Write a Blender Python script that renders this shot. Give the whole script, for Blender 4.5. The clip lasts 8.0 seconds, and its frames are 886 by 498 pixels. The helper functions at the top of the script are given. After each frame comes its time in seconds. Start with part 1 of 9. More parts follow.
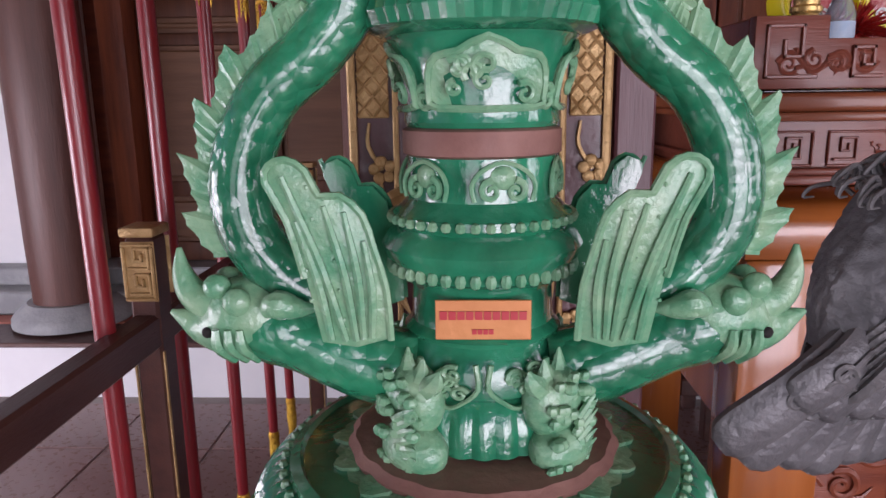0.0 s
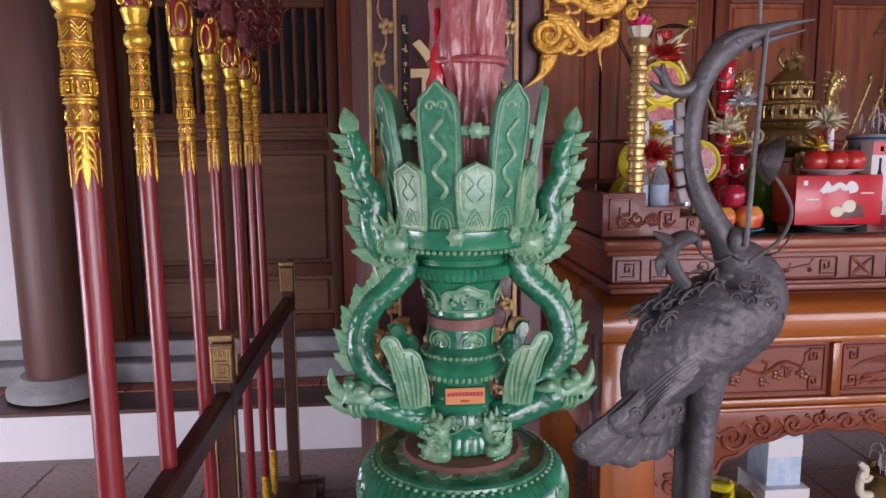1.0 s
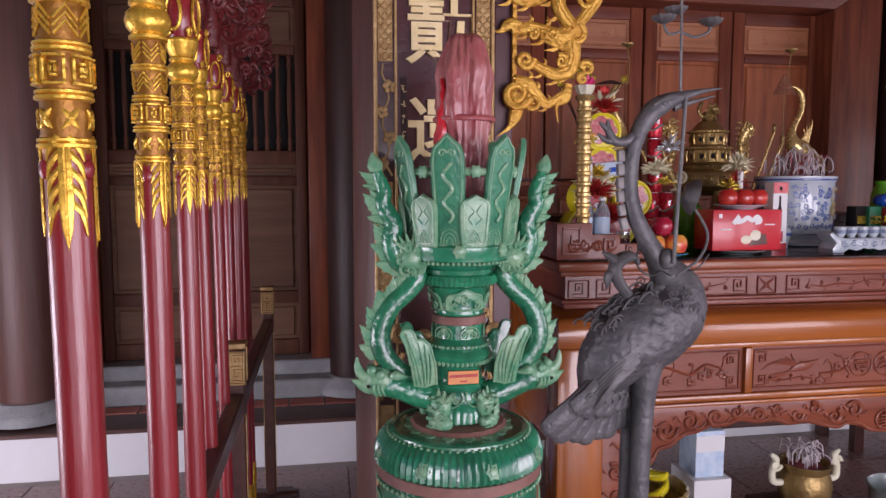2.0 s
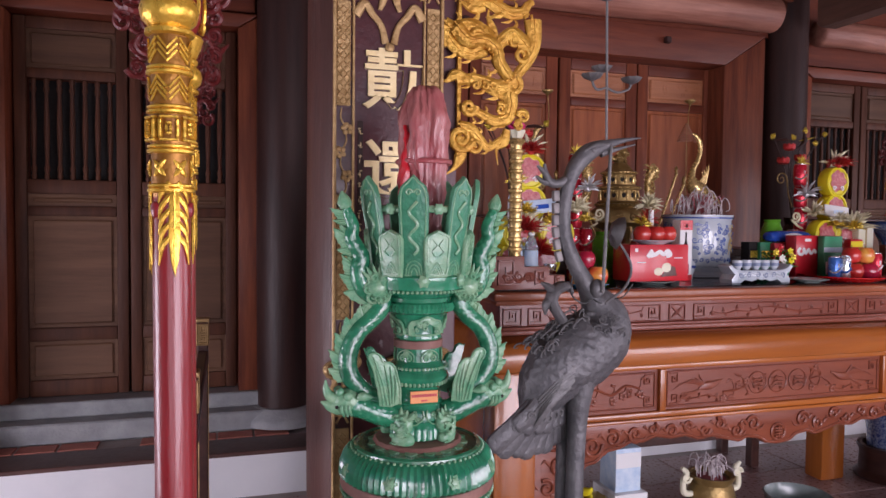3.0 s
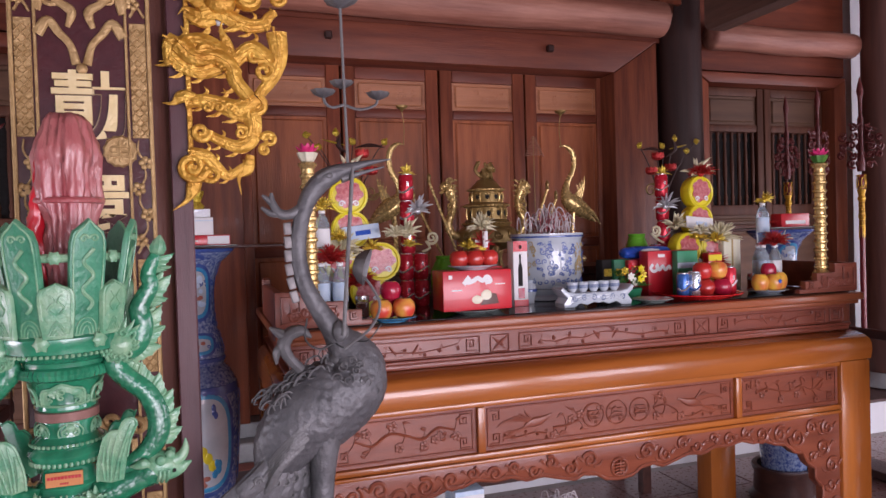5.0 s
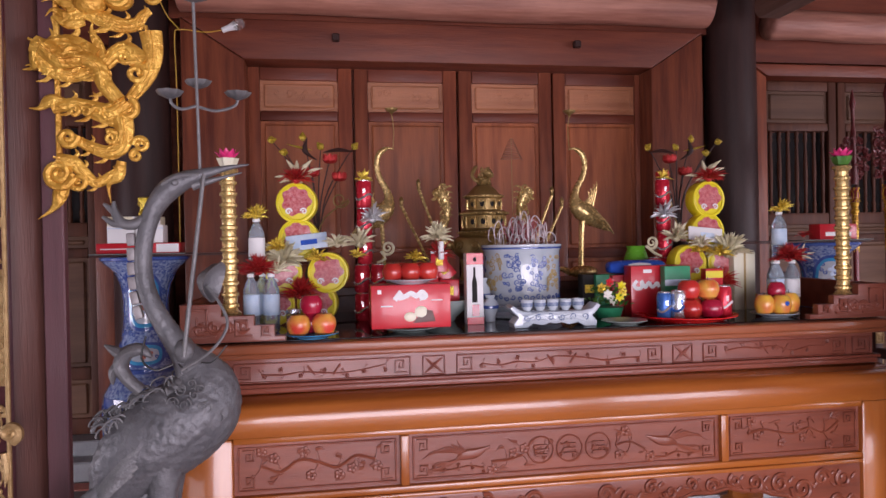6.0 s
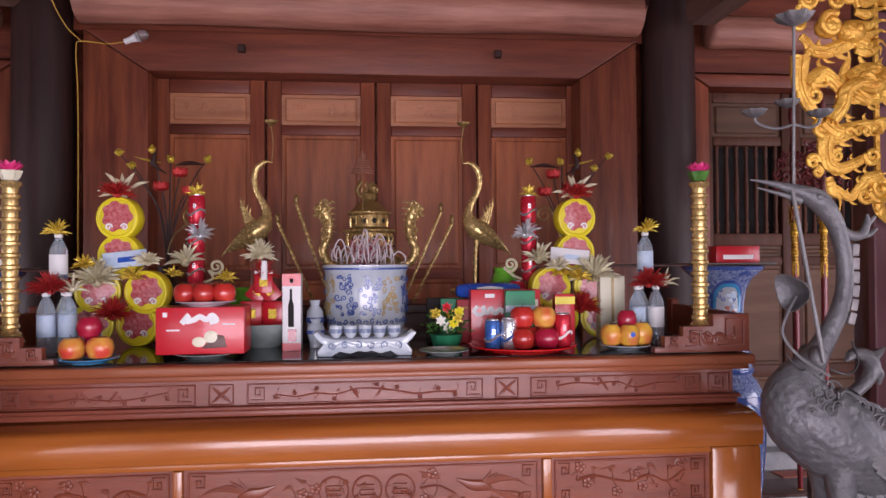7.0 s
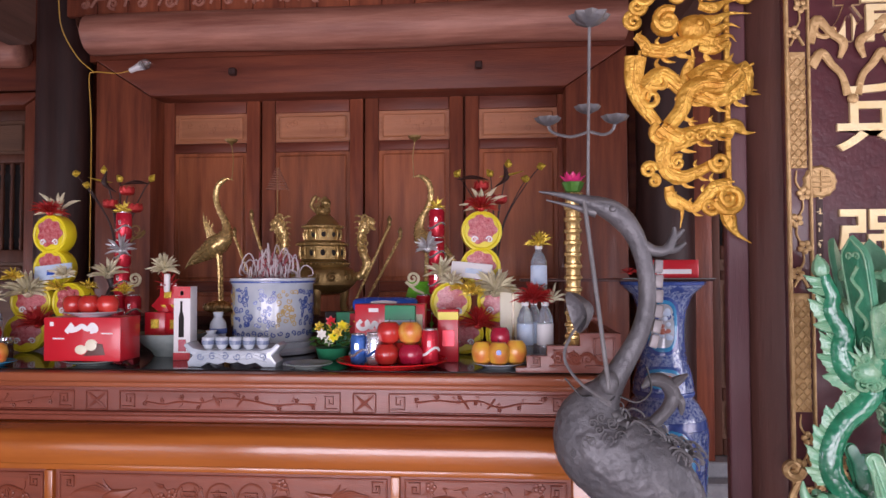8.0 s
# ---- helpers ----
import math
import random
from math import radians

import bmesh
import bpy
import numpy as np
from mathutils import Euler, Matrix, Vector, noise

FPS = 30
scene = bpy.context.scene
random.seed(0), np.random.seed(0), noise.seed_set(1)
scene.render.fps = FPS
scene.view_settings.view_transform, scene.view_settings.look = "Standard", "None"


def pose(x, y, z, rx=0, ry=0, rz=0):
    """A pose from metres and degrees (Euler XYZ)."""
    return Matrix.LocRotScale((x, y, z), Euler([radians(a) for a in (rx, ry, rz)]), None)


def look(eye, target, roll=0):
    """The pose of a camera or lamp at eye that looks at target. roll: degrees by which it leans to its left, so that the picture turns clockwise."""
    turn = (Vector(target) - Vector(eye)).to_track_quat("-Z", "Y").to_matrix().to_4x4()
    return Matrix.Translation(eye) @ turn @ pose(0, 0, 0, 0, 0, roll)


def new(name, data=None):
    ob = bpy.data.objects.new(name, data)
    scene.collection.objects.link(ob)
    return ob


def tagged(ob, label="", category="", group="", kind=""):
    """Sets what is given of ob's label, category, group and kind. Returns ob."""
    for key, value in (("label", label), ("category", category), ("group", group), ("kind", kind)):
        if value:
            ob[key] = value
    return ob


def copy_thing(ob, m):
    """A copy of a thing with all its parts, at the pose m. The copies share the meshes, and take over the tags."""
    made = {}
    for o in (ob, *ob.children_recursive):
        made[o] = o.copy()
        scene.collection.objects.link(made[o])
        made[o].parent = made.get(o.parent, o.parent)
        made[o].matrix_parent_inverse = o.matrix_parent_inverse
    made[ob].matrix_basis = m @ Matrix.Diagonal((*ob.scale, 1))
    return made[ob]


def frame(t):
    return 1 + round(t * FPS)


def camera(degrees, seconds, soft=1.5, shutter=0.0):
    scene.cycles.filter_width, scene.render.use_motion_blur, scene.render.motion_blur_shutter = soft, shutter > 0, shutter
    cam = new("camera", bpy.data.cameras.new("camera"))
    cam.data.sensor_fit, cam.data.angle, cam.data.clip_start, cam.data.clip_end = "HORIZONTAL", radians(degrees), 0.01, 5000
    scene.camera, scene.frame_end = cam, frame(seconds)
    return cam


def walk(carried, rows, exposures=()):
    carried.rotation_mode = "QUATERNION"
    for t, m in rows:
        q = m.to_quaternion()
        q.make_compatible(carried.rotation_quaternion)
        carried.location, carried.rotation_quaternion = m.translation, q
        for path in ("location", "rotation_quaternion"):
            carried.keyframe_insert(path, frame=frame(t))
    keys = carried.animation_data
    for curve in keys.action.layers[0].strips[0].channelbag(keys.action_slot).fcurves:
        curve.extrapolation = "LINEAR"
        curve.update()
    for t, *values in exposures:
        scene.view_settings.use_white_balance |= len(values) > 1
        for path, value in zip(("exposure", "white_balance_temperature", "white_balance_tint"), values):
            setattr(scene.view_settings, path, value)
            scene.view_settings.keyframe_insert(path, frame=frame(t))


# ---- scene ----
cam = camera(64.7, 8.0)
PATH = [
    (0, (0.477, 0.444, 1.262), (0.395, 2.398, 0.844), -0.8),
    (0.5, (0.482, 0.053, 1.401), (0.496, 2.014, 1.005), -0.8),
    (1, (0.356, -0.231, 1.528), (0.514, 1.743, 1.249), -0.5),
    (1.2, (0.268, -0.296, 1.557), (0.488, 1.674, 1.291), 0.3),
    (2.3, (0.171, -0.657, 1.519), (0.536, 1.304, 1.371), -0.2),
    (2.5, (0.148, -0.698, 1.522), (0.543, 1.258, 1.385), 0.0),
    (3, (0.031, -0.682, 1.532), (0.622, 1.227, 1.451), 0.6),
    (3.5, (0.015, -0.649, 1.534), (0.793, 1.193, 1.498), 0.3),
    (4, (0.203, -0.676, 1.533), (1.043, 1.138, 1.514), -0.9),
    (4.2, (0.33, -0.711, 1.547), (1.144, 1.116, 1.529), -1.1),
    (5.3, (0.966, -0.656, 1.582), (1.521, 1.265, 1.543), -1.7),
    (5.5, (1.106, -0.658, 1.575), (1.603, 1.279, 1.544), -1.6),
    (6, (1.47, -0.611, 1.587), (1.79, 1.363, 1.569), -1.1),
    (6.5, (1.844, -0.502, 1.588), (2.065, 1.485, 1.6), -0.5),
    (7, (2.312, -0.515, 1.593), (2.507, 1.475, 1.622), -0.4),
    (7.5, (2.776, -0.459, 1.6), (2.913, 1.536, 1.628), -0.1),
    (8, (3.205, -0.511, 1.602), (3.04, 1.481, 1.663), -0.2),
]
walk(cam, [(t, look(eye, target, roll)) for t, eye, target, roll in PATH], [(0.0, -0.08, 6450, 24), (1.0, -0.28, 6450, 24), (2.5, -0.22, 6450, 25), (4.0, -0.05, 6450, 25), (8.0, 0.0, 6450, 25)])

# ---- world, daylight and exposure ----
world = bpy.data.worlds.new("sky")
scene.world = world
world.use_nodes = True
_sky = world.node_tree.nodes.new("ShaderNodeTexSky")
_sky.sky_type, _sky.sun_disc = "NISHITA", False
_sky.sun_elevation, _sky.sun_rotation = radians(48), radians(150)
_bg = world.node_tree.nodes["Background"]
_bg.inputs["Strength"].default_value = 0.10
world.node_tree.links.new(_sky.outputs[0], _bg.inputs["Color"])

sun = new("sun", bpy.data.lights.new("sun", "SUN"))
sun.data.energy, sun.data.angle, sun.data.color = 2.5, radians(0.6), (1.0, 0.95, 0.88)
sun.matrix_world = look((2, -10, 14), (2.2, -3.5, 0))


def opening_light(name, eye, target, w, h, power, col):
    lamp = new(name, bpy.data.lights.new(name, "AREA"))
    lamp.data.shape, lamp.data.size, lamp.data.size_y = "RECTANGLE", w, h
    lamp.data.energy, lamp.data.color = power, col
    lamp.matrix_world = look(eye, target)
    return lamp


# daylight standing in the three open front bays and the two open ends of the hall
opening_light("front_daylight_middle", (2.285, -3.15, 1.0), (2.285, 3, 1.7), 3.2, 1.8, 172, (0.98, 0.96, 1.03))
opening_light("front_daylight_west", (-0.6, -3.15, 0.85), (-0.6, 3, 0.4), 1.5, 1.5, 17, (0.98, 0.96, 1.03))
opening_light("front_daylight_east", (5.15, -3.15, 1.2), (5.15, 3, 1.6), 1.5, 2.0, 70, (0.98, 0.96, 1.03))
opening_light("end_daylight_west", (-3.3, 0.9, 0.7), (0, 3.3, -0.1), 2.2, 1.2, 92, (0.98, 0.96, 1.03))
opening_light("end_daylight_east", (7.87, 0.2, 1.5), (2.6, 2.6, 2.3), 3.4, 2.2, 130, (0.98, 0.96, 1.03))

# ---- materials ----
def mat(name, a, b=None, rough=0.5, metal=0.0, scale=8.0, stretch=(1, 1, 1), bump=0.15, fine=60.0, coat=0.0,
        spec=0.5, scales=0.0, dirt=0.0, edge=None, rnd=0.0, trans=0.0, detail=6.0, bumpdist=0.01):
    """Two-scale procedural surface: colour a to b by stretched noise, fine grain in bump and roughness."""
    m = bpy.data.materials.new(name)
    m.use_nodes = True
    nt = m.node_tree
    N, L = nt.nodes, nt.links
    p = N["Principled BSDF"]
    b = b or tuple(c * 0.75 for c in a)
    tc = N.new("ShaderNodeTexCoord")
    mp = N.new("ShaderNodeMapping")
    mp.inputs["Scale"].default_value = stretch
    L.new(tc.outputs["Object"], mp.inputs[0])
    n1 = N.new("ShaderNodeTexNoise")
    n1.inputs["Scale"].default_value, n1.inputs["Detail"].default_value = scale, detail
    n1.inputs["Roughness"].default_value = 0.6
    L.new(mp.outputs[0], n1.inputs["Vector"])
    ramp = N.new("ShaderNodeValToRGB")
    ramp.color_ramp.elements[0].position, ramp.color_ramp.elements[1].position = 0.32, 0.68
    ramp.color_ramp.elements[0].color, ramp.color_ramp.elements[1].color = (*a, 1), (*b, 1)
    L.new(n1.outputs[0], ramp.inputs[0])
    col = ramp.outputs[0]
    n2 = N.new("ShaderNodeTexNoise")
    n2.inputs["Scale"].default_value, n2.inputs["Detail"].default_value = fine, 4.0
    L.new(mp.outputs[0], n2.inputs["Vector"])
    # Blends in a second colour by pointiness, on ridges or in hollows.
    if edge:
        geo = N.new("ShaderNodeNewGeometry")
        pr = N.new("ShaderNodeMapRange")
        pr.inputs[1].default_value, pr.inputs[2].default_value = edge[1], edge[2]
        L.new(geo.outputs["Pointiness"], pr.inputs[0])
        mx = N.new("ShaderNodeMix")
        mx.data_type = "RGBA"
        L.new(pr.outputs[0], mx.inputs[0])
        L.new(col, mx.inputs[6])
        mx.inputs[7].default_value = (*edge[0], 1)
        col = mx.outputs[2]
    if dirt:
        n3 = N.new("ShaderNodeTexNoise")
        n3.inputs["Scale"].default_value, n3.inputs["Detail"].default_value = 1.7, 8.0
        L.new(tc.outputs["Object"], n3.inputs["Vector"])
        r3 = N.new("ShaderNodeMapRange")
        r3.inputs[1].default_value, r3.inputs[2].default_value = 0.4, 0.75
        r3.inputs[3].default_value, r3.inputs[4].default_value = 0.0, dirt
        L.new(n3.outputs[0], r3.inputs[0])
        mx = N.new("ShaderNodeMix")
        mx.data_type = "RGBA"
        L.new(r3.outputs[0], mx.inputs[0])
        L.new(col, mx.inputs[6])
        mx.inputs[7].default_value = (0.5 * a[0] + 0.02, 0.5 * a[1] + 0.018, 0.5 * a[2] + 0.016, 1)
        col = mx.outputs[2]
    if rnd:
        oi = N.new("ShaderNodeObjectInfo")
        hs = N.new("ShaderNodeHueSaturation")
        rr = N.new("ShaderNodeMapRange")
        rr.inputs[3].default_value, rr.inputs[4].default_value = 1 - rnd, 1 + rnd
        L.new(oi.outputs["Random"], rr.inputs[0])
        L.new(rr.outputs[0], hs.inputs["Value"])
        L.new(col, hs.inputs["Color"])
        col = hs.outputs[0]
    L.new(col, p.inputs["Base Color"])
    rr = N.new("ShaderNodeMapRange")
    rr.inputs[3].default_value, rr.inputs[4].default_value = max(0.02, rough * 0.75), min(1, rough * 1.3)
    L.new(n2.outputs[0], rr.inputs[0])
    L.new(rr.outputs[0], p.inputs["Roughness"])
    p.inputs["Metallic"].default_value = metal
    p.inputs["Specular IOR Level"].default_value = spec
    p.inputs["Coat Weight"].default_value = coat
    p.inputs["Coat Roughness"].default_value = 0.08
    p.inputs["Transmission Weight"].default_value = trans
    if bump:
        bp = N.new("ShaderNodeBump")
        bp.inputs["Strength"].default_value, bp.inputs["Distance"].default_value = bump, bumpdist
        ad = N.new("ShaderNodeMath")
        ad.operation = "ADD"
        L.new(n1.outputs[0], ad.inputs[0])
        L.new(n2.outputs[0], ad.inputs[1])
        if scales:
            vo = N.new("ShaderNodeTexVoronoi")
            vo.inputs["Scale"].default_value = scales
            L.new(tc.outputs["Object"], vo.inputs["Vector"])
            sm = N.new("ShaderNodeMath")
            sm.operation = "MULTIPLY_ADD"
            sm.inputs[1].default_value = -2.2
            L.new(vo.outputs["Distance"], sm.inputs[0])
            L.new(ad.outputs[0], sm.inputs[2])
            ad = sm
            mx = N.new("ShaderNodeMix")
            mx.data_type = "RGBA"
            vr = N.new("ShaderNodeMapRange")
            vr.inputs[1].default_value, vr.inputs[2].default_value = 0.45, 0.05
            vr.inputs[3].default_value, vr.inputs[4].default_value = 0.0, 0.35
            L.new(vo.outputs["Distance"], vr.inputs[0])
            L.new(vr.outputs[0], mx.inputs[0])
            L.new(col, mx.inputs[6])
            mx.inputs[7].default_value = (0.10, 0.34, 0.19, 1)
            L.new(mx.outputs[2], p.inputs["Base Color"])
        L.new(ad.outputs[0], bp.inputs["Height"])
        L.new(bp.outputs[0], p.inputs["Normal"])
    return m


GRAIN_Z = (7, 7, 0.6)
GRAIN_X = (0.6, 7, 7)
GRAIN_Y = (7, 0.6, 7)
M_COL = mat("column_wood", (0.085, 0.034, 0.026), (0.135, 0.054, 0.040), 0.42, scale=3, stretch=GRAIN_Z, bump=0.2, dirt=0.25, fine=25)
# Column lacquer darkened so the rear columns carry their shade in the colour.
M_COLDARK = mat("shaded_column_lacquer", (0.026, 0.0105, 0.009), (0.048, 0.019, 0.015), 0.46, spec=0.35, scale=3, stretch=GRAIN_Z, bump=0.15, dirt=0.2, fine=25)
M_DOOR = mat("door_wood", (0.112, 0.025, 0.013), (0.290, 0.080, 0.035), 0.40, scale=2.4, stretch=GRAIN_Z, bump=0.25, fine=22, dirt=0.35, rnd=0.22, coat=0.06, spec=0.3)
M_DOORX = mat("door_wood_rail", (0.110, 0.024, 0.013), (0.215, 0.054, 0.025), 0.42, spec=0.3, scale=2.4, stretch=GRAIN_X, bump=0.18, fine=22, dirt=0.2, rnd=0.1)
M_PANELTAN = mat("tan_carved_panel_wood", (0.30, 0.105, 0.044), (0.46, 0.185, 0.085), 0.42, scale=3, stretch=GRAIN_X, bump=0.3, fine=40, rnd=0.1)
M_VASE = mat("dense_cobalt_pattern", (0.025, 0.060, 0.27), (0.34, 0.44, 0.62), 0.12, scale=85, bump=0.03, coat=0.6, detail=2)
M_PANEL = mat("door_panel_wood", (0.165, 0.040, 0.016), (0.385, 0.116, 0.043), 0.38, scale=2.2, stretch=GRAIN_Z, bump=0.2, fine=20, dirt=0.35, rnd=0.22, coat=0.06, spec=0.3)
M_BEAM = mat("beam_wood", (0.24, 0.080, 0.052), (0.50, 0.225, 0.155), 0.5, scale=2.2, stretch=GRAIN_X, bump=0.4, fine=18, dirt=0.35)
M_BEAMY = mat("tie_beam_wood", (0.09, 0.050, 0.036), (0.17, 0.085, 0.06), 0.6, scale=2.2, stretch=GRAIN_Y, bump=0.3, fine=18, dirt=0.4)
M_CEIL = mat("ceiling_boards", (0.10, 0.045, 0.03), (0.17, 0.08, 0.05), 0.65, scale=2.5, stretch=GRAIN_Y, bump=0.2, fine=20, dirt=0.3)
M_ALTAR = mat("varnished_altar_wood", (0.29, 0.076, 0.013), (0.45, 0.136, 0.024), 0.22, scale=1.6, stretch=GRAIN_X, bump=0.10, fine=18, coat=0.55, bumpdist=0.004)
M_ALTARZ = mat("varnished_leg_wood", (0.30, 0.080, 0.014), (0.46, 0.140, 0.026), 0.24, scale=1.6, stretch=GRAIN_Z, bump=0.05, fine=18, coat=0.55, bumpdist=0.004)
M_CARVE = mat("carved_altar_wood", (0.170, 0.042, 0.022), (0.285, 0.077, 0.037), 0.32, scale=3, stretch=GRAIN_X, bump=0.25, fine=40, coat=0.15, spec=0.4, bumpdist=0.004)
M_ALTARTOP = mat("brown_altar_edge_wood", (0.225, 0.061, 0.025), (0.330, 0.100, 0.041), 0.32, scale=2, stretch=GRAIN_X, bump=0.08, fine=25, coat=0.2, spec=0.35, bumpdist=0.004)
M_FRET = mat("dark_fret_wood", (0.160, 0.040, 0.023), (0.250, 0.068, 0.039), 0.32, scale=3, stretch=GRAIN_X, bump=0.2, fine=40, coat=0.15, spec=0.4, bumpdist=0.004)
M_GLASS_TOP = mat("black_glass_top", (0.012, 0.011, 0.012), (0.02, 0.018, 0.018), 0.07, scale=3, bump=0.0)
M_GREEN = mat("green_glaze", (0.006, 0.125, 0.062), (0.022, 0.260, 0.132), 0.10, scale=14, bump=0.4, fine=85, coat=0.95, edge=((0.16, 0.40, 0.22), 0.56, 0.72), bumpdist=0.004)
M_SCALED = mat("scaled_green_glaze", (0.006, 0.120, 0.058), (0.020, 0.240, 0.117), 0.11, scale=14, bump=0.45, fine=85, coat=0.95, scales=70, bumpdist=0.004)
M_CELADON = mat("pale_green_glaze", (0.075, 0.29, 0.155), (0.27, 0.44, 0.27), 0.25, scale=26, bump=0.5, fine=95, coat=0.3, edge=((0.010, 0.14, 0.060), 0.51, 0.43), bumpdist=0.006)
M_PETALGREEN = mat("relief_green_glaze", (0.012, 0.150, 0.078), (0.050, 0.280, 0.150), 0.34, scale=22, bump=0.55, fine=90, coat=0.12, edge=((0.18, 0.40, 0.23), 0.54, 0.68), bumpdist=0.005)
M_CLAY = mat("unglazed_brown_clay", (0.19, 0.085, 0.068), (0.28, 0.14, 0.11), 0.6, scale=20, bump=0.3, fine=90, bumpdist=0.004)
M_BRONZE = mat("grey_patinated_bronze", (0.082, 0.082, 0.088), (0.158, 0.156, 0.162), 0.46, 0.25, scale=14, bump=0.7, fine=60, dirt=0.3, edge=((0.20, 0.195, 0.19), 0.53, 0.66), bumpdist=0.006)
# The dark brown edge colour paints crevice shade into the carving's hollows.
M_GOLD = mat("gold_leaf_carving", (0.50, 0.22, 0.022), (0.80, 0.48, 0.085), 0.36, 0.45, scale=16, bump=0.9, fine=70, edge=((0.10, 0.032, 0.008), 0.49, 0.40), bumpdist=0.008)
# Blotchy worn gold; its hollows are also darkened like shade.
M_GOLDSTAFF = mat("worn_gilding_hollow_shade", (0.34, 0.15, 0.015), (0.80, 0.50, 0.05), 0.3, 0.55, scale=30, bump=0.6, fine=120, edge=((0.10, 0.022, 0.012), 0.49, 0.40), bumpdist=0.006)
M_GOLDCHAR = mat("pale_gold_paint", (0.80, 0.62, 0.30), (0.88, 0.72, 0.42), 0.35, 0.3, scale=20, bump=0.15, fine=90)
# Shade between the raised border work is put in as dark hollows.
M_GOLDOLD = mat("dull_gold_border", (0.36, 0.22, 0.085), (0.55, 0.37, 0.17), 0.42, 0.45, scale=30, bump=0.5, fine=120, edge=((0.06, 0.02, 0.015), 0.49, 0.38), bumpdist=0.005)
M_BRASS = mat("polished_brass", (0.56, 0.37, 0.13), (0.72, 0.52, 0.22), 0.26, 0.6, scale=9, bump=0.1, fine=60, dirt=0.15)
M_BRASSDK = mat("tarnished_brass", (0.24, 0.15, 0.05), (0.40, 0.27, 0.10), 0.34, 0.65, scale=12, bump=0.3, fine=70, dirt=0.3)
M_LACQ = mat("red_lacquer_staff", (0.19, 0.012, 0.016), (0.27, 0.02, 0.024), 0.3, scale=5, stretch=GRAIN_Z, bump=0.08, coat=0.35)
M_LACQDK = mat("dark_red_carving", (0.10, 0.012, 0.012), (0.16, 0.022, 0.02), 0.35, scale=20, bump=0.4, fine=80)
M_BOARD = mat("maroon_lacquer_board", (0.060, 0.014, 0.018), (0.085, 0.022, 0.026), 0.3, scale=25, bump=0.35, fine=80, coat=0.3, bumpdist=0.003)
M_PURPLE = mat("plum_painted_wood", (0.085, 0.030, 0.036), (0.12, 0.045, 0.05), 0.4, scale=4, stretch=GRAIN_Z, bump=0.12)
M_RAIL = mat("rack_rail_wood", (0.055, 0.022, 0.018), (0.09, 0.035, 0.026), 0.35, scale=4, stretch=GRAIN_Y, bump=0.15)
M_FLOOR = mat("brown_floor_tile", (0.25, 0.145, 0.135), (0.32, 0.20, 0.185), 0.28, scale=4, bump=0.06, fine=40, dirt=0.35, rnd=0.10)
M_GROUT = mat("tile_grout", (0.26, 0.22, 0.20), (0.33, 0.29, 0.27), 0.8, scale=12, bump=0.2)
M_WHITE = mat("white_plaster", (0.74, 0.75, 0.77), (0.82, 0.82, 0.83), 0.75, scale=2.5, bump=0.08, fine=30, dirt=0.12)
M_STONE = mat("grey_stone", (0.25, 0.26, 0.27), (0.40, 0.41, 0.41), 0.6, scale=7, bump=0.4, fine=60, dirt=0.35)
M_NOSING = mat("dark_brown_nosing_tile", (0.075, 0.034, 0.028), (0.12, 0.058, 0.048), 0.35, scale=5, bump=0.1, fine=40, dirt=0.4)
# Side-door timber: a dusty tone, with the bay's dim light darkened in too.
M_SIDEDOOR = mat("dimmed_dusty_side_door_wood", (0.066, 0.022, 0.011), (0.130, 0.046, 0.023), 0.55, scale=2.4, stretch=GRAIN_Z, bump=0.18, fine=22, dirt=0.35, rnd=0.12, spec=0.3)
M_SIDEPANEL = mat("dimmed_dusty_side_panel_wood", (0.098, 0.046, 0.026), (0.175, 0.088, 0.049), 0.55, scale=2.2, stretch=GRAIN_X, bump=0.15, fine=20, dirt=0.3, rnd=0.2, spec=0.3)
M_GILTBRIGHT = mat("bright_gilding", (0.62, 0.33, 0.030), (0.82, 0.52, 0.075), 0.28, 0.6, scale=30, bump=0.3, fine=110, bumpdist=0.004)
# Darker copy of the gilding, for recess shade under the raised bands.
M_GILTSHADE = mat("shadowed_gilding", (0.20, 0.075, 0.010), (0.34, 0.15, 0.018), 0.35, 0.5, scale=30, bump=0.3, fine=110, bumpdist=0.004)
# Bronze paled to put a reflection into the neck plates' colour.
M_BRONZEGLINT = mat("reflection_pale_bronze", (0.17, 0.155, 0.155), (0.27, 0.25, 0.245), 0.5, 0.2, scale=16, bump=0.4, fine=60, bumpdist=0.004)
M_BRICKRED = mat("red_terracotta", (0.36, 0.11, 0.08), (0.46, 0.17, 0.12), 0.7, scale=8, bump=0.2)
M_PORC = mat("white_porcelain", (0.38, 0.44, 0.50), (0.56, 0.61, 0.65), 0.12, scale=6, bump=0.03, coat=0.6, edge=((0.30, 0.40, 0.52), 0.48, 0.40))
M_BLUE = mat("cobalt_glaze", (0.035, 0.07, 0.26), (0.08, 0.14, 0.40), 0.12, scale=20, bump=0.05, coat=0.6)
M_CUPBLUE = mat("greyed_cobalt_brushwork", (0.10, 0.14, 0.27), (0.30, 0.36, 0.44), 0.2, scale=70, bump=0.05, coat=0.4, detail=2)
M_TURQ = mat("turquoise_glaze", (0.03, 0.24, 0.50), (0.06, 0.36, 0.62), 0.12, scale=16, bump=0.05, coat=0.6)
M_OCHRE = mat("ochre_glaze", (0.40, 0.28, 0.10), (0.50, 0.38, 0.18), 0.2, scale=16, bump=0.1, coat=0.4)
M_RED = mat("red_card", (0.50, 0.012, 0.022), (0.60, 0.02, 0.03), 0.3, scale=3, bump=0.03, coat=0.3)
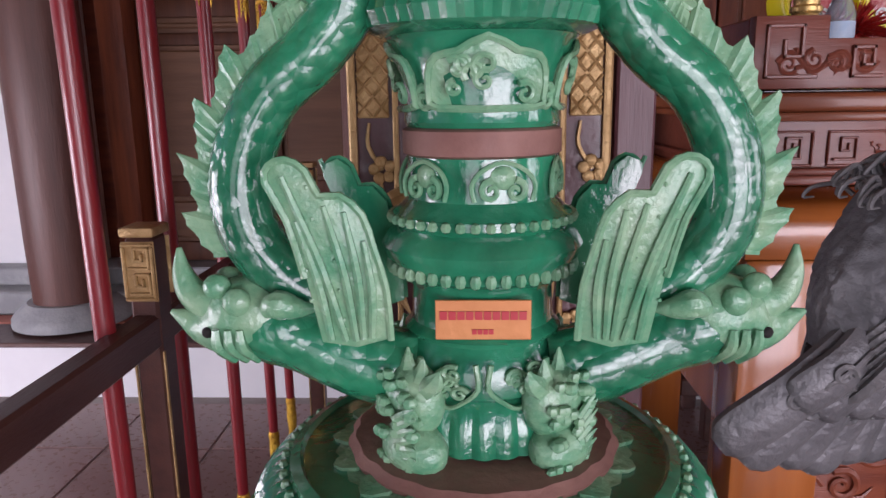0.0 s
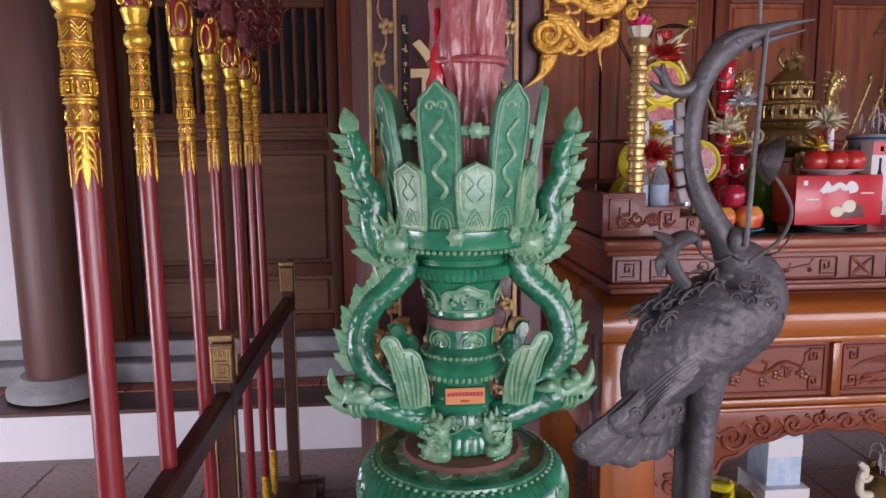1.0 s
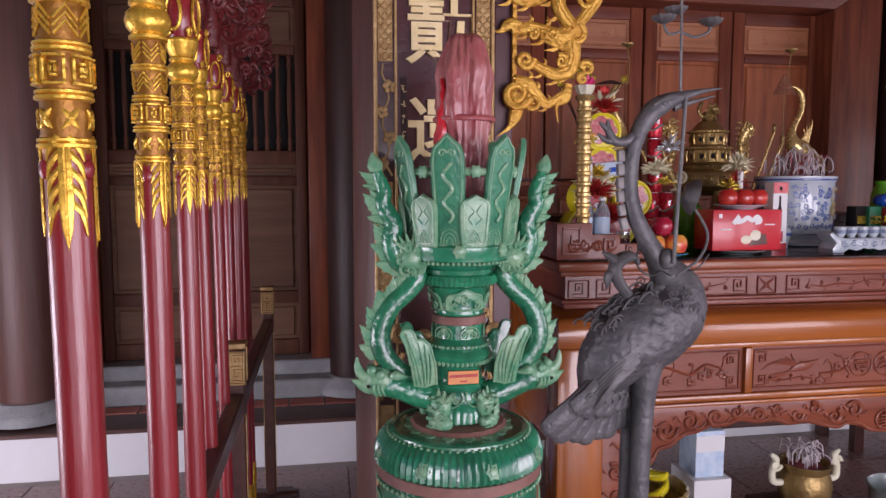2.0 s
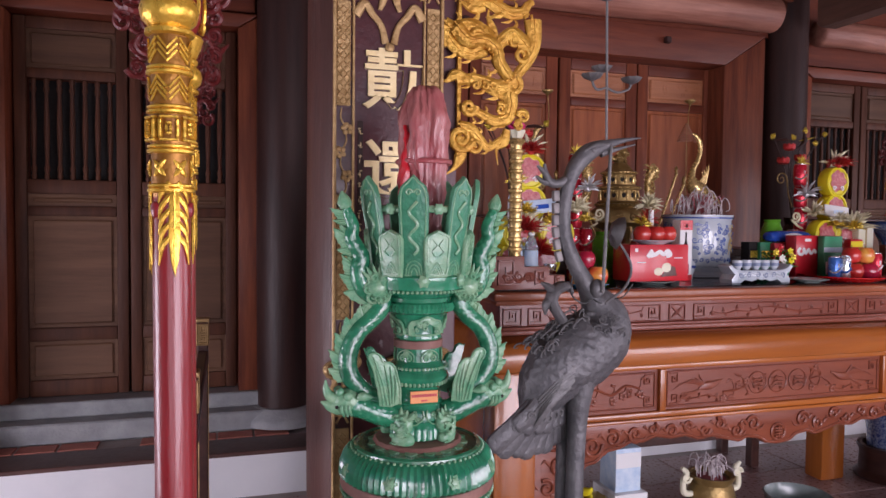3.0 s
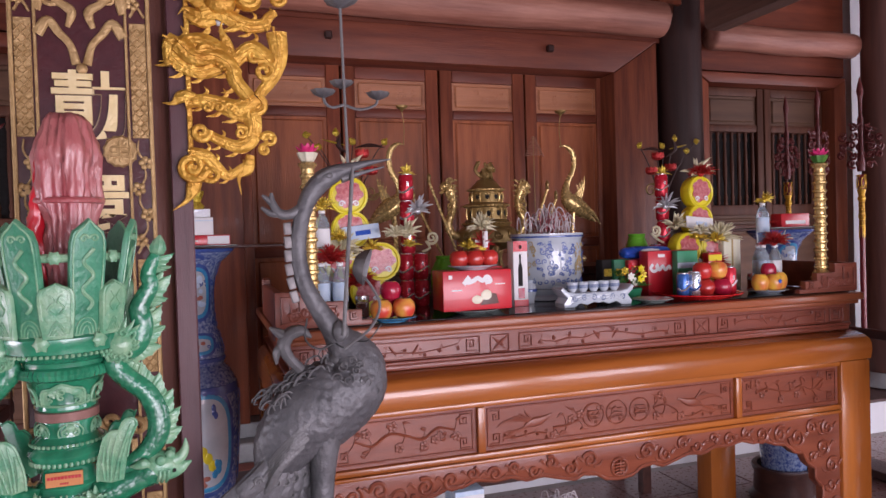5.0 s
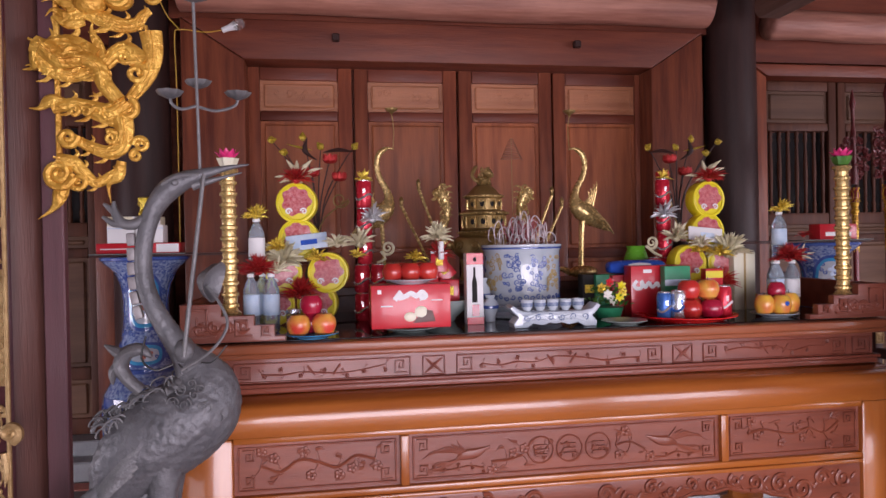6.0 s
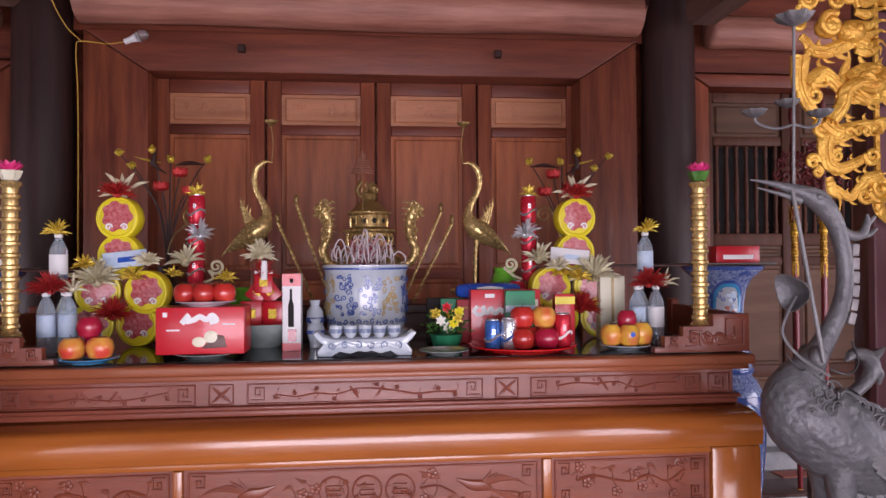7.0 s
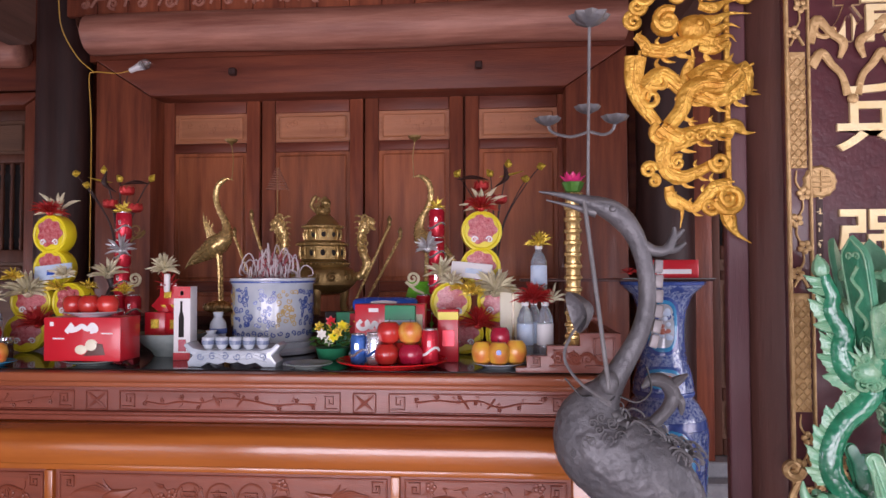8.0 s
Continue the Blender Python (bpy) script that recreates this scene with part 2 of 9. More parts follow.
M_REDPLASTIC = mat("red_plastic", (0.55, 0.01, 0.012), (0.62, 0.015, 0.015), 0.25, scale=4, bump=0.02, coat=0.2)
M_REDFOIL = mat("red_tinsel", (0.42, 0.018, 0.022), (0.60, 0.05, 0.04), 0.3, 0.4, scale=60, bump=0.5, fine=160)
M_PINK = mat("pink_lotus_plastic", (0.72, 0.02, 0.16), (0.80, 0.07, 0.26), 0.35, scale=14, bump=0.1)
M_CREAM = mat("cream_plastic", (0.72, 0.68, 0.48), (0.78, 0.76, 0.60), 0.4, scale=10, bump=0.05)
M_YELLOW = mat("yellow_card", (0.72, 0.60, 0.010), (0.80, 0.68, 0.02), 0.35, scale=6, bump=0.03)
M_CANDY = mat("candy_print", (0.34, 0.005, 0.016), (0.60, 0.20, 0.20), 0.22, scale=62, bump=0.35, fine=140, coat=0.4, detail=3)
M_PAPER = mat("white_card", (0.74, 0.74, 0.74), (0.80, 0.80, 0.79), 0.55, scale=4, bump=0.03)
M_LBLUE = mat("pale_blue_card", (0.40, 0.56, 0.74), (0.66, 0.76, 0.86), 0.5, scale=20, bump=0.05)
M_BLUECARD = mat("blue_packet", (0.015, 0.07, 0.42), (0.03, 0.12, 0.52), 0.25, scale=6, bump=0.1, coat=0.3)
M_GREENCARD = mat("green_card", (0.015, 0.22, 0.10), (0.03, 0.30, 0.14), 0.35, scale=8, bump=0.05)
M_LIME = mat("lime_glaze", (0.10, 0.42, 0.02), (0.16, 0.52, 0.04), 0.25, scale=8, bump=0.05, coat=0.3)
M_APPLE = mat("apple_skin", (0.42, 0.014, 0.016), (0.54, 0.05, 0.03), 0.22, scale=9, bump=0.03, coat=0.4, rnd=0.15)
M_PEACH = mat("peach_apple_skin", (0.72, 0.36, 0.06), (0.62, 0.06, 0.035), 0.28, scale=20, bump=0.03, coat=0.3, rnd=0.1, detail=1)
M_PLUM = mat("dark_red_apple_skin", (0.34, 0.008, 0.035), (0.45, 0.02, 0.05), 0.25, scale=9, bump=0.03, coat=0.4)
M_MANGO = mat("mango_skin", (0.74, 0.44, 0.05), (0.66, 0.20, 0.05), 0.3, scale=20, bump=0.03, coat=0.3, rnd=0.12, detail=1)
M_LEAF = mat("green_leaf", (0.03, 0.13, 0.02), (0.10, 0.28, 0.04), 0.45, scale=20, bump=0.1, rnd=0.2)
M_PETALW = mat("white_petal", (0.74, 0.72, 0.60), (0.80, 0.78, 0.70), 0.5, scale=20, bump=0.1)
M_SILVER = mat("silver_foil", (0.55, 0.56, 0.58), (0.68, 0.69, 0.70), 0.3, 0.7, scale=40, bump=0.4, fine=150)
M_GOLDFOIL = mat("gold_foil_flower", (0.62, 0.42, 0.03), (0.78, 0.60, 0.10), 0.28, 0.6, scale=40, bump=0.4, fine=150)
M_PALEGOLD = mat("champagne_glitter", (0.58, 0.52, 0.32), (0.74, 0.70, 0.50), 0.35, 0.4, scale=60, bump=0.5, fine=180)
M_CAN = mat("aluminium", (0.66, 0.67, 0.69), (0.74, 0.75, 0.77), 0.25, 0.8, scale=8, bump=0.03)
M_CANRED = mat("red_can_print", (0.52, 0.012, 0.03), (0.60, 0.03, 0.05), 0.25, 0.35, scale=8, bump=0.03)
M_CANBLUE = mat("blue_can_print", (0.03, 0.10, 0.36), (0.06, 0.18, 0.50), 0.25, 0.4, scale=20, bump=0.03)
M_ASH = mat("curled_incense", (0.52, 0.44, 0.46), (0.66, 0.60, 0.60), 0.8, scale=30, bump=0.2)
M_STICK = mat("incense_stick_pink", (0.38, 0.08, 0.10), (0.48, 0.13, 0.14), 0.8, scale=30, bump=0.2)
M_COIL = mat("coil_incense", (0.22, 0.085, 0.05), (0.30, 0.13, 0.08), 0.8, scale=40, bump=0.3)
M_BAGRED = mat("red_incense_bundle", (0.33, 0.05, 0.06), (0.46, 0.19, 0.17), 0.35, scale=5, stretch=(2, 2, 1), bump=0.5, fine=18, coat=0.5, bumpdist=0.02)
M_WIRE = mat("yellow_cable", (0.55, 0.30, 0.03), (0.62, 0.36, 0.05), 0.45, scale=9, bump=0.02)
M_BLACK = mat("black_wire", (0.012, 0.012, 0.012), (0.02, 0.02, 0.02), 0.5, scale=9, bump=0.02)
M_PAPERNOTE = mat("blue_white_poster", (0.50, 0.60, 0.74), (0.60, 0.69, 0.80), 0.4, scale=4, bump=0.03)
M_INK = mat("poster_ink", (0.10, 0.13, 0.26), (0.14, 0.18, 0.32), 0.5, scale=9, bump=0.0)
M_PLATE = mat("grey_green_bowl_glaze", (0.22, 0.27, 0.26), (0.32, 0.37, 0.35), 0.2, scale=12, bump=0.06, coat=0.5)
M_PLAQUE = mat("copper_plaque", (0.46, 0.17, 0.055), (0.55, 0.24, 0.085), 0.45, 0.35, scale=9, bump=0.08)
M_REDINK = mat("red_lettering", (0.40, 0.01, 0.02), (0.46, 0.015, 0.025), 0.4, scale=9, bump=0.0)
# Near-black colour for the shade in gaps and holes, and for dark print.
M_DARKGAP = mat("gap_shade_and_dark_print", (0.010, 0.008, 0.008), (0.014, 0.011, 0.010), 0.9, scale=3, bump=0.0)
M_AMBER = mat("amber_jelly", (0.25, 0.03, 0.015), (0.38, 0.07, 0.03), 0.15, scale=9, bump=0.02, coat=0.5)


def glassy(name, col, ior=1.45, rough=0.03):
    m = mat(name, col, col, rough, scale=5, bump=0.04, trans=0.92)
    m.node_tree.nodes["Principled BSDF"].inputs["IOR"].default_value = ior
    return m


M_BOTTLE = glassy("clear_bottle_plastic", (0.74, 0.85, 0.92), 1.22, 0.06)
M_BOTTLE.node_tree.nodes["Principled BSDF"].inputs["Transmission Weight"].default_value = 0.78
M_GLASS = glassy("clear_glass", (0.94, 0.95, 0.95), 1.4)

# ---- mesh builders ----
def bx(x0, x1, y0, y1, z0, z1, bev=0.0, seg=1):
    bm = bmesh.new()
    bmesh.ops.create_cube(bm, size=1.0)
    for v in bm.verts:
        v.co = Vector((x0 + (v.co.x + 0.5) * (x1 - x0), y0 + (v.co.y + 0.5) * (y1 - y0), z0 + (v.co.z + 0.5) * (z1 - z0)))
    if bev:
        bmesh.ops.bevel(bm, geom=bm.edges[:], offset=bev, segments=seg, affect="EDGES", profile=0.5)
    return bm


def merge(*bms):
    out = bms[0]
    for b in bms[1:]:
        me = bpy.data.meshes.new("tmp")
        b.to_mesh(me)
        out.from_mesh(me)
        bpy.data.meshes.remove(me)
        b.free()
    return out


def move(bm, m):
    bm.transform(m)
    if m.to_3x3().determinant() < 0:
        bmesh.ops.reverse_faces(bm, faces=bm.faces[:])
    return bm


def lathe(prof, n=32, wob=None, caps=True):
    """A turned body from (radius, height) pairs; wob(angle, r, z) may vary the radius."""
    bm = bmesh.new()
    rings = []
    for r, z in prof:
        ring = []
        for i in range(n):
            a = 2 * math.pi * i / n
            rr = wob(a, r, z) if wob else r
            ring.append(bm.verts.new((rr * math.cos(a), rr * math.sin(a), z)))
        rings.append(ring)
    for a, b in zip(rings, rings[1:]):
        for i in range(n):
            bm.faces.new((a[i], a[(i + 1) % n], b[(i + 1) % n], b[i]))
    if caps:
        bm.faces.new(rings[0][::-1])
        bm.faces.new(rings[-1])
    bmesh.ops.recalc_face_normals(bm, faces=bm.faces[:])
    return bm


def spline(pts, per=6):
    """Catmull-Rom points through pts (tuples of any length)."""
    P = [np.array(p, float) for p in pts]
    P = [2 * P[0] - P[1]] + P + [2 * P[-1] - P[-2]]
    out = []
    for i in range(1, len(P) - 2):
        for k in range(per):
            t = k / per
            a, b, c, d = P[i - 1], P[i], P[i + 1], P[i + 2]
            out.append(0.5 * (2 * b + (c - a) * t + (2 * a - 5 * b + 4 * c - d) * t * t + (3 * b - a - 3 * c + d) * t ** 3))
    out.append(P[-2])
    return out


def tube(pts, n=8, per=5, flat=(1, 1, 1), wob=None):
    """A tapering tube through (x, y, z, radius) points."""
    S = spline(pts, per) if per > 1 else [np.array(p, float) for p in pts]
    bm = bmesh.new()
    rings = []
    up = Vector((0, 1, 0.001))
    for i, p in enumerate(S):
        q = S[min(i + 1, len(S) - 1)][:3] - S[max(i - 1, 0)][:3]
        d = Vector(q)
        d = d.normalized() if d.length > 1e-9 else Vector((0, 0, 1))
        s = up - d * up.dot(d)
        if s.length < 1e-3:
            s = Vector((1, 0, 0)) - d * d.x
        s.normalize()
        u = d.cross(s)
        ring = []
        for k in range(n):
            a = 2 * math.pi * k / n
            r = max(p[3], 1e-4) * (wob(a, i) if wob else 1)
            o = (s * math.cos(a) + u * math.sin(a)) * r
            ring.append(bm.verts.new((p[0] + o.x * flat[0], p[1] + o.y * flat[1], p[2] + o.z * flat[2])))
        rings.append(ring)
    for a, b in zip(rings, rings[1:]):
        for k in range(n):
            bm.faces.new((a[k], a[(k + 1) % n], b[(k + 1) % n], b[k]))
    bm.faces.new(rings[0][::-1])
    bm.faces.new(rings[-1])
    bmesh.ops.recalc_face_normals(bm, faces=bm.faces[:])
    return bm


def prism(pts, y0, y1, bev=0.0):
    """An outline in x and z, given thickness from y0 to y1."""
    bm = bmesh.new()
    f = bm.faces.new([bm.verts.new((x, y0, z)) for x, z in pts])
    r = bmesh.ops.extrude_face_region(bm, geom=[f])
    for v in r["geom"]:
        if isinstance(v, bmesh.types.BMVert):
            v.co.y = y1
    bmesh.ops.recalc_face_normals(bm, faces=bm.faces[:])
    if bev:
        es = [e for e in bm.edges if all(abs(v.co.y - y0) < 1e-6 for v in e.verts)]
        bmesh.ops.bevel(bm, geom=es, offset=bev, segments=2, affect="EDGES", profile=0.5, clamp_overlap=True)
    return bm


def ball(x, y, z, rx, ry=None, rz=None, u=14, v=9):
    bm = bmesh.new()
    bmesh.ops.create_uvsphere(bm, u_segments=u, v_segments=v, radius=1)
    ry, rz = ry or rx, rz or rx
    for w in bm.verts:
        w.co = Vector((x + w.co.x * rx, y + w.co.y * ry, z + w.co.z * rz))
    return bm


def rod(a, b, r, n=8, r2=None):
    return tube([(*a, r), (*b, r2 if r2 is not None else r)], n=n, per=1)


def spiral(cx, y, cz, r0, turns, rad, a0=0.0, sgn=1, tail=(), depth=1.0, n=6):
    """A scroll in the x-z plane, thick outside and thin at its eye; tail: points that lead away from it."""
    pts = []
    k = int(turns * 9)
    for i in range(k + 1):
        t = i / k
        a = a0 + sgn * t * turns * 2 * math.pi
        r = r0 * (1 - 0.86 * t)
        pts.append((cx + r * math.cos(a), y, cz + r * math.sin(a), rad * (1 - 0.45 * t)))
    pts = [(*p,) for p in tail] + pts
    return tube(pts, n=n, per=2, flat=(1, depth, 1))


def flame(pts, y, w, depth=0.6, n=6):
    """A tapered tongue through (x, z) points, widest in its first third."""
    m = len(pts) - 1
    out = []
    for i, (x, z) in enumerate(pts):
        t = i / m
        out.append((x, y, z, w * (0.55 + 0.45 * math.sin(math.pi * min(1, t * 1.6))) * (1 - t) ** 0.7 + 0.0008))
    return tube(out, n=n, per=5, flat=(1, depth, 1))


def thing(name, loc, label, category, group="", kind="", rz=0.0):
    ob = new(name)
    ob.empty_display_size = 0.05
    ob.matrix_world = pose(*loc, 0, 0, rz)
    return tagged(ob, label, category, group, kind)


def mesh_of(name, bm, material, angle=35):
    me = bpy.data.meshes.new(name)
    bm.to_mesh(me)
    bm.free()
    me.materials.append(material)
    me.polygons.foreach_set("use_smooth", [True] * len(me.polygons))
    me.set_sharp_from_angle(angle=radians(angle))
    return me


def part(name, bm, material, parent=None, label="", angle=35):
    ob = new(name, mesh_of(name, bm, material, angle))
    if parent:
        ob.parent = parent
    return tagged(ob, label)


def solid(name, bm, material, label, category="", kind="structure", group=""):
    return tagged(new(name, mesh_of(name, bm, material)), label, category, group, kind)


def like(ob, parent=None, loc=(0, 0, 0), rot=(0, 0, 0), scale=(1, 1, 1)):
    """Another part on the same mesh, with its own children."""
    o = ob.copy()
    scene.collection.objects.link(o)
    o.parent = parent or ob.parent
    o.matrix_basis = Matrix.LocRotScale(Vector(loc), Euler([radians(a) for a in rot]), Vector(scale))
    for c in ob.children:
        k = like(c, o)
        k.matrix_basis = c.matrix_basis
    return o


def letters(text, size, depth=0.004, bold=0.0):
    cu = bpy.data.curves.new("letters", "FONT")
    cu.body, cu.size, cu.extrude, cu.offset = text, size, depth, bold
    cu.align_x, cu.align_y = "CENTER", "CENTER"
    ob = bpy.data.objects.new("letters", cu)
    me = bpy.data.meshes.new_from_object(ob)
    bm = bmesh.new()
    bm.from_mesh(me)
    bpy.data.objects.remove(ob)
    bpy.data.meshes.remove(me)
    return bm


CX = 2.285  # the hall's middle line


def mirrored(x):
    return 2 * CX - x

# ---- the hall ----
solid("ground", bx(-60, 60, -60, 60, -0.40, -0.02), M_STONE, "pale paved courtyard ground round the hall", "ground")
floor = solid("floor", bx(-3.4, 7.97, -3.4, 4.3, -0.018, -0.004), M_GROUT, "pale grout bed of the tiled hall floor", "floor")
solid("platform", bx(-3.4, 7.97, 3.27, 4.3, -0.01, 0.235), M_WHITE, "low white plastered step along the back wall", "step")
solid("platform_edge", bx(-3.4, 7.97, 3.24, 3.50, 0.2352, 0.258, 0.004), M_NOSING, "brown tile nosing on the white step", "step")
terra = solid("terracotta_row", bx(-3.4, 7.97, 3.5002, 3.66, 0.2352, 0.252), M_GROUT, "worn grey mortar bed of the terracotta row", "step")
terra_mesh = mesh_of("terracotta_tile", bx(-0.098, 0.098, -0.062, 0.062, 0, 0.009, 0.003), M_BRICKRED)
for k in range(54):
    if k % 5 == 3:
        continue
    ob = new("terracotta_tile", terra_mesh)
    ob.parent = terra
    ob.location = (-3.25 + 0.208 * k, 3.578, 0.2515)
solid("stone_sill", merge(bx(-3.4, 7.97, 3.655, 3.85, 0.2525, 0.37, 0.01), bx(-3.4, 7.97, 3.78, 4.3, 0.3702, 0.46, 0.008)), M_STONE, "grey stone sill under the timber doors", "sill")
solid("ceiling", merge(*[bx(-3.4 + 0.19 * i, -3.4 + 0.19 * i + 0.184, -3.4, 4.3, 3.62, 3.66) for i in range(60)]), M_CEIL, "brown board ceiling under the roof", "ceiling")
solid("roof", bx(-4.2, 8.8, -4.4, 4.8, 3.70, 3.84), M_BRICKRED, "plain tiled roof over the hall", "roof")


def back_bay_wall():
    y0, y1 = 4.02, 4.12
    solid("wall_north", bx(-1.45, 6.02, y0, y1, 0.46, 3.62), M_DOORX, "red-brown timber wall behind the doors", "wall")
    solid("wall_north_west", bx(-3.4, -1.45, 3.9, 4.12, 0.46, 3.62), M_WHITE, "white plastered end of the back wall", "wall")
    solid("wall_north_east", bx(6.02, 7.97, 3.9, 4.12, 0.46, 3.62), M_WHITE, "white plastered end of the back wall", "wall")


back_bay_wall()
solid("wall_west", merge(bx(-3.5, -3.4, 2.0, 4.3, -0.01, 3.62), bx(-3.5, -3.4, -3.4, -1.6, -0.01, 3.62), bx(-3.5, -3.4, -1.6, 2.0, 2.75, 3.62)), M_WHITE, "white plastered end wall with a wide opening", "wall")
solid("wall_east", merge(bx(7.97, 8.07, 2.0, 4.3, -0.01, 3.62), bx(7.97, 8.07, -3.4, -1.6, -0.01, 3.62), bx(7.97, 8.07, -1.6, 2.0, 2.75, 3.62)), M_WHITE, "white plastered end wall with a wide opening", "wall")
solid("wall_south", merge(bx(-3.4, 7.97, -3.4, -3.3, 2.9, 3.62), bx(-3.4, -1.45, -3.4, -3.3, -0.01, 2.9), bx(6.02, 7.97, -3.4, -3.3, -0.01, 2.9),
                          bx(0.12, 0.48, -3.4, -3.3, -0.01, 2.9), bx(4.09, 4.45, -3.4, -3.3, -0.01, 2.9)), M_COL, "dark timber front wall with three open bays", "wall")


def door_leaf(x0, x1, z0, z1, y, louvre, k):
    """One timber leaf: stiles, rails, panels, and turned balusters where it is open above."""
    leaf = thing("door", ((x0 + x1) / 2, y, z0), "red-brown panelled timber leaf " + ("with turned balusters above" if louvre else "with a carved upper panel"), "door", "timber door leaves", "structure")
    w, h = (x1 - x0) / 2, z1 - z0
    st = 0.065 if louvre else 0.09
    wood, across = (M_SIDEDOOR, M_SIDEDOOR) if louvre else (M_DOOR, M_DOORX)
    part("stile", bx(-w, -w + st, -0.025, 0.025, 0, h, 0.011, 2), wood, leaf)
    part("stile", bx(w - st, w, -0.025, 0.025, 0, h, 0.011, 2), wood, leaf)
    if louvre:
        cuts = [(0.0, 0.10), (0.33, 0.41), (1.07, 1.13), (1.20, 1.285), (1.87, 1.93), (h - 0.07, h)]
    else:
        cuts = [(0.0, 0.10), (0.33, 0.41), (1.0, 1.07), (1.915, 1.98), (h - 0.112, h)]
    for a, b in cuts:
        part("rail", bx(-w + st, w - st, -0.022, 0.022, a, b, 0.010, 2), across, leaf)
    for i, ((_, a), (b, _)) in enumerate(zip(cuts, cuts[1:])):
        if louvre and i == 3:
            # A black sheet paints the shade seen between the balusters.
            part("backing", bx(-w + st, w - st, 0.06, 0.068, a, b), M_DARKGAP, leaf, "near-black sheet standing for shade behind the balusters")
            n = 7
            prof = [(0.012, 0), (0.016, 0.02), (0.011, 0.035), (0.017, 0.06), (0.010, 0.09), (0.014, 0.2), (0.016, 0.29), (0.014, 0.38), (0.010, b - a - 0.09), (0.017, b - a - 0.06), (0.011, b - a - 0.035), (0.016, b - a - 0.02), (0.012, b - a)]
            base = None
            for j in range(n):
                x = -w + st + (2 * w - 2 * st) * (j + 0.5) / n
                if base is None:
                    base = part("baluster", lathe(prof, 10), wood, leaf)
                    base.location = (x, 0, a)
                else:
                    like(base, leaf, (x, 0, a))
            continue
        p = part("panel", merge(bx(-w + st, w - st, -0.004, 0.012, a, b), bx(-w + st + 0.022, w - st - 0.022, -0.016, 0.0, a + 0.02, b - 0.02, 0.010)), M_SIDEPANEL if louvre else M_PANELTAN if i == 3 else M_PANEL, leaf)
        if not louvre and i == 3:
            rng = random.Random(k)
            bits = [bx(-w + st + 0.045, w - st - 0.045, -0.0165, -0.012, a + 0.04, b - 0.04, 0.001)]
            for _ in range(9):
                cx, cz = rng.uniform(-w + st + 0.07, w - st - 0.07), rng.uniform(a + 0.065, b - 0.065)
                bits.append(spiral(cx, -0.017, cz, rng.uniform(0.014, 0.026), 1.2, 0.005, rng.uniform(0, 6.3), rng.choice((-1, 1)), depth=0.6, n=5))
            part("carving", merge(*bits), M_PANELTAN, p, "shallow scrollwork on the upper panel")
    return leaf


for k, (a, b) in enumerate(((0.965, 1.632), (1.645, 2.318), (2.331, 2.968), (2.98, 3.655))):
    door_leaf(a, b, 0.465, 2.75, 3.96 + 0.006 * (k % 2), False, k)
for k, (a, b) in enumerate(((-1.14, -0.535), (-0.525, 0.09), (4.485, 5.095), (5.105, 5.71))):
    door_leaf(a, b, 0.465, 2.69, 3.94, True, k)


def door_frame(name, x0, x1, top, jw, y0):
    f = thing(name, ((x0 + x1) / 2, y0, 0.46), "heavy red-brown timber frame round the doors", "door frame", "", "structure")
    w = (x1 - x0) / 2
    h = top - 0.46
    part("jamb", prism([(-w - jw, 0), (-w, 0), (-w, h), (-w - jw, h + jw * 0.66)], 0, 0.20, 0.012), M_DOOR, f)
    part("jamb", prism([(w, 0), (w + jw, 0), (w + jw, h + jw * 0.66), (w, h)], 0, 0.20, 0.012), M_DOOR, f)
    part("lintel", prism([(-w, h + 0.002), (w, h + 0.002), (w + jw, h + jw * 0.66 + 0.002), (-w - jw, h + jw * 0.66 + 0.002)], -0.012, 0.20, 0.012), M_DOORX, f)
    return f


df = door_frame("door_frame", 0.985, 3.60, 2.715, 0.37, 3.755)
for x in (1.533, 3.076):
    part("peg", bx(x - 2.2925 - 0.022, x - 2.2925 + 0.022, -0.055, -0.013, 2.37, 2.415, 0.006), M_COLDARK, df, "square wooden peg")
door_frame("door_frame", -1.15, 0.10, 2.69, 0.13, 3.80)
door_frame("door_frame", 4.47, 5.72, 2.69, 0.13, 3.80)
solid("lintel_board", bx(0.55, 4.02, 3.79, 3.95, 2.963, 3.62), M_DOORX, "red-brown boards over the doors", "trim")
solid("lintel_board_west", bx(-1.30, 0.2, 3.84, 3.98, 2.80, 3.62), M_DOORX, "red-brown boards over the side doors", "trim")
solid("lintel_board_east", bx(4.37, 5.87, 3.84, 3.98, 2.80, 3.62), M_DOORX, "red-brown boards over the side doors", "trim")


def log_beam(name, x0, x1, y, z, r, mat_=None):
    pts = [(x0, y, z, r * 0.6), (x0 + 0.02, y, z, r * 0.94), (x0 + 0.08, y, z, r)] + [(x0 + (x1 - x0) * t, y, z + 0.006 * math.sin(9 * t), r * (1 + 0.02 * math.sin(23 * t))) for t in (0.2, 0.4, 0.6, 0.8)] + [(x1 - 0.08, y, z, r), (x1 - 0.02, y, z, r * 0.94), (x1, y, z, r * 0.6)]
    return solid(name, tube(pts, 20, 3), mat_ or M_BEAM, "thick round timber log over the doors", "beam")


log_beam("beam_north", 0.615, 3.965, 3.66, 3.09, 0.125)
log_beam("beam_north_west", -1.25, 0.16, 3.72, 3.02, 0.10)
log_beam("beam_north_east", 4.41, 5.85, 3.72, 3.02, 0.10)
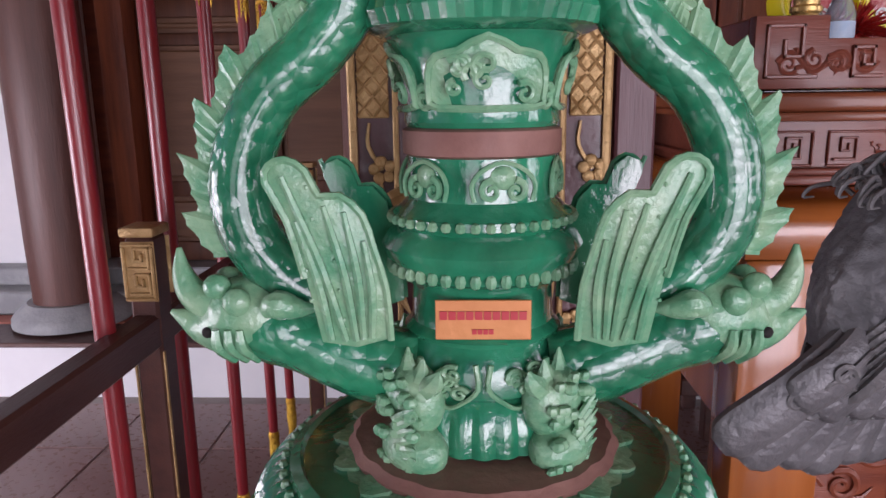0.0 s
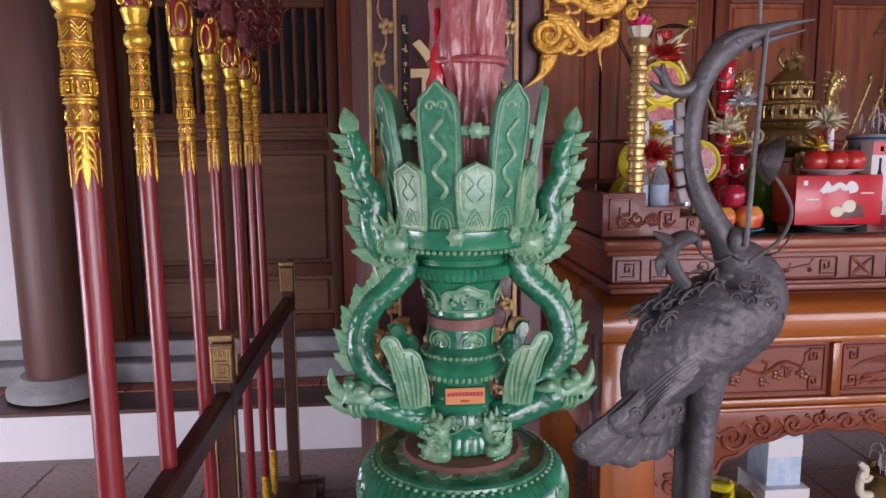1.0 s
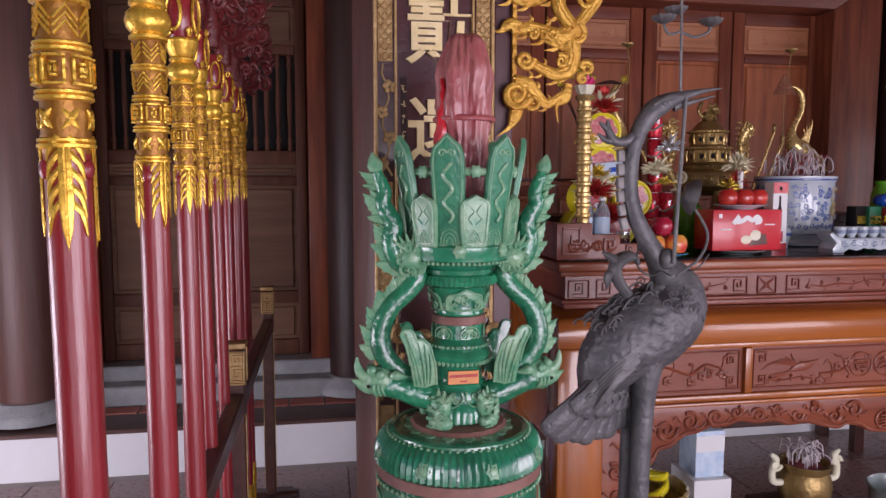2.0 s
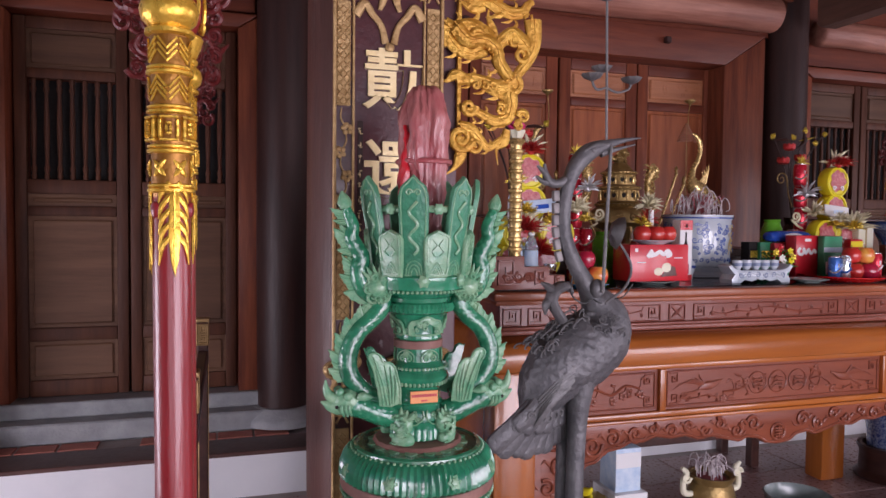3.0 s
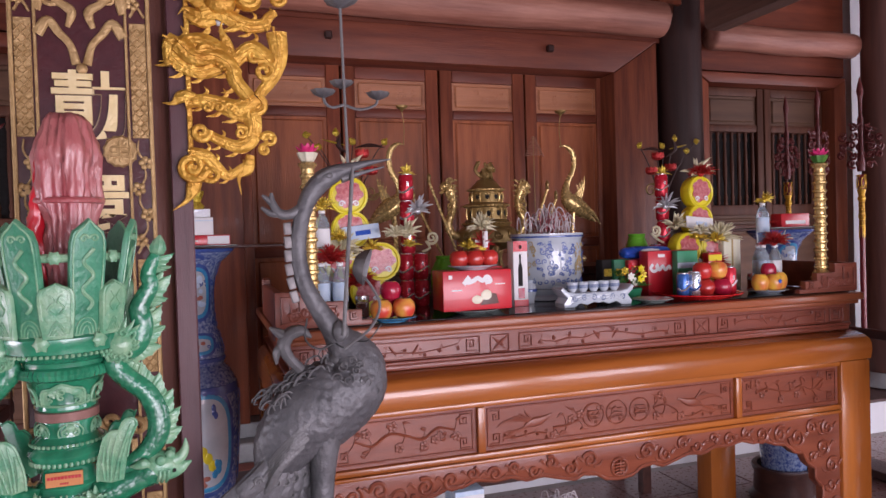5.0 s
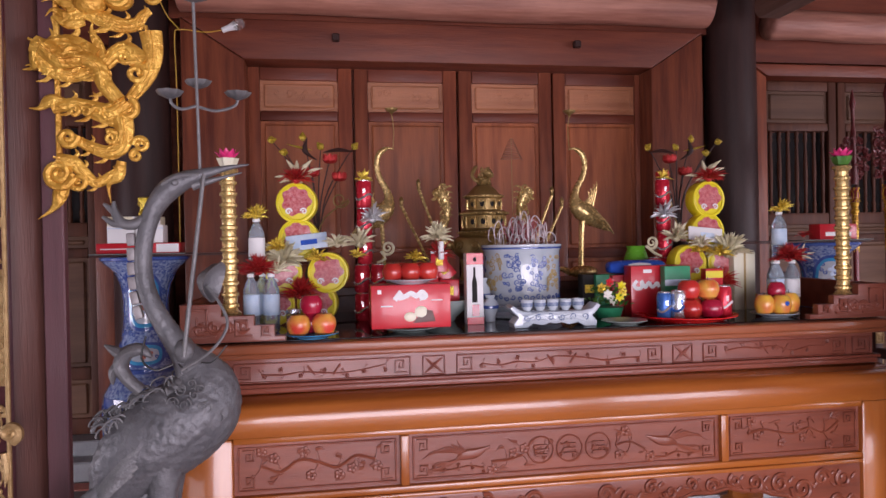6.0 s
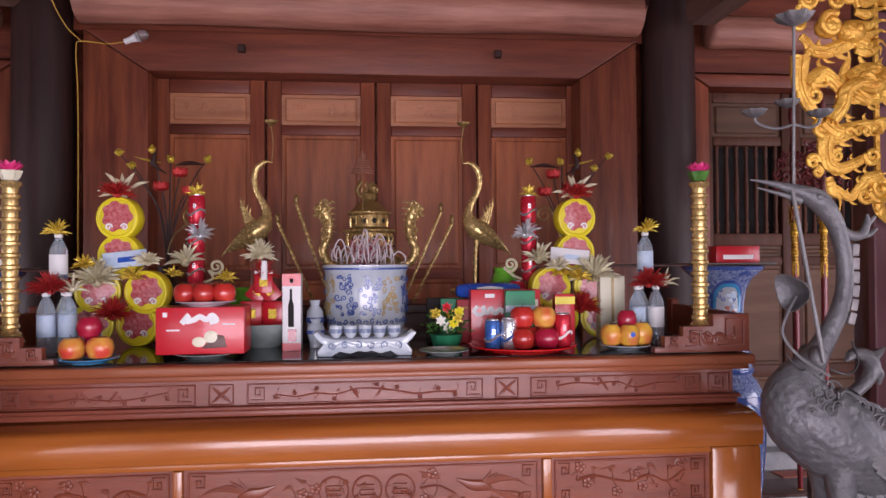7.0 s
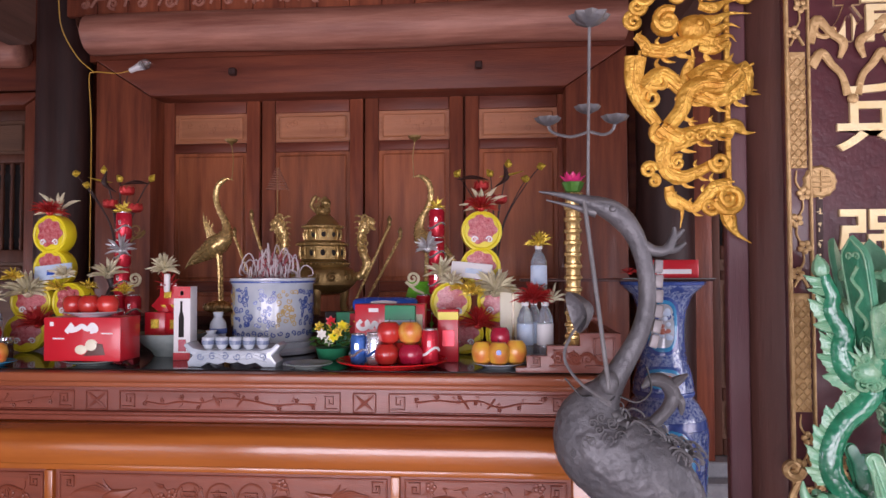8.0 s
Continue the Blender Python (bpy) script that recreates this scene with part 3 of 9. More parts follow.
solid("upper_boards", merge(*[bx(0.5 + 0.2 * i, 0.5 + 0.2 * i + 0.196, 3.62, 3.66, 3.20, 3.62, 0.003) for i in range(18)]), M_DOOR, "reddish boarding above the log", "trim")


ur = random.Random(91)
solid("upper_carving", merge(*[spiral(0.62 + 0.092 * q, 3.617, 3.27 + 0.05 * (q % 2), ur.uniform(0.026, 0.036), 1.4, 0.010, ur.uniform(0, 6), 1 if q % 2 else -1, depth=0.8, n=5) for q in range(37)],
      *[flame([(0.66 + 0.11 * q, 3.25), (0.70 + 0.11 * q, 3.30 + 0.03 * (q % 3)), (0.76 + 0.11 * q, 3.29 + 0.04 * (q % 2))], 3.616, 0.016, 0.6) for q in range(30)]), M_BEAM, "shallow carved clouds on the boards over the log", "trim")


def column(name, x, y, r, m, label, base=True, z0=0.0):
    c = thing(name, (x, y, z0), label, "column", "timber columns", "structure")
    part("shaft", lathe([(r * 0.97, 0.10 if base else 0.0), (r, 0.4), (r * 1.02, 1.2), (r, 2.4), (r * 0.96, 3.62 - z0)], 40), m, c)
    if base:
        part("stone_base", merge(lathe([(r * 1.55, 0.0), (r * 1.55, 0.03), (r * 1.45, 0.055), (r * 1.15, 0.098), (r * 1.12, 0.102)], 40,
             lambda a, q, z: q * (1 + (0.02 * math.cos(a * 16) if 0.02 < z < 0.09 else 0)))), M_STONE, c, "grey carved lotus stone base")
    return c


# The rear columns' shade is put into their dark lacquer.
DARKCOL = "dark round timber column on a stone base, shade in its lacquer colour"
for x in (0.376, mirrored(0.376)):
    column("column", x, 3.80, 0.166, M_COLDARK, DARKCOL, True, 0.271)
for x in (-1.41, mirrored(-1.41)):
    column("column", x, 3.56, 0.168, M_COL, "brown round timber column on a carved stone base", True, 0.271)
for x in (0.483, mirrored(0.483)):
    column("column", x, 1.575, 0.205, M_COL, "brown round timber column carrying a gilt couplet board", True)
for x in (0.30, mirrored(0.30)):
    solid("tie_beam", merge(bx(x - 0.10, x + 0.10, -3.3, 3.5, 2.98, 3.28, 0.03)), M_BEAMY, "dark squared tie beam between the columns", "beam")
    solid("tie_beam", merge(bx(x - 0.05, x + 0.05, -3.3, 3.5, 3.40, 3.60, 0.02)), M_BEAMY, "dark squared tie beam between the columns", "beam")
solid("cross_beam", bx(-3.3, 7.9, 1.46, 1.66, 3.30, 3.60, 0.03), M_BEAM, "brown squared cross beam over the altar", "beam")

# notice board on the white wall past the columns
nb = thing("notice_board", (6.72, 3.895, 0.86), "pale blue printed notice board on the white wall", "notice board")
part("sheet", bx(-0.34, 0.34, -0.02, 0.0, 0, 1.52, 0.004), M_PAPERNOTE, nb)
part("lines", merge(*[bx(-0.28, 0.28 - 0.03 * ((i * 7) % 4), -0.024, -0.0195, 0.14 + 0.052 * i, 0.155 + 0.052 * i) for i in range(21)]), M_INK, nb, "rows of dark print")
part("heading", merge(bx(-0.2, 0.2, -0.024, -0.0195, 1.32, 1.35), bx(-0.24, 0.24, -0.024, -0.0195, 1.38, 1.42)), M_REDINK, nb, "red heading")

# ---- the altar ----
ALT = thing("altar_table", (CX, 1.71, 0), "glossy orange-brown carved wooden altar table", "altar table")
RNG = random.Random(4)


def fret_key(x, z, s, y, w=0.006, flip=1):
    """A square key-fret curl as raised strips; s is its size."""
    seq = [(0, 0), (1, 0), (1, 1), (0.3, 1), (0.3, 0.4), (0.65, 0.4), (0.65, 0.7)]
    out = []
    for (a, b), (c, d) in zip(seq, seq[1:]):
        x0, x1 = sorted((x + flip * a * s, x + flip * c * s))
        z0, z1 = sorted((z + b * s, z + d * s))
        out.append(bx(x0 - w / 2, x1 + w / 2, y - 0.006, y + 0.004, z0 - w / 2, z1 + w / 2, 0.0015))
    return out


def vine(x0, x1, z0, z1, y, n, rng, rad=0.006, depth=0.8):
    """Scrolling tendrils with leaves in a panel."""
    out = []
    zc, hh = (z0 + z1) / 2, (z1 - z0) / 2
    if n > 2:
        out.append(tube([(x0 + (x1 - x0) * q / (4 * n), y, zc + hh * 0.55 * math.sin(q * math.pi / 4), rad * 0.9) for q in range(4 * n + 1)], 6, 2, (1, depth, 1)))
    for i in range(n):
        cx = x0 + (x1 - x0) * (i + 0.5) / n
        s = 1 if i % 2 else -1
        r = min(hh * 0.62, (x1 - x0) / n * 0.42)
        out.append(spiral(cx, y, zc + s * hh * 0.12, r, 1.35, rad, rng.uniform(0, 6.3), s, depth=depth))
        for k in range(3):
            a = rng.uniform(0, 6.3)
            px, pz = cx + r * math.cos(a), zc + r * 0.7 * math.sin(a)
            qx = min(max(px + r * 0.8 * math.cos(a + 0.8), x0 + 0.006), x1 - 0.006)
            qz = min(max(pz + r * 0.7 * math.sin(a + 0.8), z0 + 0.006), z1 - 0.006)
            out.append(flame([(px, pz), ((px + qx) / 2 + 0.004, (pz + qz) / 2 + 0.003), (qx, qz)], y, rad * 1.5, depth))
    return out


def blossom_branch(x0, x1, z0, z1, y, n, rng, rad=0.003):
    """A thin wandering branch in low relief with twigs, blossoms and leaves."""
    zc, hh = (z0 + z1) / 2, (z1 - z0) / 2
    P = [(x0 + (x1 - x0) * q / n, zc + hh * rng.uniform(-0.45, 0.45)) for q in range(n + 1)]
    out = [tube([(a, y, b, rad * rng.uniform(0.8, 1.3)) for a, b in P], 6, 4, (1, 1.2, 1))]
    for a, b in P:
        for k in range(3):
            g = rng.choice((-1, 1))
            ex, ez = a + rng.uniform(-0.4, 0.4) * hh, min(max(b + g * hh * rng.uniform(0.25, 0.7), z0 + 0.006), z1 - 0.006)
            out.append(tube([(a, y, b, rad * 0.7), ((a + ex) / 2 + 0.004, y, (b + ez) / 2, rad * 0.6), (ex, y, ez, rad * 0.4)], 5, 3))
            if k == 0:
                r = hh * 0.17
                out += [ball(ex + r * math.cos(q * 1.257), y - 0.001, ez + r * math.sin(q * 1.257), r * 0.72, 0.004, r * 0.72, 8, 5) for q in range(5)]
            else:
                out.append(flame([(ex, ez), (ex + rng.uniform(-0.5, 0.5) * hh * 0.5, ez + 0.003), (ex + rng.uniform(-0.9, 0.9) * hh * 0.6, ez + rng.uniform(-0.3, 0.3) * hh)], y, hh * 0.14, 0.7))
    return out


def framed(x0, x1, z0, z1, y, w=0.008):
    return [bx(x0, x1, y - 0.006, y + 0.004, z0, z0 + w, 0.002), bx(x0, x1, y - 0.006, y + 0.004, z1 - w, z1, 0.002),
            bx(x0, x0 + w, y - 0.006, y + 0.004, z0 + w, z1 - w, 0.002), bx(x1 - w, x1, y - 0.006, y + 0.004, z0 + w, z1 - w, 0.002)]


part("top", merge(bx(-1.305, 1.305, 0.022, 1.04, 1.232, 1.265, 0.008, 3), bx(-1.29, 1.29, 0.040, 1.03, 1.214, 1.2315, 0.005, 2)), M_ALTARTOP, ALT)
part("glass_top", bx(-1.27, 1.27, 0.075, 1.0, 1.2655, 1.2705, 0.002), M_GLASS_TOP, ALT, "black glass sheet over the table top")
part("frieze", bx(-1.255, 1.255, 0.088, 1.0, 1.095, 1.2135), M_FRET, ALT)
fr = []
fz0, fz1 = 1.128, 1.196
cells = [(-1.245, -1.165), (-1.14, -0.545), (-0.505, -0.425), (-0.385, 0.385), (0.425, 0.505), (0.545, 1.14), (1.165, 1.245)]
for i, (a, b) in enumerate(cells):
    fr += framed(a, b, fz0, fz1, 0.088, 0.005)
    if i in (2, 4):
        c = (a + b) / 2
        for q in range(4):
            dx, dz = ((1, 1), (1, -1), (-1, 1), (-1, -1))[q]
            fr.append(flame([(c, 1.162), (c + dx * 0.014, 1.162 + dz * 0.012), (c + dx * 0.032, 1.162 + dz * 0.027)], 0.086, 0.009, 0.7))
        fr.append(ball(c, 0.086, 1.162, 0.006, 0.006, 0.006, 8, 6))
    elif i in (0, 6):
        fr += fret_key(a + 0.018, fz0 + 0.016, 0.038, 0.088, 0.005)
    else:
        fr += fret_key(a + 0.014, fz0 + 0.014, 0.040, 0.088, 0.005)
        fr += fret_key(b - 0.014, fz0 + 0.014, 0.040, 0.088, 0.005, -1)
        fr += blossom_branch(a + 0.09, b - 0.09, fz0 + 0.006, fz1 - 0.006, 0.0872, 6 if i != 3 else 9, RNG, 0.0028)
        for g in (-1, 1):
            fr.append(tube([((a + b) / 2 + g * 0.03, 0.0872, fz0 + 0.018, 0.004), ((a + b) / 2 + g * 0.055, 0.0868, fz1 - 0.016, 0.004)], 6, 1))
part("frieze_carving", merge(*fr), M_FRET, ALT, "raised frets and vines along the frieze")
part("moulding", merge(bx(-1.275, 1.275, 0.066, 1.02, 1.1135, 1.127, 0.005, 2), bx(-1.265, 1.265, 0.072, 1.01, 1.094, 1.113, 0.004, 2)), M_FRET, ALT)
# swelling waist
prof = [(0.080, 1.0935), (0.055, 1.088), (0.025, 1.076), (0.004, 1.058), (-0.006, 1.036), (-0.008, 1.01), (-0.004, 0.985), (0.0, 0.968)]
bm = bmesh.new()
rows = []
for y, z in prof:
    e = 1.31 - 0.5 * max(0, y)
    rows.append([bm.verts.new(c) for c in ((-e, 1.0, z), (-e, y, z), (e, y, z), (e, 1.0, z))])
for a, b in zip(rows, rows[1:]):
    for i in range(3):
        bm.faces.new((a[i], b[i], b[i + 1], a[i + 1]))
bm.faces.new([rows[0][i] for i in (0, 1, 2, 3)])
bmesh.ops.recalc_face_normals(bm, faces=bm.faces[:])
part("waist", bm, M_ALTAR, ALT, "plain swelling orange waist", angle=60)
for s in (-1, 1):
    for y0, y1 in ((0.0, 0.13), (0.87, 1.0)):
        a, b = sorted((s * 1.308, s * 1.135))
        part("leg", bx(a, b, y0, y1, 0, 0.9675, 0.012, 2), M_ALTARZ, ALT)
    a, b = sorted((s * 1.30, s * 1.28))
    part("side_panel", bx(a, b, 0.1305, 0.8695, 0.60, 0.967, 0.004), M_ALTARZ, ALT)
part("frame_rail", merge(bx(-1.1345, 1.1345, 0.004, 0.05, 0.946, 0.967, 0.005, 2), bx(-1.1345, 1.1345, 0.004, 0.05, 0.752, 0.776, 0.006, 2), bx(-1.1345, 1.1345, -0.004, 0.04, 0.738, 0.7515, 0.004, 2)), M_ALTAR, ALT)
PAN = ((-1.1345, -0.595), (-0.565, 0.565), (0.595, 1.1345))
for x in (-0.58, 0.58):
    part("divider", bx(x - 0.0145, x + 0.0145, 0.002, 0.05, 0.7765, 0.9455, 0.004, 2), M_ALTARZ, ALT)
for i, (a, b) in enumerate(PAN):
    p = part("panel", bx(a, b, 0.022, 0.045, 0.7765, 0.9455), M_CARVE, ALT)
    z0, z1 = 0.788, 0.934
    bits = framed(a + 0.012, b - 0.012, z0, z1, 0.022, 0.006)
    for fx, fl in ((a + 0.028, 1), (b - 0.028, -1)):
        bits += fret_key(fx, z0 + 0.012, 0.034, 0.022, 0.005, fl)
        bits += [move(q, Matrix.Translation((0, 0, 2 * 0.861)) @ Matrix.Diagonal((1, 1, -1, 1))) for q in fret_key(fx, z0 + 0.012, 0.034, 0.022, 0.005, fl)]
    if i == 1:
        for x in (-0.105, 0.0, 0.105):
            bits.append(tube([(x + 0.046 * math.cos(q * 0.2618), 0.0205, 0.861 + 0.046 * math.sin(q * 0.2618), 0.0035) for q in range(25)], 6, 1))
            for q in (-0.016, 0, 0.016):
                bits.append(bx(x - 0.022, x + 0.022, 0.014, 0.022, 0.861 + q - 0.003, 0.861 + q + 0.003, 0.001))
            bits += blossom_branch(x - 0.026, x + 0.026, 0.828, 0.894, 0.0200, 2, RNG, 0.0030)
        for s in (-1, 1):
            # long-tailed birds flying to the roundels
            bits.append(tube([(s * 0.40, 0.019, 0.850, 0.006), (s * 0.37, 0.018, 0.862, 0.017), (s * 0.335, 0.018, 0.866, 0.016), (s * 0.30, 0.018, 0.880, 0.006), (s * 0.285, 0.019, 0.885, 0.004)], 8, 4, (1, 0.5, 1)))
            for k in range(6):
                bits.append(flame([(s * 0.36, 0.865), (s * (0.39 + 0.016 * k), 0.895 - 0.003 * k), (s * (0.40 + 0.024 * k), 0.915 - 0.012 * k)], 0.018, 0.007, 0.7))
                bits.append(flame([(s * 0.39, 0.852), (s * (0.43 + 0.006 * k), 0.84 - 0.004 * k), (s * (0.47 + 0.010 * k), 0.842 - 0.008 * k + 0.006 * (k % 3))], 0.018, 0.006, 0.7))
            bits += blossom_branch(s * 0.225 - 0.055, s * 0.225 + 0.055, 0.797, 0.927, 0.0195, 2, RNG, 0.0036)
            bits += blossom_branch(s * 0.40 - 0.09, s * 0.40 + 0.09, 0.794, 0.836, 0.0195, 4, RNG, 0.0032)
    else:
        bits += blossom_branch(a + 0.085, b - 0.085, 0.797, 0.927, 0.0195, 6, RNG, 0.0042)
    part("panel_carving", merge(*bits), M_CARVE, p, "raised flowers and key frets")
# scalloped apron
right = [(0.0, 0.590), (0.06, 0.598), (0.10, 0.622), (0.16, 0.630), (0.20, 0.615), (0.27, 0.632), (0.33, 0.648), (0.40, 0.640), (0.46, 0.660), (0.53, 0.655), (0.60, 0.668), (0.66, 0.650),
         (0.71, 0.655), (0.77, 0.632), (0.83, 0.622), (0.875, 0.585), (0.92, 0.575), (0.945, 0.53), (0.985, 0.50), (0.99, 0.45), (1.03, 0.41), (1.03, 0.35), (1.06, 0.30), (1.055, 0.22), (1.085, 0.16), (1.08, 0.08), (1.134, 0.02)]
outl = [(x, z) for x, z in right] + [(1.134, 0.7375)] + [(-1.134, 0.7375)] + [(-x, z) for x, z in right[::-1][:-1]]
apron = part("apron", prism(outl, 0.014, 0.05, 0.005), M_CARVE, ALT, "scalloped apron with deep scroll carving")
bits = []
for s in (-1, 1):
    for x, z, r, t, a0 in ((0.13, 0.690, 0.034, 1.4, 0.4), (0.215, 0.668, 0.030, 1.3, 2.0), (0.30, 0.702, 0.026, 1.4, 1), (0.37, 0.680, 0.026, 1.3, 3), (0.45, 0.705, 0.022, 1.3, 5), (0.53, 0.690, 0.028, 1.4, 0), (0.62, 0.705, 0.024, 1.3, 2),
                        (0.70, 0.690, 0.034, 1.5, 4), (0.80, 0.680, 0.036, 1.5, 1), (0.89, 0.655, 0.046, 1.6, 3), (0.97, 0.690, 0.034, 1.4, 0), (1.06, 0.680, 0.034, 1.4, 2), (1.03, 0.595, 0.042, 1.5, 4),
                        (1.085, 0.51, 0.036, 1.4, 1), (1.075, 0.42, 0.032, 1.4, 3), (1.10, 0.34, 0.026, 1.3, 0), (1.10, 0.26, 0.024, 1.3, 2), (0.97, 0.565, 0.022, 1.2, 4)):
        bits.append(spiral(s * x, 0.010, z, r, t, 0.0085, a0 if s > 0 else math.pi - a0, s, depth=1.0))
        bits.append(flame([(s * (x + r), z), (s * (x + r * 1.5), z + r * 0.5), (s * (x + r * 1.9), z + r * 0.2)], 0.011, 0.010, 0.8))
        bits.append(flame([(s * (x - r * 0.5), z - r * 0.8), (s * (x - r * 1.2), z - r * 0.7), (s * (x - r * 1.7), z - r * 0.1)], 0.011, 0.009, 0.8))
    # rolled edge along the scallops
    bits.append(tube([(s * x, 0.012, z + 0.010, 0.0065) for x, z in right[:-1]], 6, 3))
part("apron_carving", merge(*bits), M_CARVE, apron, "rolling clouds and scrolls")
rd = [tube([(0.035 * math.cos(q * 0.2618), 0.010, 0.645 + 0.035 * math.sin(q * 0.2618), 0.0055) for q in range(25)], 6, 1)]
for q in (-0.018, -0.006, 0.006, 0.018):
    rd.append(bx(-0.02, 0.02, 0.002, 0.014, 0.645 + q - 0.003, 0.645 + q + 0.003, 0.001))
rd.append(bx(-0.003, 0.003, 0.001, 0.014, 0.620, 0.672, 0.001))
part("longevity_roundel", merge(*rd), M_CARVE, apron, "round seal in the middle of the apron")
part("stretcher", merge(bx(-1.13, 1.13, 0.90, 0.96, 0.30, 0.36, 0.006)), M_RAIL, ALT, "dark rear stretcher")


def shoulder_rail(s):
    """Stepped key-fret rail at one end of the table top."""
    r = thing("shoulder_rail", (CX + s * 1.30, 1.765, 1.2715), "stepped dark key-fret rail at the end of the altar top", "altar rail", "altar shoulder rails")
    o = [(0, 0), (-0.335, 0), (-0.335, 0.018), (-0.30, 0.018), (-0.30, 0.055), (-0.235, 0.055), (-0.235, 0.088), (-0.13, 0.088), (-0.13, 0.128), (0, 0.128)]
    part("front", prism([(x * s, z) for x, z in (o if s > 0 else o[::-1])], 0.0, 0.03, 0.003), M_FRET, r)
    b = []
    for x, z, k in ((-0.285, 0.022, 0.026), (-0.225, 0.022, 0.05), (-0.11, 0.022, 0.088)):
        b += fret_key(s * x, z, k, 0.0, 0.007, s)
    b += vine(min(s * -0.17, s * -0.12), max(s * -0.17, s * -0.12), 0.02, 0.075, 0.0, 1, RNG, 0.006)
    b += vine(min(s * -0.22, s * -0.04), max(s * -0.22, s * -0.04), 0.015, 0.08, 0.0, 4, RNG, 0.005)
    part("front_fret", merge(*b), M_FRET, r)
    side = part("side", bx(min(0, -s * 0.03), max(0, -s * 0.03), 0.0305, 0.55, 0, 0.128, 0.004), M_FRET, r)
    part("end_post", bx(min(0, -s * 0.035), max(0, -s * 0.035), 0.5505, 0.60, 0, 0.15, 0.006), M_FRET, r)


shoulder_rail(-1)
shoulder_rail(1)

BACK = thing("back_altar", (CX, 2.83, 0), "dark brown wooden rear altar table behind the first", "altar table")
part("top", bx(-1.0, 1.0, 0, 0.42, 1.335, 1.38, 0.006), M_RAIL, BACK)
part("apron", bx(-0.96, 0.96, 0.02, 0.045, 1.15, 1.3345, 0.004), M_RAIL, BACK)
for x in (-0.95, 0.89):
    for y in (0.05, 0.33):
        part("leg", bx(x, x + 0.06, y, y + 0.06, 0, 1.3345, 0.006), M_RAIL, BACK)

# ---- green ceramic lamp stands ----
def beads(r, z, n, s, squash=1.0):
    return [ball(r * math.cos(2 * math.pi * i / n), r * math.sin(2 * math.pi * i / n), z, s, s, s * squash, 6, 4) for i in range(n)]


def petal(w, h, thick, point=0.25):
    """A lotus-petal plate: narrow foot, round shoulders and a small pointed tip, standing in x and z."""
    o = [(-w * 0.40, 0), (w * 0.40, 0), (w * 0.46, h * 0.3), (w * 0.5, h * 0.62), (w * 0.5, h * 0.80), (w * 0.42, h * 0.89), (w * 0.20, h * 0.945), (0, h), (-w * 0.20, h * 0.945), (-w * 0.42, h * 0.89), (-w * 0.5, h * 0.80), (-w * 0.5, h * 0.62), (-w * 0.46, h * 0.3)]
    return o, prism(o, -thick, 0.0, thick * 0.35)


def stand_petal(ang, r, z, lean):
    return Matrix.Rotation(ang, 4, "Z") @ Matrix.Translation((0, -r, z)) @ Matrix.Rotation(lean, 4, "X")


def body_fins(path, side, w):
    """A ribbed, saw-edged fin along the outer side of a dragon's back."""
    S = spline(path, 16)[14:-10]
    bm = bmesh.new()
    rows = []
    last = None
    for i, p in enumerate(S):
        d = S[min(i + 2, len(S) - 1)][:3] - S[max(i - 2, 0)][:3]
        d = d / (np.linalg.norm(d) + 1e-9)
        nrm = np.array((d[2], 0, -d[0]))
        if last is None:
            nrm = nrm if nrm[0] * side > 0 else -nrm
        elif np.dot(nrm, last) < 0:
            nrm = -nrm
        last = nrm
        ph = (i % 10) / 10
        L = w * (0.72 + 0.72 * (1 - ph) ** 1.6 + (0.12 if i % 3 == 0 else 0))
        a = p[:3] + nrm * p[3] * 0.75
        b = a + nrm * L - d * L * 0.45
        m = a * 0.45 + b * 0.55
        rib = 0.0030 if i % 2 else 0.0052
        rows.append([bm.verts.new((a[0], -rib - 0.003, a[2])), bm.verts.new((m[0], -rib, m[2])), bm.verts.new((b[0], -0.0012, b[2])), bm.verts.new((b[0], 0.0012, b[2])), bm.verts.new((m[0], rib, m[2])), bm.verts.new((a[0], rib + 0.003, a[2]))])
    for r0, r1 in zip(rows, rows[1:]):
        for k in range(5):
            bm.faces.new((r0[k], r0[k + 1], r1[k + 1], r1[k]))
    bm.faces.new(rows[0])
    bm.faces.new(rows[-1][::-1])
    bmesh.ops.recalc_face_normals(bm, faces=bm.faces[:])
    return [bm]


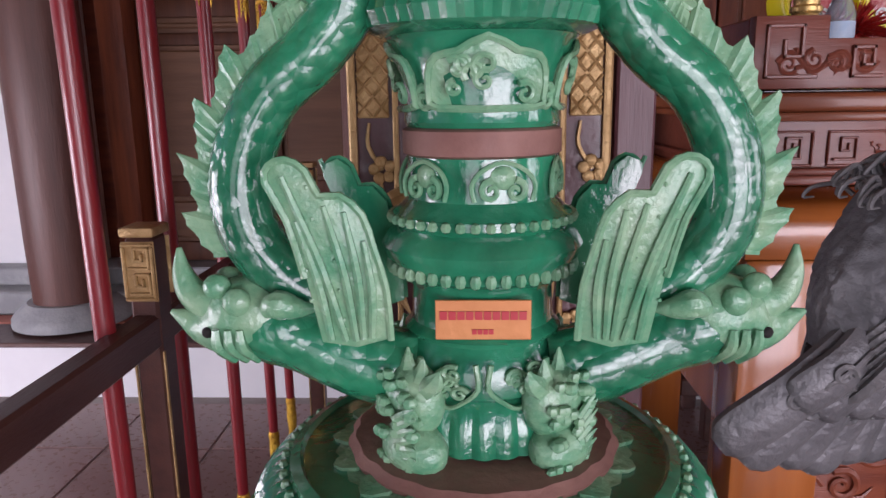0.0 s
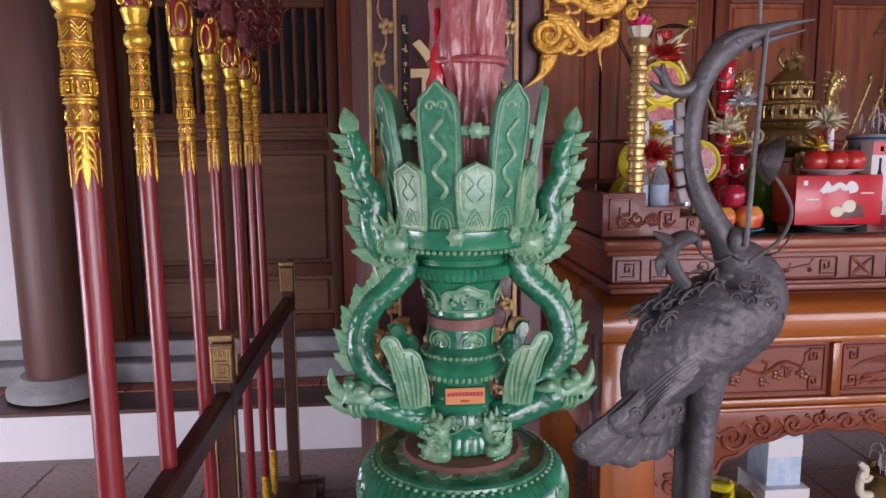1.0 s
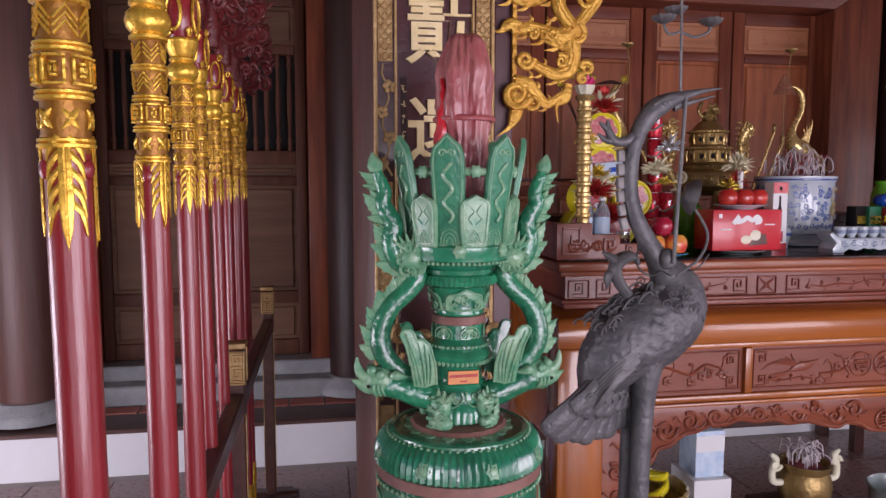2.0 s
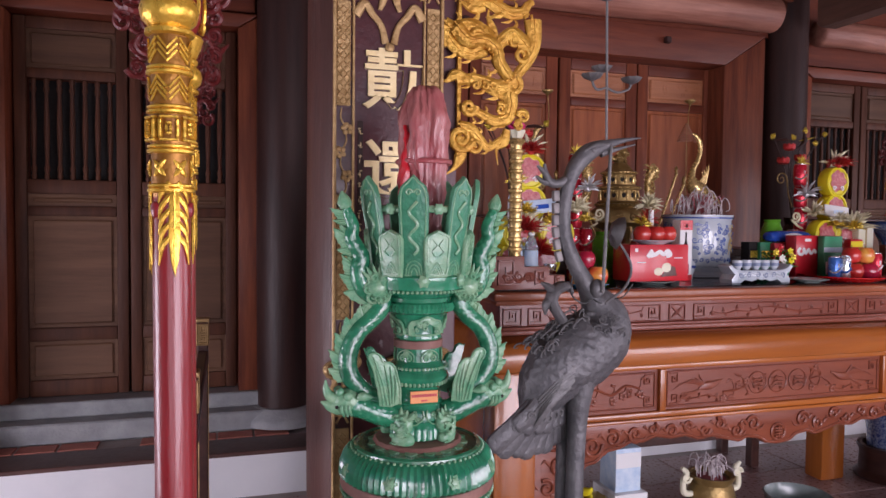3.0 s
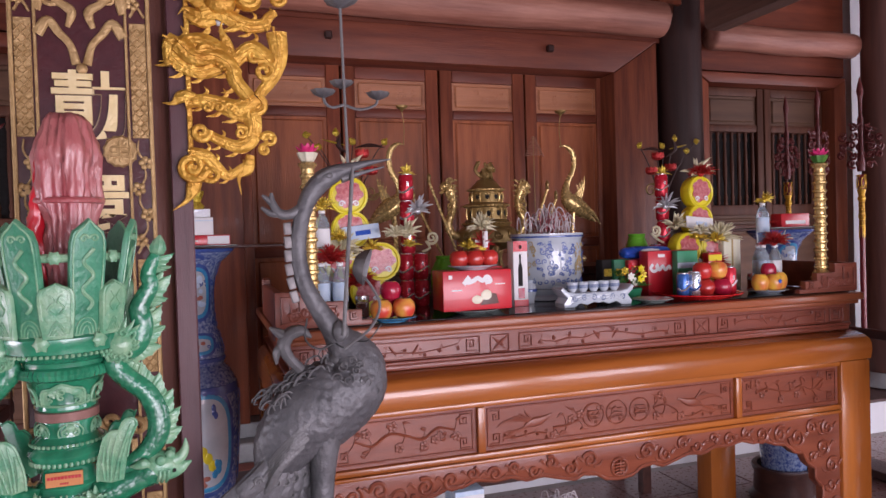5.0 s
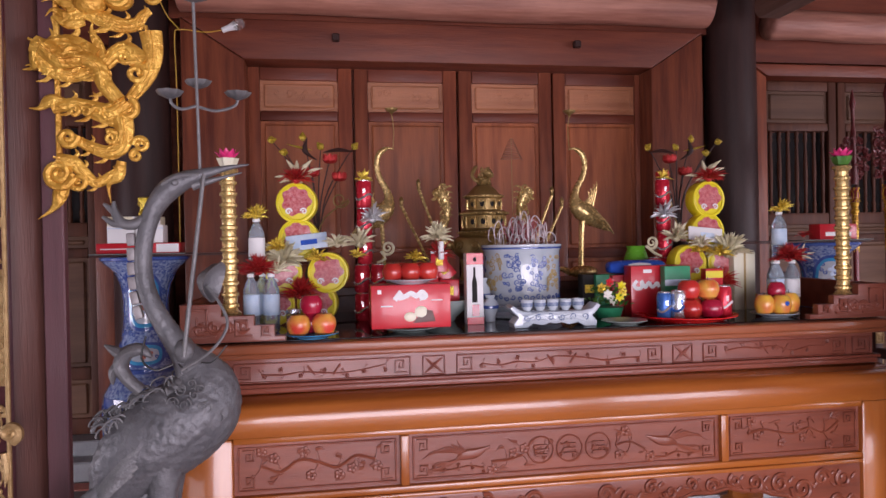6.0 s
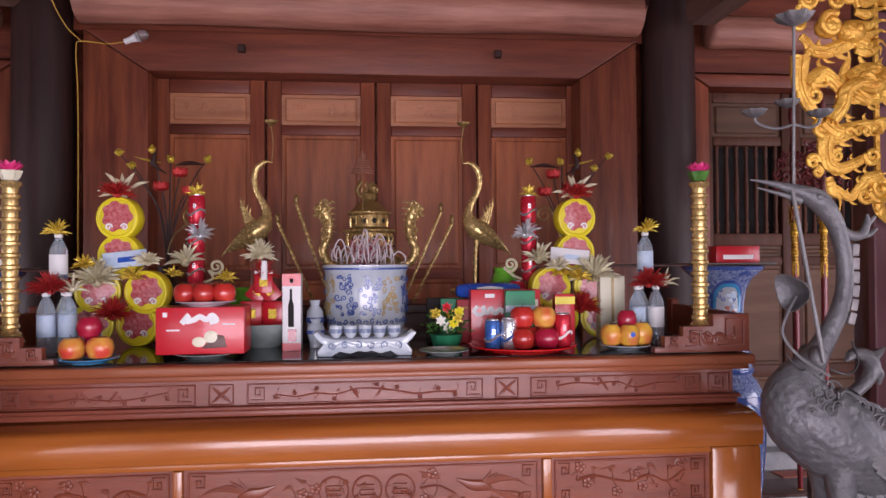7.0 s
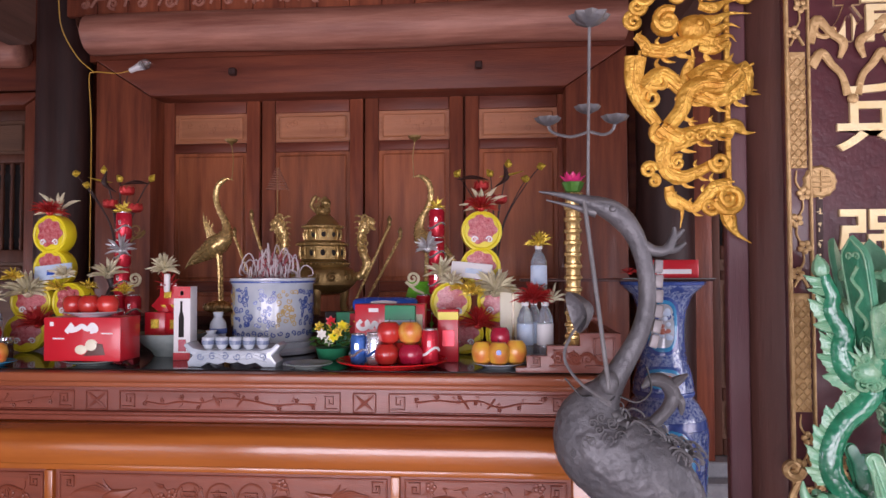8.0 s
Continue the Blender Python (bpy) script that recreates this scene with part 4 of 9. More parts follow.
def lamp_stand(x, y):
    t = thing("ceramic_lamp_stand", (x, y, 0), "tall green glazed ceramic lamp stand with dragons and a petal crown", "lamp stand", "ceramic lamp stands")
    # drum below
    gad = lambda a, q, z: q * (1 + 0.032 * abs(math.cos(a * 36)))
    drum = part("drum", lathe([(0.135, 0.0), (0.150, 0.01), (0.150, 0.05), (0.140, 0.08), (0.150, 0.25), (0.172, 0.48), (0.185, 0.70), (0.186, 0.80), (0.184, 0.852)], 56), M_GREEN, t, "deep green barrel-shaped drum")
    part("drum_band", lathe([(0.180, 0.8525), (0.190, 0.856), (0.191, 0.872), (0.188, 0.878), (0.178, 0.8785)], 56), M_CLAY, drum, "unglazed brown band")
    part("ribbed_shoulder", lathe([(0.183, 0.879), (0.189, 0.884), (0.188, 0.905), (0.180, 0.926), (0.168, 0.940), (0.160, 0.944)], 144, gad), M_GREEN, drum, "ribbed green shoulder")
    tagged(part("beading", merge(*beads(0.187, 0.845, 72, 0.0052), *beads(0.163, 0.944, 64, 0.0042)), M_CELADON, drum), kind="stuff")
    part("drum_top", lathe([(0.159, 0.9442), (0.158, 0.950), (0.150, 0.953), (0.147, 0.949), (0.10, 0.952), (0.06, 0.953)], 56), M_GREEN, drum)
    for k in range(8):
        a = 2 * math.pi * k / 8 + 0.2
        m = Matrix.Rotation(a, 4, "Z") @ pose(0, -0.187, 0.908, 68)
        part("rosette", merge(move(lathe([(0.003, 0.008), (0.008, 0.007), (0.010, 0.004), (0.016, 0.004), (0.014, -0.003)], 12, lambda q, r, z: r * (1 + 0.16 * math.cos(q * 6))), m)), M_CELADON, drum)
    for k in range(4):
        a = math.pi / 2 * k + 0.05
        o = [(-0.10, 0.60), (0.10, 0.60), (0.125, 0.65), (0.115, 0.72), (0.095, 0.755), (0.06, 0.775), (0.045, 0.800), (0.0, 0.812), (-0.045, 0.800), (-0.06, 0.775), (-0.095, 0.755), (-0.115, 0.72), (-0.125, 0.65)]
        bits = [tube([(px, 0, pz, 0.0045) for px, pz in o + o[:1]], 6, 2), tube([(px * 0.88, 0, 0.70 + (pz - 0.70) * 0.86, 0.003) for px, pz in o + o[:1]], 6, 2)]
        rng = random.Random(3)
        for q in range(10):
            bits.append(spiral(rng.uniform(-0.075, 0.075), -0.001, rng.uniform(0.63, 0.76), rng.uniform(0.012, 0.026), 1.3, 0.006, rng.uniform(0, 6), rng.choice((-1, 1))))
        bm = merge(*bits)
        for v in bm.verts:
            rr = 0.1855 - 0.055 * max(0, 0.70 - v.co.z) - v.co.y
            th = v.co.x / 0.185 - math.pi / 2
            v.co.x, v.co.y = rr * math.cos(th), rr * math.sin(th)
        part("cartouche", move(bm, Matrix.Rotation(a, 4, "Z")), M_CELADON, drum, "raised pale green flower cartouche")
    lv = []
    for k in range(16):
        a = 2 * math.pi * k / 16
        for s, h in ((1.0, 0.0), (0.62, 0.003)):
            o = [(-0.020 * s, 0), (0.020 * s, 0), (0.024 * s, 0.018 * s), (0.012 * s, 0.036 * s), (0, 0.042 * s), (-0.012 * s, 0.036 * s), (-0.024 * s, 0.018 * s)]
            lv.append(move(prism(o, -0.005, 0.0, 0.0015), Matrix.Rotation(a, 4, "Z") @ Matrix.Translation((0, -0.100, 0.953 + h)) @ Matrix.Rotation(radians(97), 4, "X")))
    part("leaf_ring", merge(*lv), M_CELADON, drum, "ring of flat lotus leaves")
    # foot and stem
    foot = part("foot", lathe([(0.058, 0.9535), (0.106, 0.9536), (0.108, 0.960), (0.102, 0.968), (0.075, 0.972)], 64, lambda a, q, z: q * (1 + (0.03 * abs(math.sin(a * 9)) if q > 0.09 else 0))), M_CLAY, t, "scalloped unglazed brown foot ring")
    rib = lambda a, q, z: q * (1 + (0.045 * abs(math.cos(a * 12)) if z < 1.025 else 0))
    part("stem_base", lathe([(0.062, 0.9722), (0.068, 0.976), (0.067, 1.000), (0.063, 1.022), (0.060, 1.030), (0.066, 1.036), (0.068, 1.060), (0.060, 1.078), (0.058, 1.084)], 96, rib), M_GREEN, t)
    for k in range(8):
        a = 2 * math.pi * k / 8 + 0.39
        rng = random.Random(60 + k % 2)
        bits = [spiral(rng.uniform(-0.016, 0.016), -0.001, 1.042 + rng.uniform(0.0, 0.026), rng.uniform(0.006, 0.010), 1.3, 0.0028, rng.uniform(0, 6), rng.choice((-1, 1))) for q in range(6)]
        bits.append(tube([(-0.022, 0, 1.074, 0.0022), (-0.024, 0, 1.050, 0.0022), (-0.012, 0, 1.034, 0.0022), (0, 0, 1.026, 0.0022), (0.012, 0, 1.034, 0.0022), (0.024, 0, 1.050, 0.0022), (0.022, 0, 1.074, 0.0022)], 6, 3))
        part("apron_motif", move(merge(*bits), Matrix.Rotation(a, 4, "Z") @ Matrix.Translation((0, -0.0675, 0))), M_CELADON, t)
    part("stem", lathe([(0.060, 1.0842), (0.062, 1.088), (0.056, 1.094), (0.055, 1.120), (0.060, 1.129), (0.070, 1.134), (0.071, 1.140), (0.076, 1.146), (0.078, 1.154), (0.074, 1.163), (0.066, 1.168), (0.070, 1.172), (0.070, 1.178), (0.063, 1.184), (0.0575, 1.190), (0.0565, 1.221)], 56), M_GREEN, t)
    part("clay_band", lathe([(0.0566, 1.2212), (0.0605, 1.223), (0.0605, 1.240), (0.057, 1.242)], 56), M_CLAY, t, "unglazed brown band round the stem")
    part("neck", lathe([(0.0566, 1.2422), (0.059, 1.246), (0.0575, 1.255), (0.062, 1.285), (0.067, 1.302), (0.072, 1.306)], 56), M_GREEN, t)
    part("collar", lathe([(0.072, 1.3062), (0.084, 1.312), (0.088, 1.322), (0.084, 1.332), (0.078, 1.336), (0.080, 1.345), (0.098, 1.357), (0.106, 1.362)], 96, lambda a, q, z: q * (1 + (0.03 * abs(math.cos(a * 24)) if z < 1.333 else 0))), M_GREEN, t)
    part("rim", lathe([(0.106, 1.3622), (0.113, 1.368), (0.115, 1.382), (0.118, 1.388), (0.118, 1.398), (0.110, 1.404), (0.095, 1.405), (0.09, 1.392)], 56), M_GREEN, t)
    tagged(part("stem_beading", merge(*beads(0.0705, 1.175, 42, 0.0042), *beads(0.0715, 1.1375, 42, 0.0045, 1.3), *beads(0.1145, 1.364, 64, 0.0042)), M_CELADON, t), kind="stuff")
    # raised motifs round the stem
    for k in range(6):
        a = 2 * math.pi * k / 6 + 0.25
        bits = [spiral(-0.009, 0, 1.199, 0.008, 1.3, 0.0028, 1.5, 1), spiral(0.009, 0, 1.199, 0.008, 1.3, 0.0028, 1.6, -1), ball(0, 0.002, 1.208, 0.010, 0.004, 0.009, 10, 6),
                tube([(-0.021, 0, 1.192, 0.0018), (-0.023, 0, 1.203, 0.0018), (-0.016, 0, 1.213, 0.0018), (0, 0, 1.219, 0.0018), (0.016, 0, 1.213, 0.0018), (0.023, 0, 1.203, 0.0018), (0.021, 0, 1.192, 0.0018)], 6, 3)]
        part("motif", move(merge(*bits), Matrix.Rotation(a, 4, "Z") @ Matrix.Translation((0, -0.058, 0))), M_CELADON, t)
    for k in range(4):
        a = math.pi / 2 * k + 0.05
        o = [(-0.042, 1.262), (-0.034, 1.256), (0.034, 1.256), (0.042, 1.262), (0.040, 1.280), (0.033, 1.290), (0.018, 1.293), (0, 1.302), (-0.018, 1.293), (-0.033, 1.290), (-0.040, 1.280)]
        bits = [prism(o, -0.004, 0.003, 0.0012), tube([(px, -0.004, pz, 0.0028) for px, pz in o + o[:1]], 6, 2)]
        rng = random.Random(8)
        for q in range(7):
            bits.append(spiral(rng.uniform(-0.026, 0.026), -0.005, rng.uniform(1.264, 1.286), rng.uniform(0.005, 0.010), 1.2, 0.0026, rng.uniform(0, 6), rng.choice((-1, 1))))
        for s in (-1, 1):
            bits.append(spiral(s * 0.050, -0.001, 1.262, 0.009, 1.2, 0.003, 1.5, s))
        bm = merge(*bits)
        for v in bm.verts:
            rr = 0.0575 + 0.19 * (v.co.z - 1.255) - v.co.y
            th = v.co.x / 0.0625 - math.pi / 2
            v.co.x, v.co.y = rr * math.cos(th), rr * math.sin(th)
        part("shield", move(bm, Matrix.Rotation(a, 4, "Z")), M_CELADON, t, "pale green shield with a raised flower")
    # crown
    o, pm = petal(0.070, 0.245, 0.011)
    sc = [tube([(0.010 * math.sin(q * 1.25), -0.012, 0.06 + 0.125 * q / 11, 0.0042) for q in range(12)], 6, 2)]
    sc.append(tube([(px * 0.82, -0.011, 0.012 + pz * 0.93, 0.0022) for px, pz in o], 5, 2))
    for q in range(3):
        sc.append(tube([(-0.020 + 0.006 * q, -0.011, 0.004, 0.002), (-0.016 + 0.005 * q, -0.011, 0.034 - 0.007 * q, 0.002), (0, -0.0115, 0.046 - 0.009 * q, 0.002), (0.016 - 0.005 * q, -0.011, 0.034 - 0.007 * q, 0.002), (0.020 - 0.006 * q, -0.011, 0.004, 0.002)], 5, 3))
    sc += [spiral(-0.010, -0.011, 0.205, 0.009, 1.2, 0.003, 0, 1), spiral(0.010, -0.011, 0.205, 0.009, 1.2, 0.003, 3.1, -1)]
    relief = merge(*sc)
    pt = part("tall_petal", pm, M_PETALGREEN, t)
    part("petal_relief", relief, M_CELADON, pt, "pale green raised scroll")
    pt.matrix_basis = stand_petal(-0.366, 0.097, 1.395, radians(10))
    for k in range(1, 7):
        q = like(pt, t)
        q.matrix_basis = stand_petal(-0.366 + 2 * math.pi * k / 7, 0.097, 1.395, radians(10))
    o, pm = petal(0.066, 0.112, 0.010)
    sc = [tube([(px * 0.80, -0.0105, 0.009 + pz * 0.88, 0.002) for px, pz in o], 5, 2)]
    for q in range(3):
        sc.append(tube([(-0.017 + 0.005 * q, -0.0105, 0.006, 0.0018), (0, -0.011, 0.036 - 0.009 * q, 0.0018), (0.017 - 0.005 * q, -0.0105, 0.006, 0.0018)], 5, 4))
    for s in (-1, 1):
        sc.append(tube([(s * 0.004, -0.0105, 0.050, 0.0025), (s * 0.014, -0.011, 0.062, 0.0025), (s * 0.003, -0.011, 0.076, 0.0025), (s * 0.013, -0.0105, 0.090, 0.002)], 5, 3))
    ps = part("short_petal", pm, M_CELADON, t)
    part("petal_relief", merge(*sc), M_CELADON, ps)
    ps.matrix_basis = stand_petal(-0.366 + math.pi / 7, 0.113, 1.400, radians(6))
    for k in range(1, 7):
        q = like(ps, t)
        q.matrix_basis = stand_petal(-0.366 + math.pi / 7 + 2 * math.pi * k / 7, 0.113, 1.400, radians(6))
    ring = [tube([(0.121 * math.cos(2 * math.pi * i / 32), 0.121 * math.sin(2 * math.pi * i / 32), 1.558, 0.009) for i in range(33)], 8, 1)]
    part("crown_ring", merge(*ring), M_CELADON, t, "pale ring tying the tall petals")
    for k in range(7):
        a = -0.366 + math.pi / 7 + 2 * math.pi * k / 7
        part("rosette", move(lathe([(0.003, 0.009), (0.008, 0.008), (0.013, 0.004), (0.012, -0.003)], 12, lambda q, r, z: r * (1 + 0.15 * math.cos(q * 6))), Matrix.Rotation(a, 4, "Z") @ pose(0, -0.128, 1.558, 90)), M_CELADON, t)
        part("rosette", move(lathe([(0.003, 0.010), (0.008, 0.009), (0.015, 0.004), (0.014, -0.004)], 12, lambda q, r, z: r * (1 + 0.15 * math.cos(q * 6))), Matrix.Rotation(a - 0.25, 4, "Z") @ pose(0, -0.117, 1.391, 90)), M_CELADON, t)
    # two dragons and two beast heads
    for s in (-1, 1):
        path = [(0.186, 1.575, 0.005), (0.183, 1.552, 0.014), (0.170, 1.517, 0.018), (0.172, 1.488, 0.020), (0.150, 1.446, 0.023), (0.154, 1.410, 0.026), (0.140, 1.370, 0.028), (0.098, 1.335, 0.027), (0.118, 1.300, 0.027), (0.156, 1.265, 0.027), (0.178, 1.218, 0.028), (0.178, 1.172, 0.028), (0.155, 1.136, 0.026), (0.120, 1.112, 0.022), (0.075, 1.10, 0.018)]
        P = [(s * a, 0, b, r * (0.84 if q > 6 else 0.92)) for q, (a, b, r) in enumerate(path)]
        scal = lambda a, i: 1 + 0.012 * math.cos(a * 9 + math.pi * (i % 2)) * (0.6 + 0.4 * math.sin(i))
        d = part("dragon", tube(P, 36, 9, wob=scal), M_SCALED, t, "green glazed dragon handle")
        d.location.y = -0.025
        part("back_fin", merge(*body_fins(P[:13], s, 0.020)), M_CELADON, d, "pale ribbed saw-edged fin")
        part("tail_bud", move(lathe([(0.004, -0.02), (0.014, -0.012), (0.017, 0.0), (0.012, 0.014), (0.002, 0.028)], 14, lambda a, r, z: r * (1 + 0.08 * math.cos(a * 5))), pose(s * 0.190, 0, 1.572, 0, s * 12)), M_CELADON, d)
        mane = []
        rng = random.Random(11)
        for q in range(16):
            a = rng.uniform(0, 6.28)
            cx, cy, cz = s * (0.112 + 0.026 * math.cos(a)), -0.026 + rng.uniform(-0.012, 0.012), 1.372 + 0.026 * math.sin(a)
            mane.append(spiral(cx, cy, cz, rng.uniform(0.009, 0.015), 1.3, 0.0042, a, rng.choice((-1, 1)), depth=1.5))
        mane.append(ball(s * 0.112, -0.018, 1.372, 0.030, 0.024, 0.028))
        for q in range(7):
            a = radians(20 + 22 * q)
            mane.append(flame([(s * 0.112, 1.385), (s * (0.112 - 0.03 * math.cos(a)), 1.392 + 0.018 * math.sin(a)), (s * (0.112 - 0.046 * math.cos(a)), 1.395 + 0.036 * math.sin(a))], -0.028, 0.009, 0.8))
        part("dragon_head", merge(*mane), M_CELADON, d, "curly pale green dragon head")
        # lower beast: neck, head, horned snout
        nk = [(0.050, 1.058, 0.028), (0.080, 1.060, 0.031), (0.112, 1.071, 0.029), (0.140, 1.082, 0.027), (0.160, 1.090, 0.029), (0.180, 1.096, 0.024), (0.188, 1.098, 0.010)]
        b = part("beast", tube([(s * a, 0, z, r) for a, z, r in nk], 18, 5), M_SCALED, t, "green beast with a long snout")
        b.location.y = -0.025
        hd = [(0.142, 1.094, 0.012), (0.150, 1.096, 0.024), (0.168, 1.100, 0.033), (0.188, 1.098, 0.032), (0.205, 1.092, 0.024), (0.219, 1.092, 0.015), (0.232, 1.098, 0.008), (0.243, 1.103, 0.002)]
        head = part("beast_head", merge(tube([(s * a, 0, z, r) for a, z, r in hd], 18, 5, (1, 0.85, 1)), *[tube([(s * (0.190 - 0.009 * q), -0.014, 1.068, 0.003), (s * (0.197 - 0.009 * q), -0.0275, 1.083, 0.0045), (s * (0.198 - 0.009 * q), -0.0285, 1.097, 0.003)], 6, 4) for q in range(3)]), M_CELADON, b, "pale green beast head")
        part("upper_bill", tube([(s * 0.190, 0, 1.112, 0.018), (s * 0.210, 0, 1.110, 0.015), (s * 0.224, 0, 1.118, 0.012), (s * 0.231, 0, 1.134, 0.008), (s * 0.232, 0, 1.154, 0.002)], 12, 5), M_CELADON, b, "curled-up pale bill")
        # No real holes: dark balls paint the shade inside them.
        for yy in (-1, 1):
            part("nostril", ball(s * 0.208, yy * 0.0195, 1.092, 0.0045, 0.003, 0.0045, 8, 6), M_DARKGAP, b, "dark ball standing for the shade in a hole")
            part("ear_hole", ball(s * 0.146, yy * 0.0345, 1.1135, 0.005, 0.0025, 0.0048, 8, 6), M_DARKGAP, b, "dark ball standing for the shade in a hole")
        for yy in (-1, 1):
            part("eye", merge(ball(s * 0.182, yy * 0.024, 1.117, 0.011, 0.008, 0.011), ball(s * 0.200, yy * 0.013, 1.126, 0.011, 0.009, 0.010)), M_CELADON, b)
            part("ear", merge(tube([(s * 0.160, yy * 0.029, 1.112, 0.006), (s * 0.150, yy * 0.031, 1.117, 0.011), (s * 0.136, yy * 0.029, 1.114, 0.008), (s * 0.122, yy * 0.024, 1.112, 0.002)], 10, 4)), M_CELADON, b)
        # wing
        for yy, big in ((-1, 1.0), (1, 0.95)):
            wo = [(0.064, 1.100), (0.088, 1.093), (0.113, 1.097), (0.121, 1.146), (0.130, 1.186), (0.142, 1.212), (0.139, 1.223), (0.128, 1.227), (0.116, 1.220), (0.108, 1.203), (0.094, 1.203), (0.080, 1.190), (0.073, 1.166), (0.066, 1.138)]
            if yy > 0:
                wo = [(0.064 + (a - 0.064) * 0.8, 1.10 + (z - 1.10) * 0.92) for a, z in wo]
            wb = [prism([(s * a, z) for a, z in wo], -0.005, 0.005, 0.003)]
            for f0, f1 in (((0.095, 1.100), (0.131, 1.216)), ((0.088, 1.100), (0.105, 1.196)), ((0.083, 1.101), (0.092, 1.192)), ((0.105, 1.100), (0.124, 1.186)), ((0.077, 1.102), (0.080, 1.172))):
                wb.append(tube([(s * f0[0], -0.006, f0[1], 0.0026), (s * ((f0[0] + f1[0]) / 2 - 0.003), -0.007, (f0[1] + f1[1]) / 2, 0.0032), (s * f1[0], -0.006, f1[1], 0.0020)], 6, 5))
            for q in range(14):
                wb.append(ball(s * (0.096 + 0.030 * ((q * 5) % 14) / 14), -0.0055, 1.115 + 0.0072 * q, 0.0017, 0.0014, 0.0017, 6, 4))
            wb.append(tube([(s * a, -0.005, z, 0.0027) for a, z in wo[3:] + wo[:1]], 6, 2))
            bm = merge(*wb)
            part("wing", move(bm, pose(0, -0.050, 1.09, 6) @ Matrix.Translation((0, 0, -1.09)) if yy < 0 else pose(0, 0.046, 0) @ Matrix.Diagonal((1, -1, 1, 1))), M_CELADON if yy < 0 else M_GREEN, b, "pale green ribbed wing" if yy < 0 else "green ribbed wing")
    for k in range(4):
        a = radians(45) + math.pi / 2 * k
        cl = []
        rng = random.Random(20)
        for q in range(5):
            cl.append(flame([(0.0, 1.03), (0.010 * (q - 2), 1.05), (0.013 * (q - 2), 1.072 - 0.005 * abs(q - 2))], 0, 0.013, 0.7))
        cl += [ball(0, 0.004, 1.030, 0.022, 0.016, 0.030), ball(0.004, 0.0, 0.993, 0.024, 0.017, 0.022)]
        for q in range(9):
            cl.append(ball(rng.uniform(-0.017, 0.017), -0.012, rng.uniform(0.985, 1.045), 0.0048, 0.005, 0.0048, 8, 5))
        for q in range(6):
            cl.append(flame([(0.002, 0.990 + 0.006 * q), (0.012, 0.994 + 0.007 * q), (0.020, 0.996 + 0.008 * q)], -0.014, 0.0045, 0.6))
        for q in range(26):
            a2, z2 = rng.uniform(-0.8, 0.8), rng.uniform(0.975, 1.055)
            cl.append(ball(0.023 * math.sin(a2), -0.016 * math.cos(a2) + 0.002, z2, 0.0042, 0.0035, 0.0042, 6, 4))
        part("fish_support", move(merge(*cl), Matrix.Rotation(a, 4, "Z") @ Matrix.Translation((0, -0.078, 1.02)) @ Matrix.Diagonal((1.3, 1.2, 1.3, 1)) @ Matrix.Translation((0, 0, -1.022))), M_CELADON, t, "pale green leaping fish at the foot")
    # plaque
    for o in t.children:
        if o.name.startswith(("foot", "stem_base", "apron_motif", "fish_support")):
            o.scale.z, o.location.z = 0.76, 1.084 * 0.24
        elif o.name.startswith("drum"):
            o.scale.z = 1.0345
    pq = part("plaque", move(bx(-0.043, 0.043, -0.001, 0.001, -0.0165, 0.0165, 0.0006), Matrix.Identity(4)), M_PLAQUE, t, "small copper plaque with red lettering")
    pq.matrix_basis = pose(0.0, -0.0600, 1.107, 0) @ Matrix.Diagonal((0.8, 1, 0.9, 1))
    bars = [bx(-0.039 + 0.0079 * i, -0.039 + 0.0079 * i + 0.0066, -0.0022, -0.0008, 0.0005, 0.0075) for i in range(10)] + [bx(-0.010 + 0.005 * i, -0.010 + 0.005 * i + 0.0042, -0.0022, -0.0008, -0.0115, -0.0075) for i in range(4)]
    part("lettering", merge(*bars), M_REDINK, pq, "rows of red letters")
    return t


lamp_a = lamp_stand(0.485, 0.985)
copy_thing(lamp_a, pose(4.038, 0.985, 0) @ Matrix.Diagonal((1, 1, 1.02, 1)))

# red plastic-wrapped bundle standing in the crown
bag = thing("incense_bundle", (0.50, 1.0, 1.406), "crumpled red plastic bag round a bundle of incense", "incense bundle")


def crumple(a, q, z):
    n = noise.noise(Vector((math.cos(a) * 1.8, math.sin(a) * 1.8, z * 8)))
    f = abs(noise.noise(Vector((math.cos(a) * 4 + z * 9, math.sin(a) * 4 - z * 6, z * 16))))
    return q * (1 + 0.30 * n - 0.42 * f + 0.10 * noise.noise(Vector((math.cos(a) * 11, math.sin(a) * 11, z * 60))))


part("bag", lathe([(0.030, 0.0), (0.046, 0.05), (0.052, 0.10), (0.056, 0.14), (0.060, 0.18), (0.056, 0.21), (0.066, 0.25), (0.063, 0.28), (0.058, 0.31), (0.064, 0.34), (0.060, 0.365), (0.054, 0.385), (0.048, 0.405), (0.036, 0.42), (0.022, 0.415), (0.008, 0.40)], 96, crumple), M_BAGRED, bag, angle=180)
part("wrap_fold", tube([(-0.040, -0.02, 0.08, 0.006), (-0.058, -0.025, 0.20, 0.014), (-0.050, -0.03, 0.28, 0.010), (-0.054, -0.02, 0.33, 0.004)], 8, 6, wob=lambda a, i: 1 + 0.25 * math.sin(i * 1.7 + a * 2)), M_RED, bag, "bright red folded edge")
bag.scale.z = 1.08
part("tie", tube([(0.066 * math.cos(i * 0.5236), 0.066 * math.sin(i * 0.5236), 0.250, 0.006) for i in range(13)], 8, 2), M_BAGRED, bag)

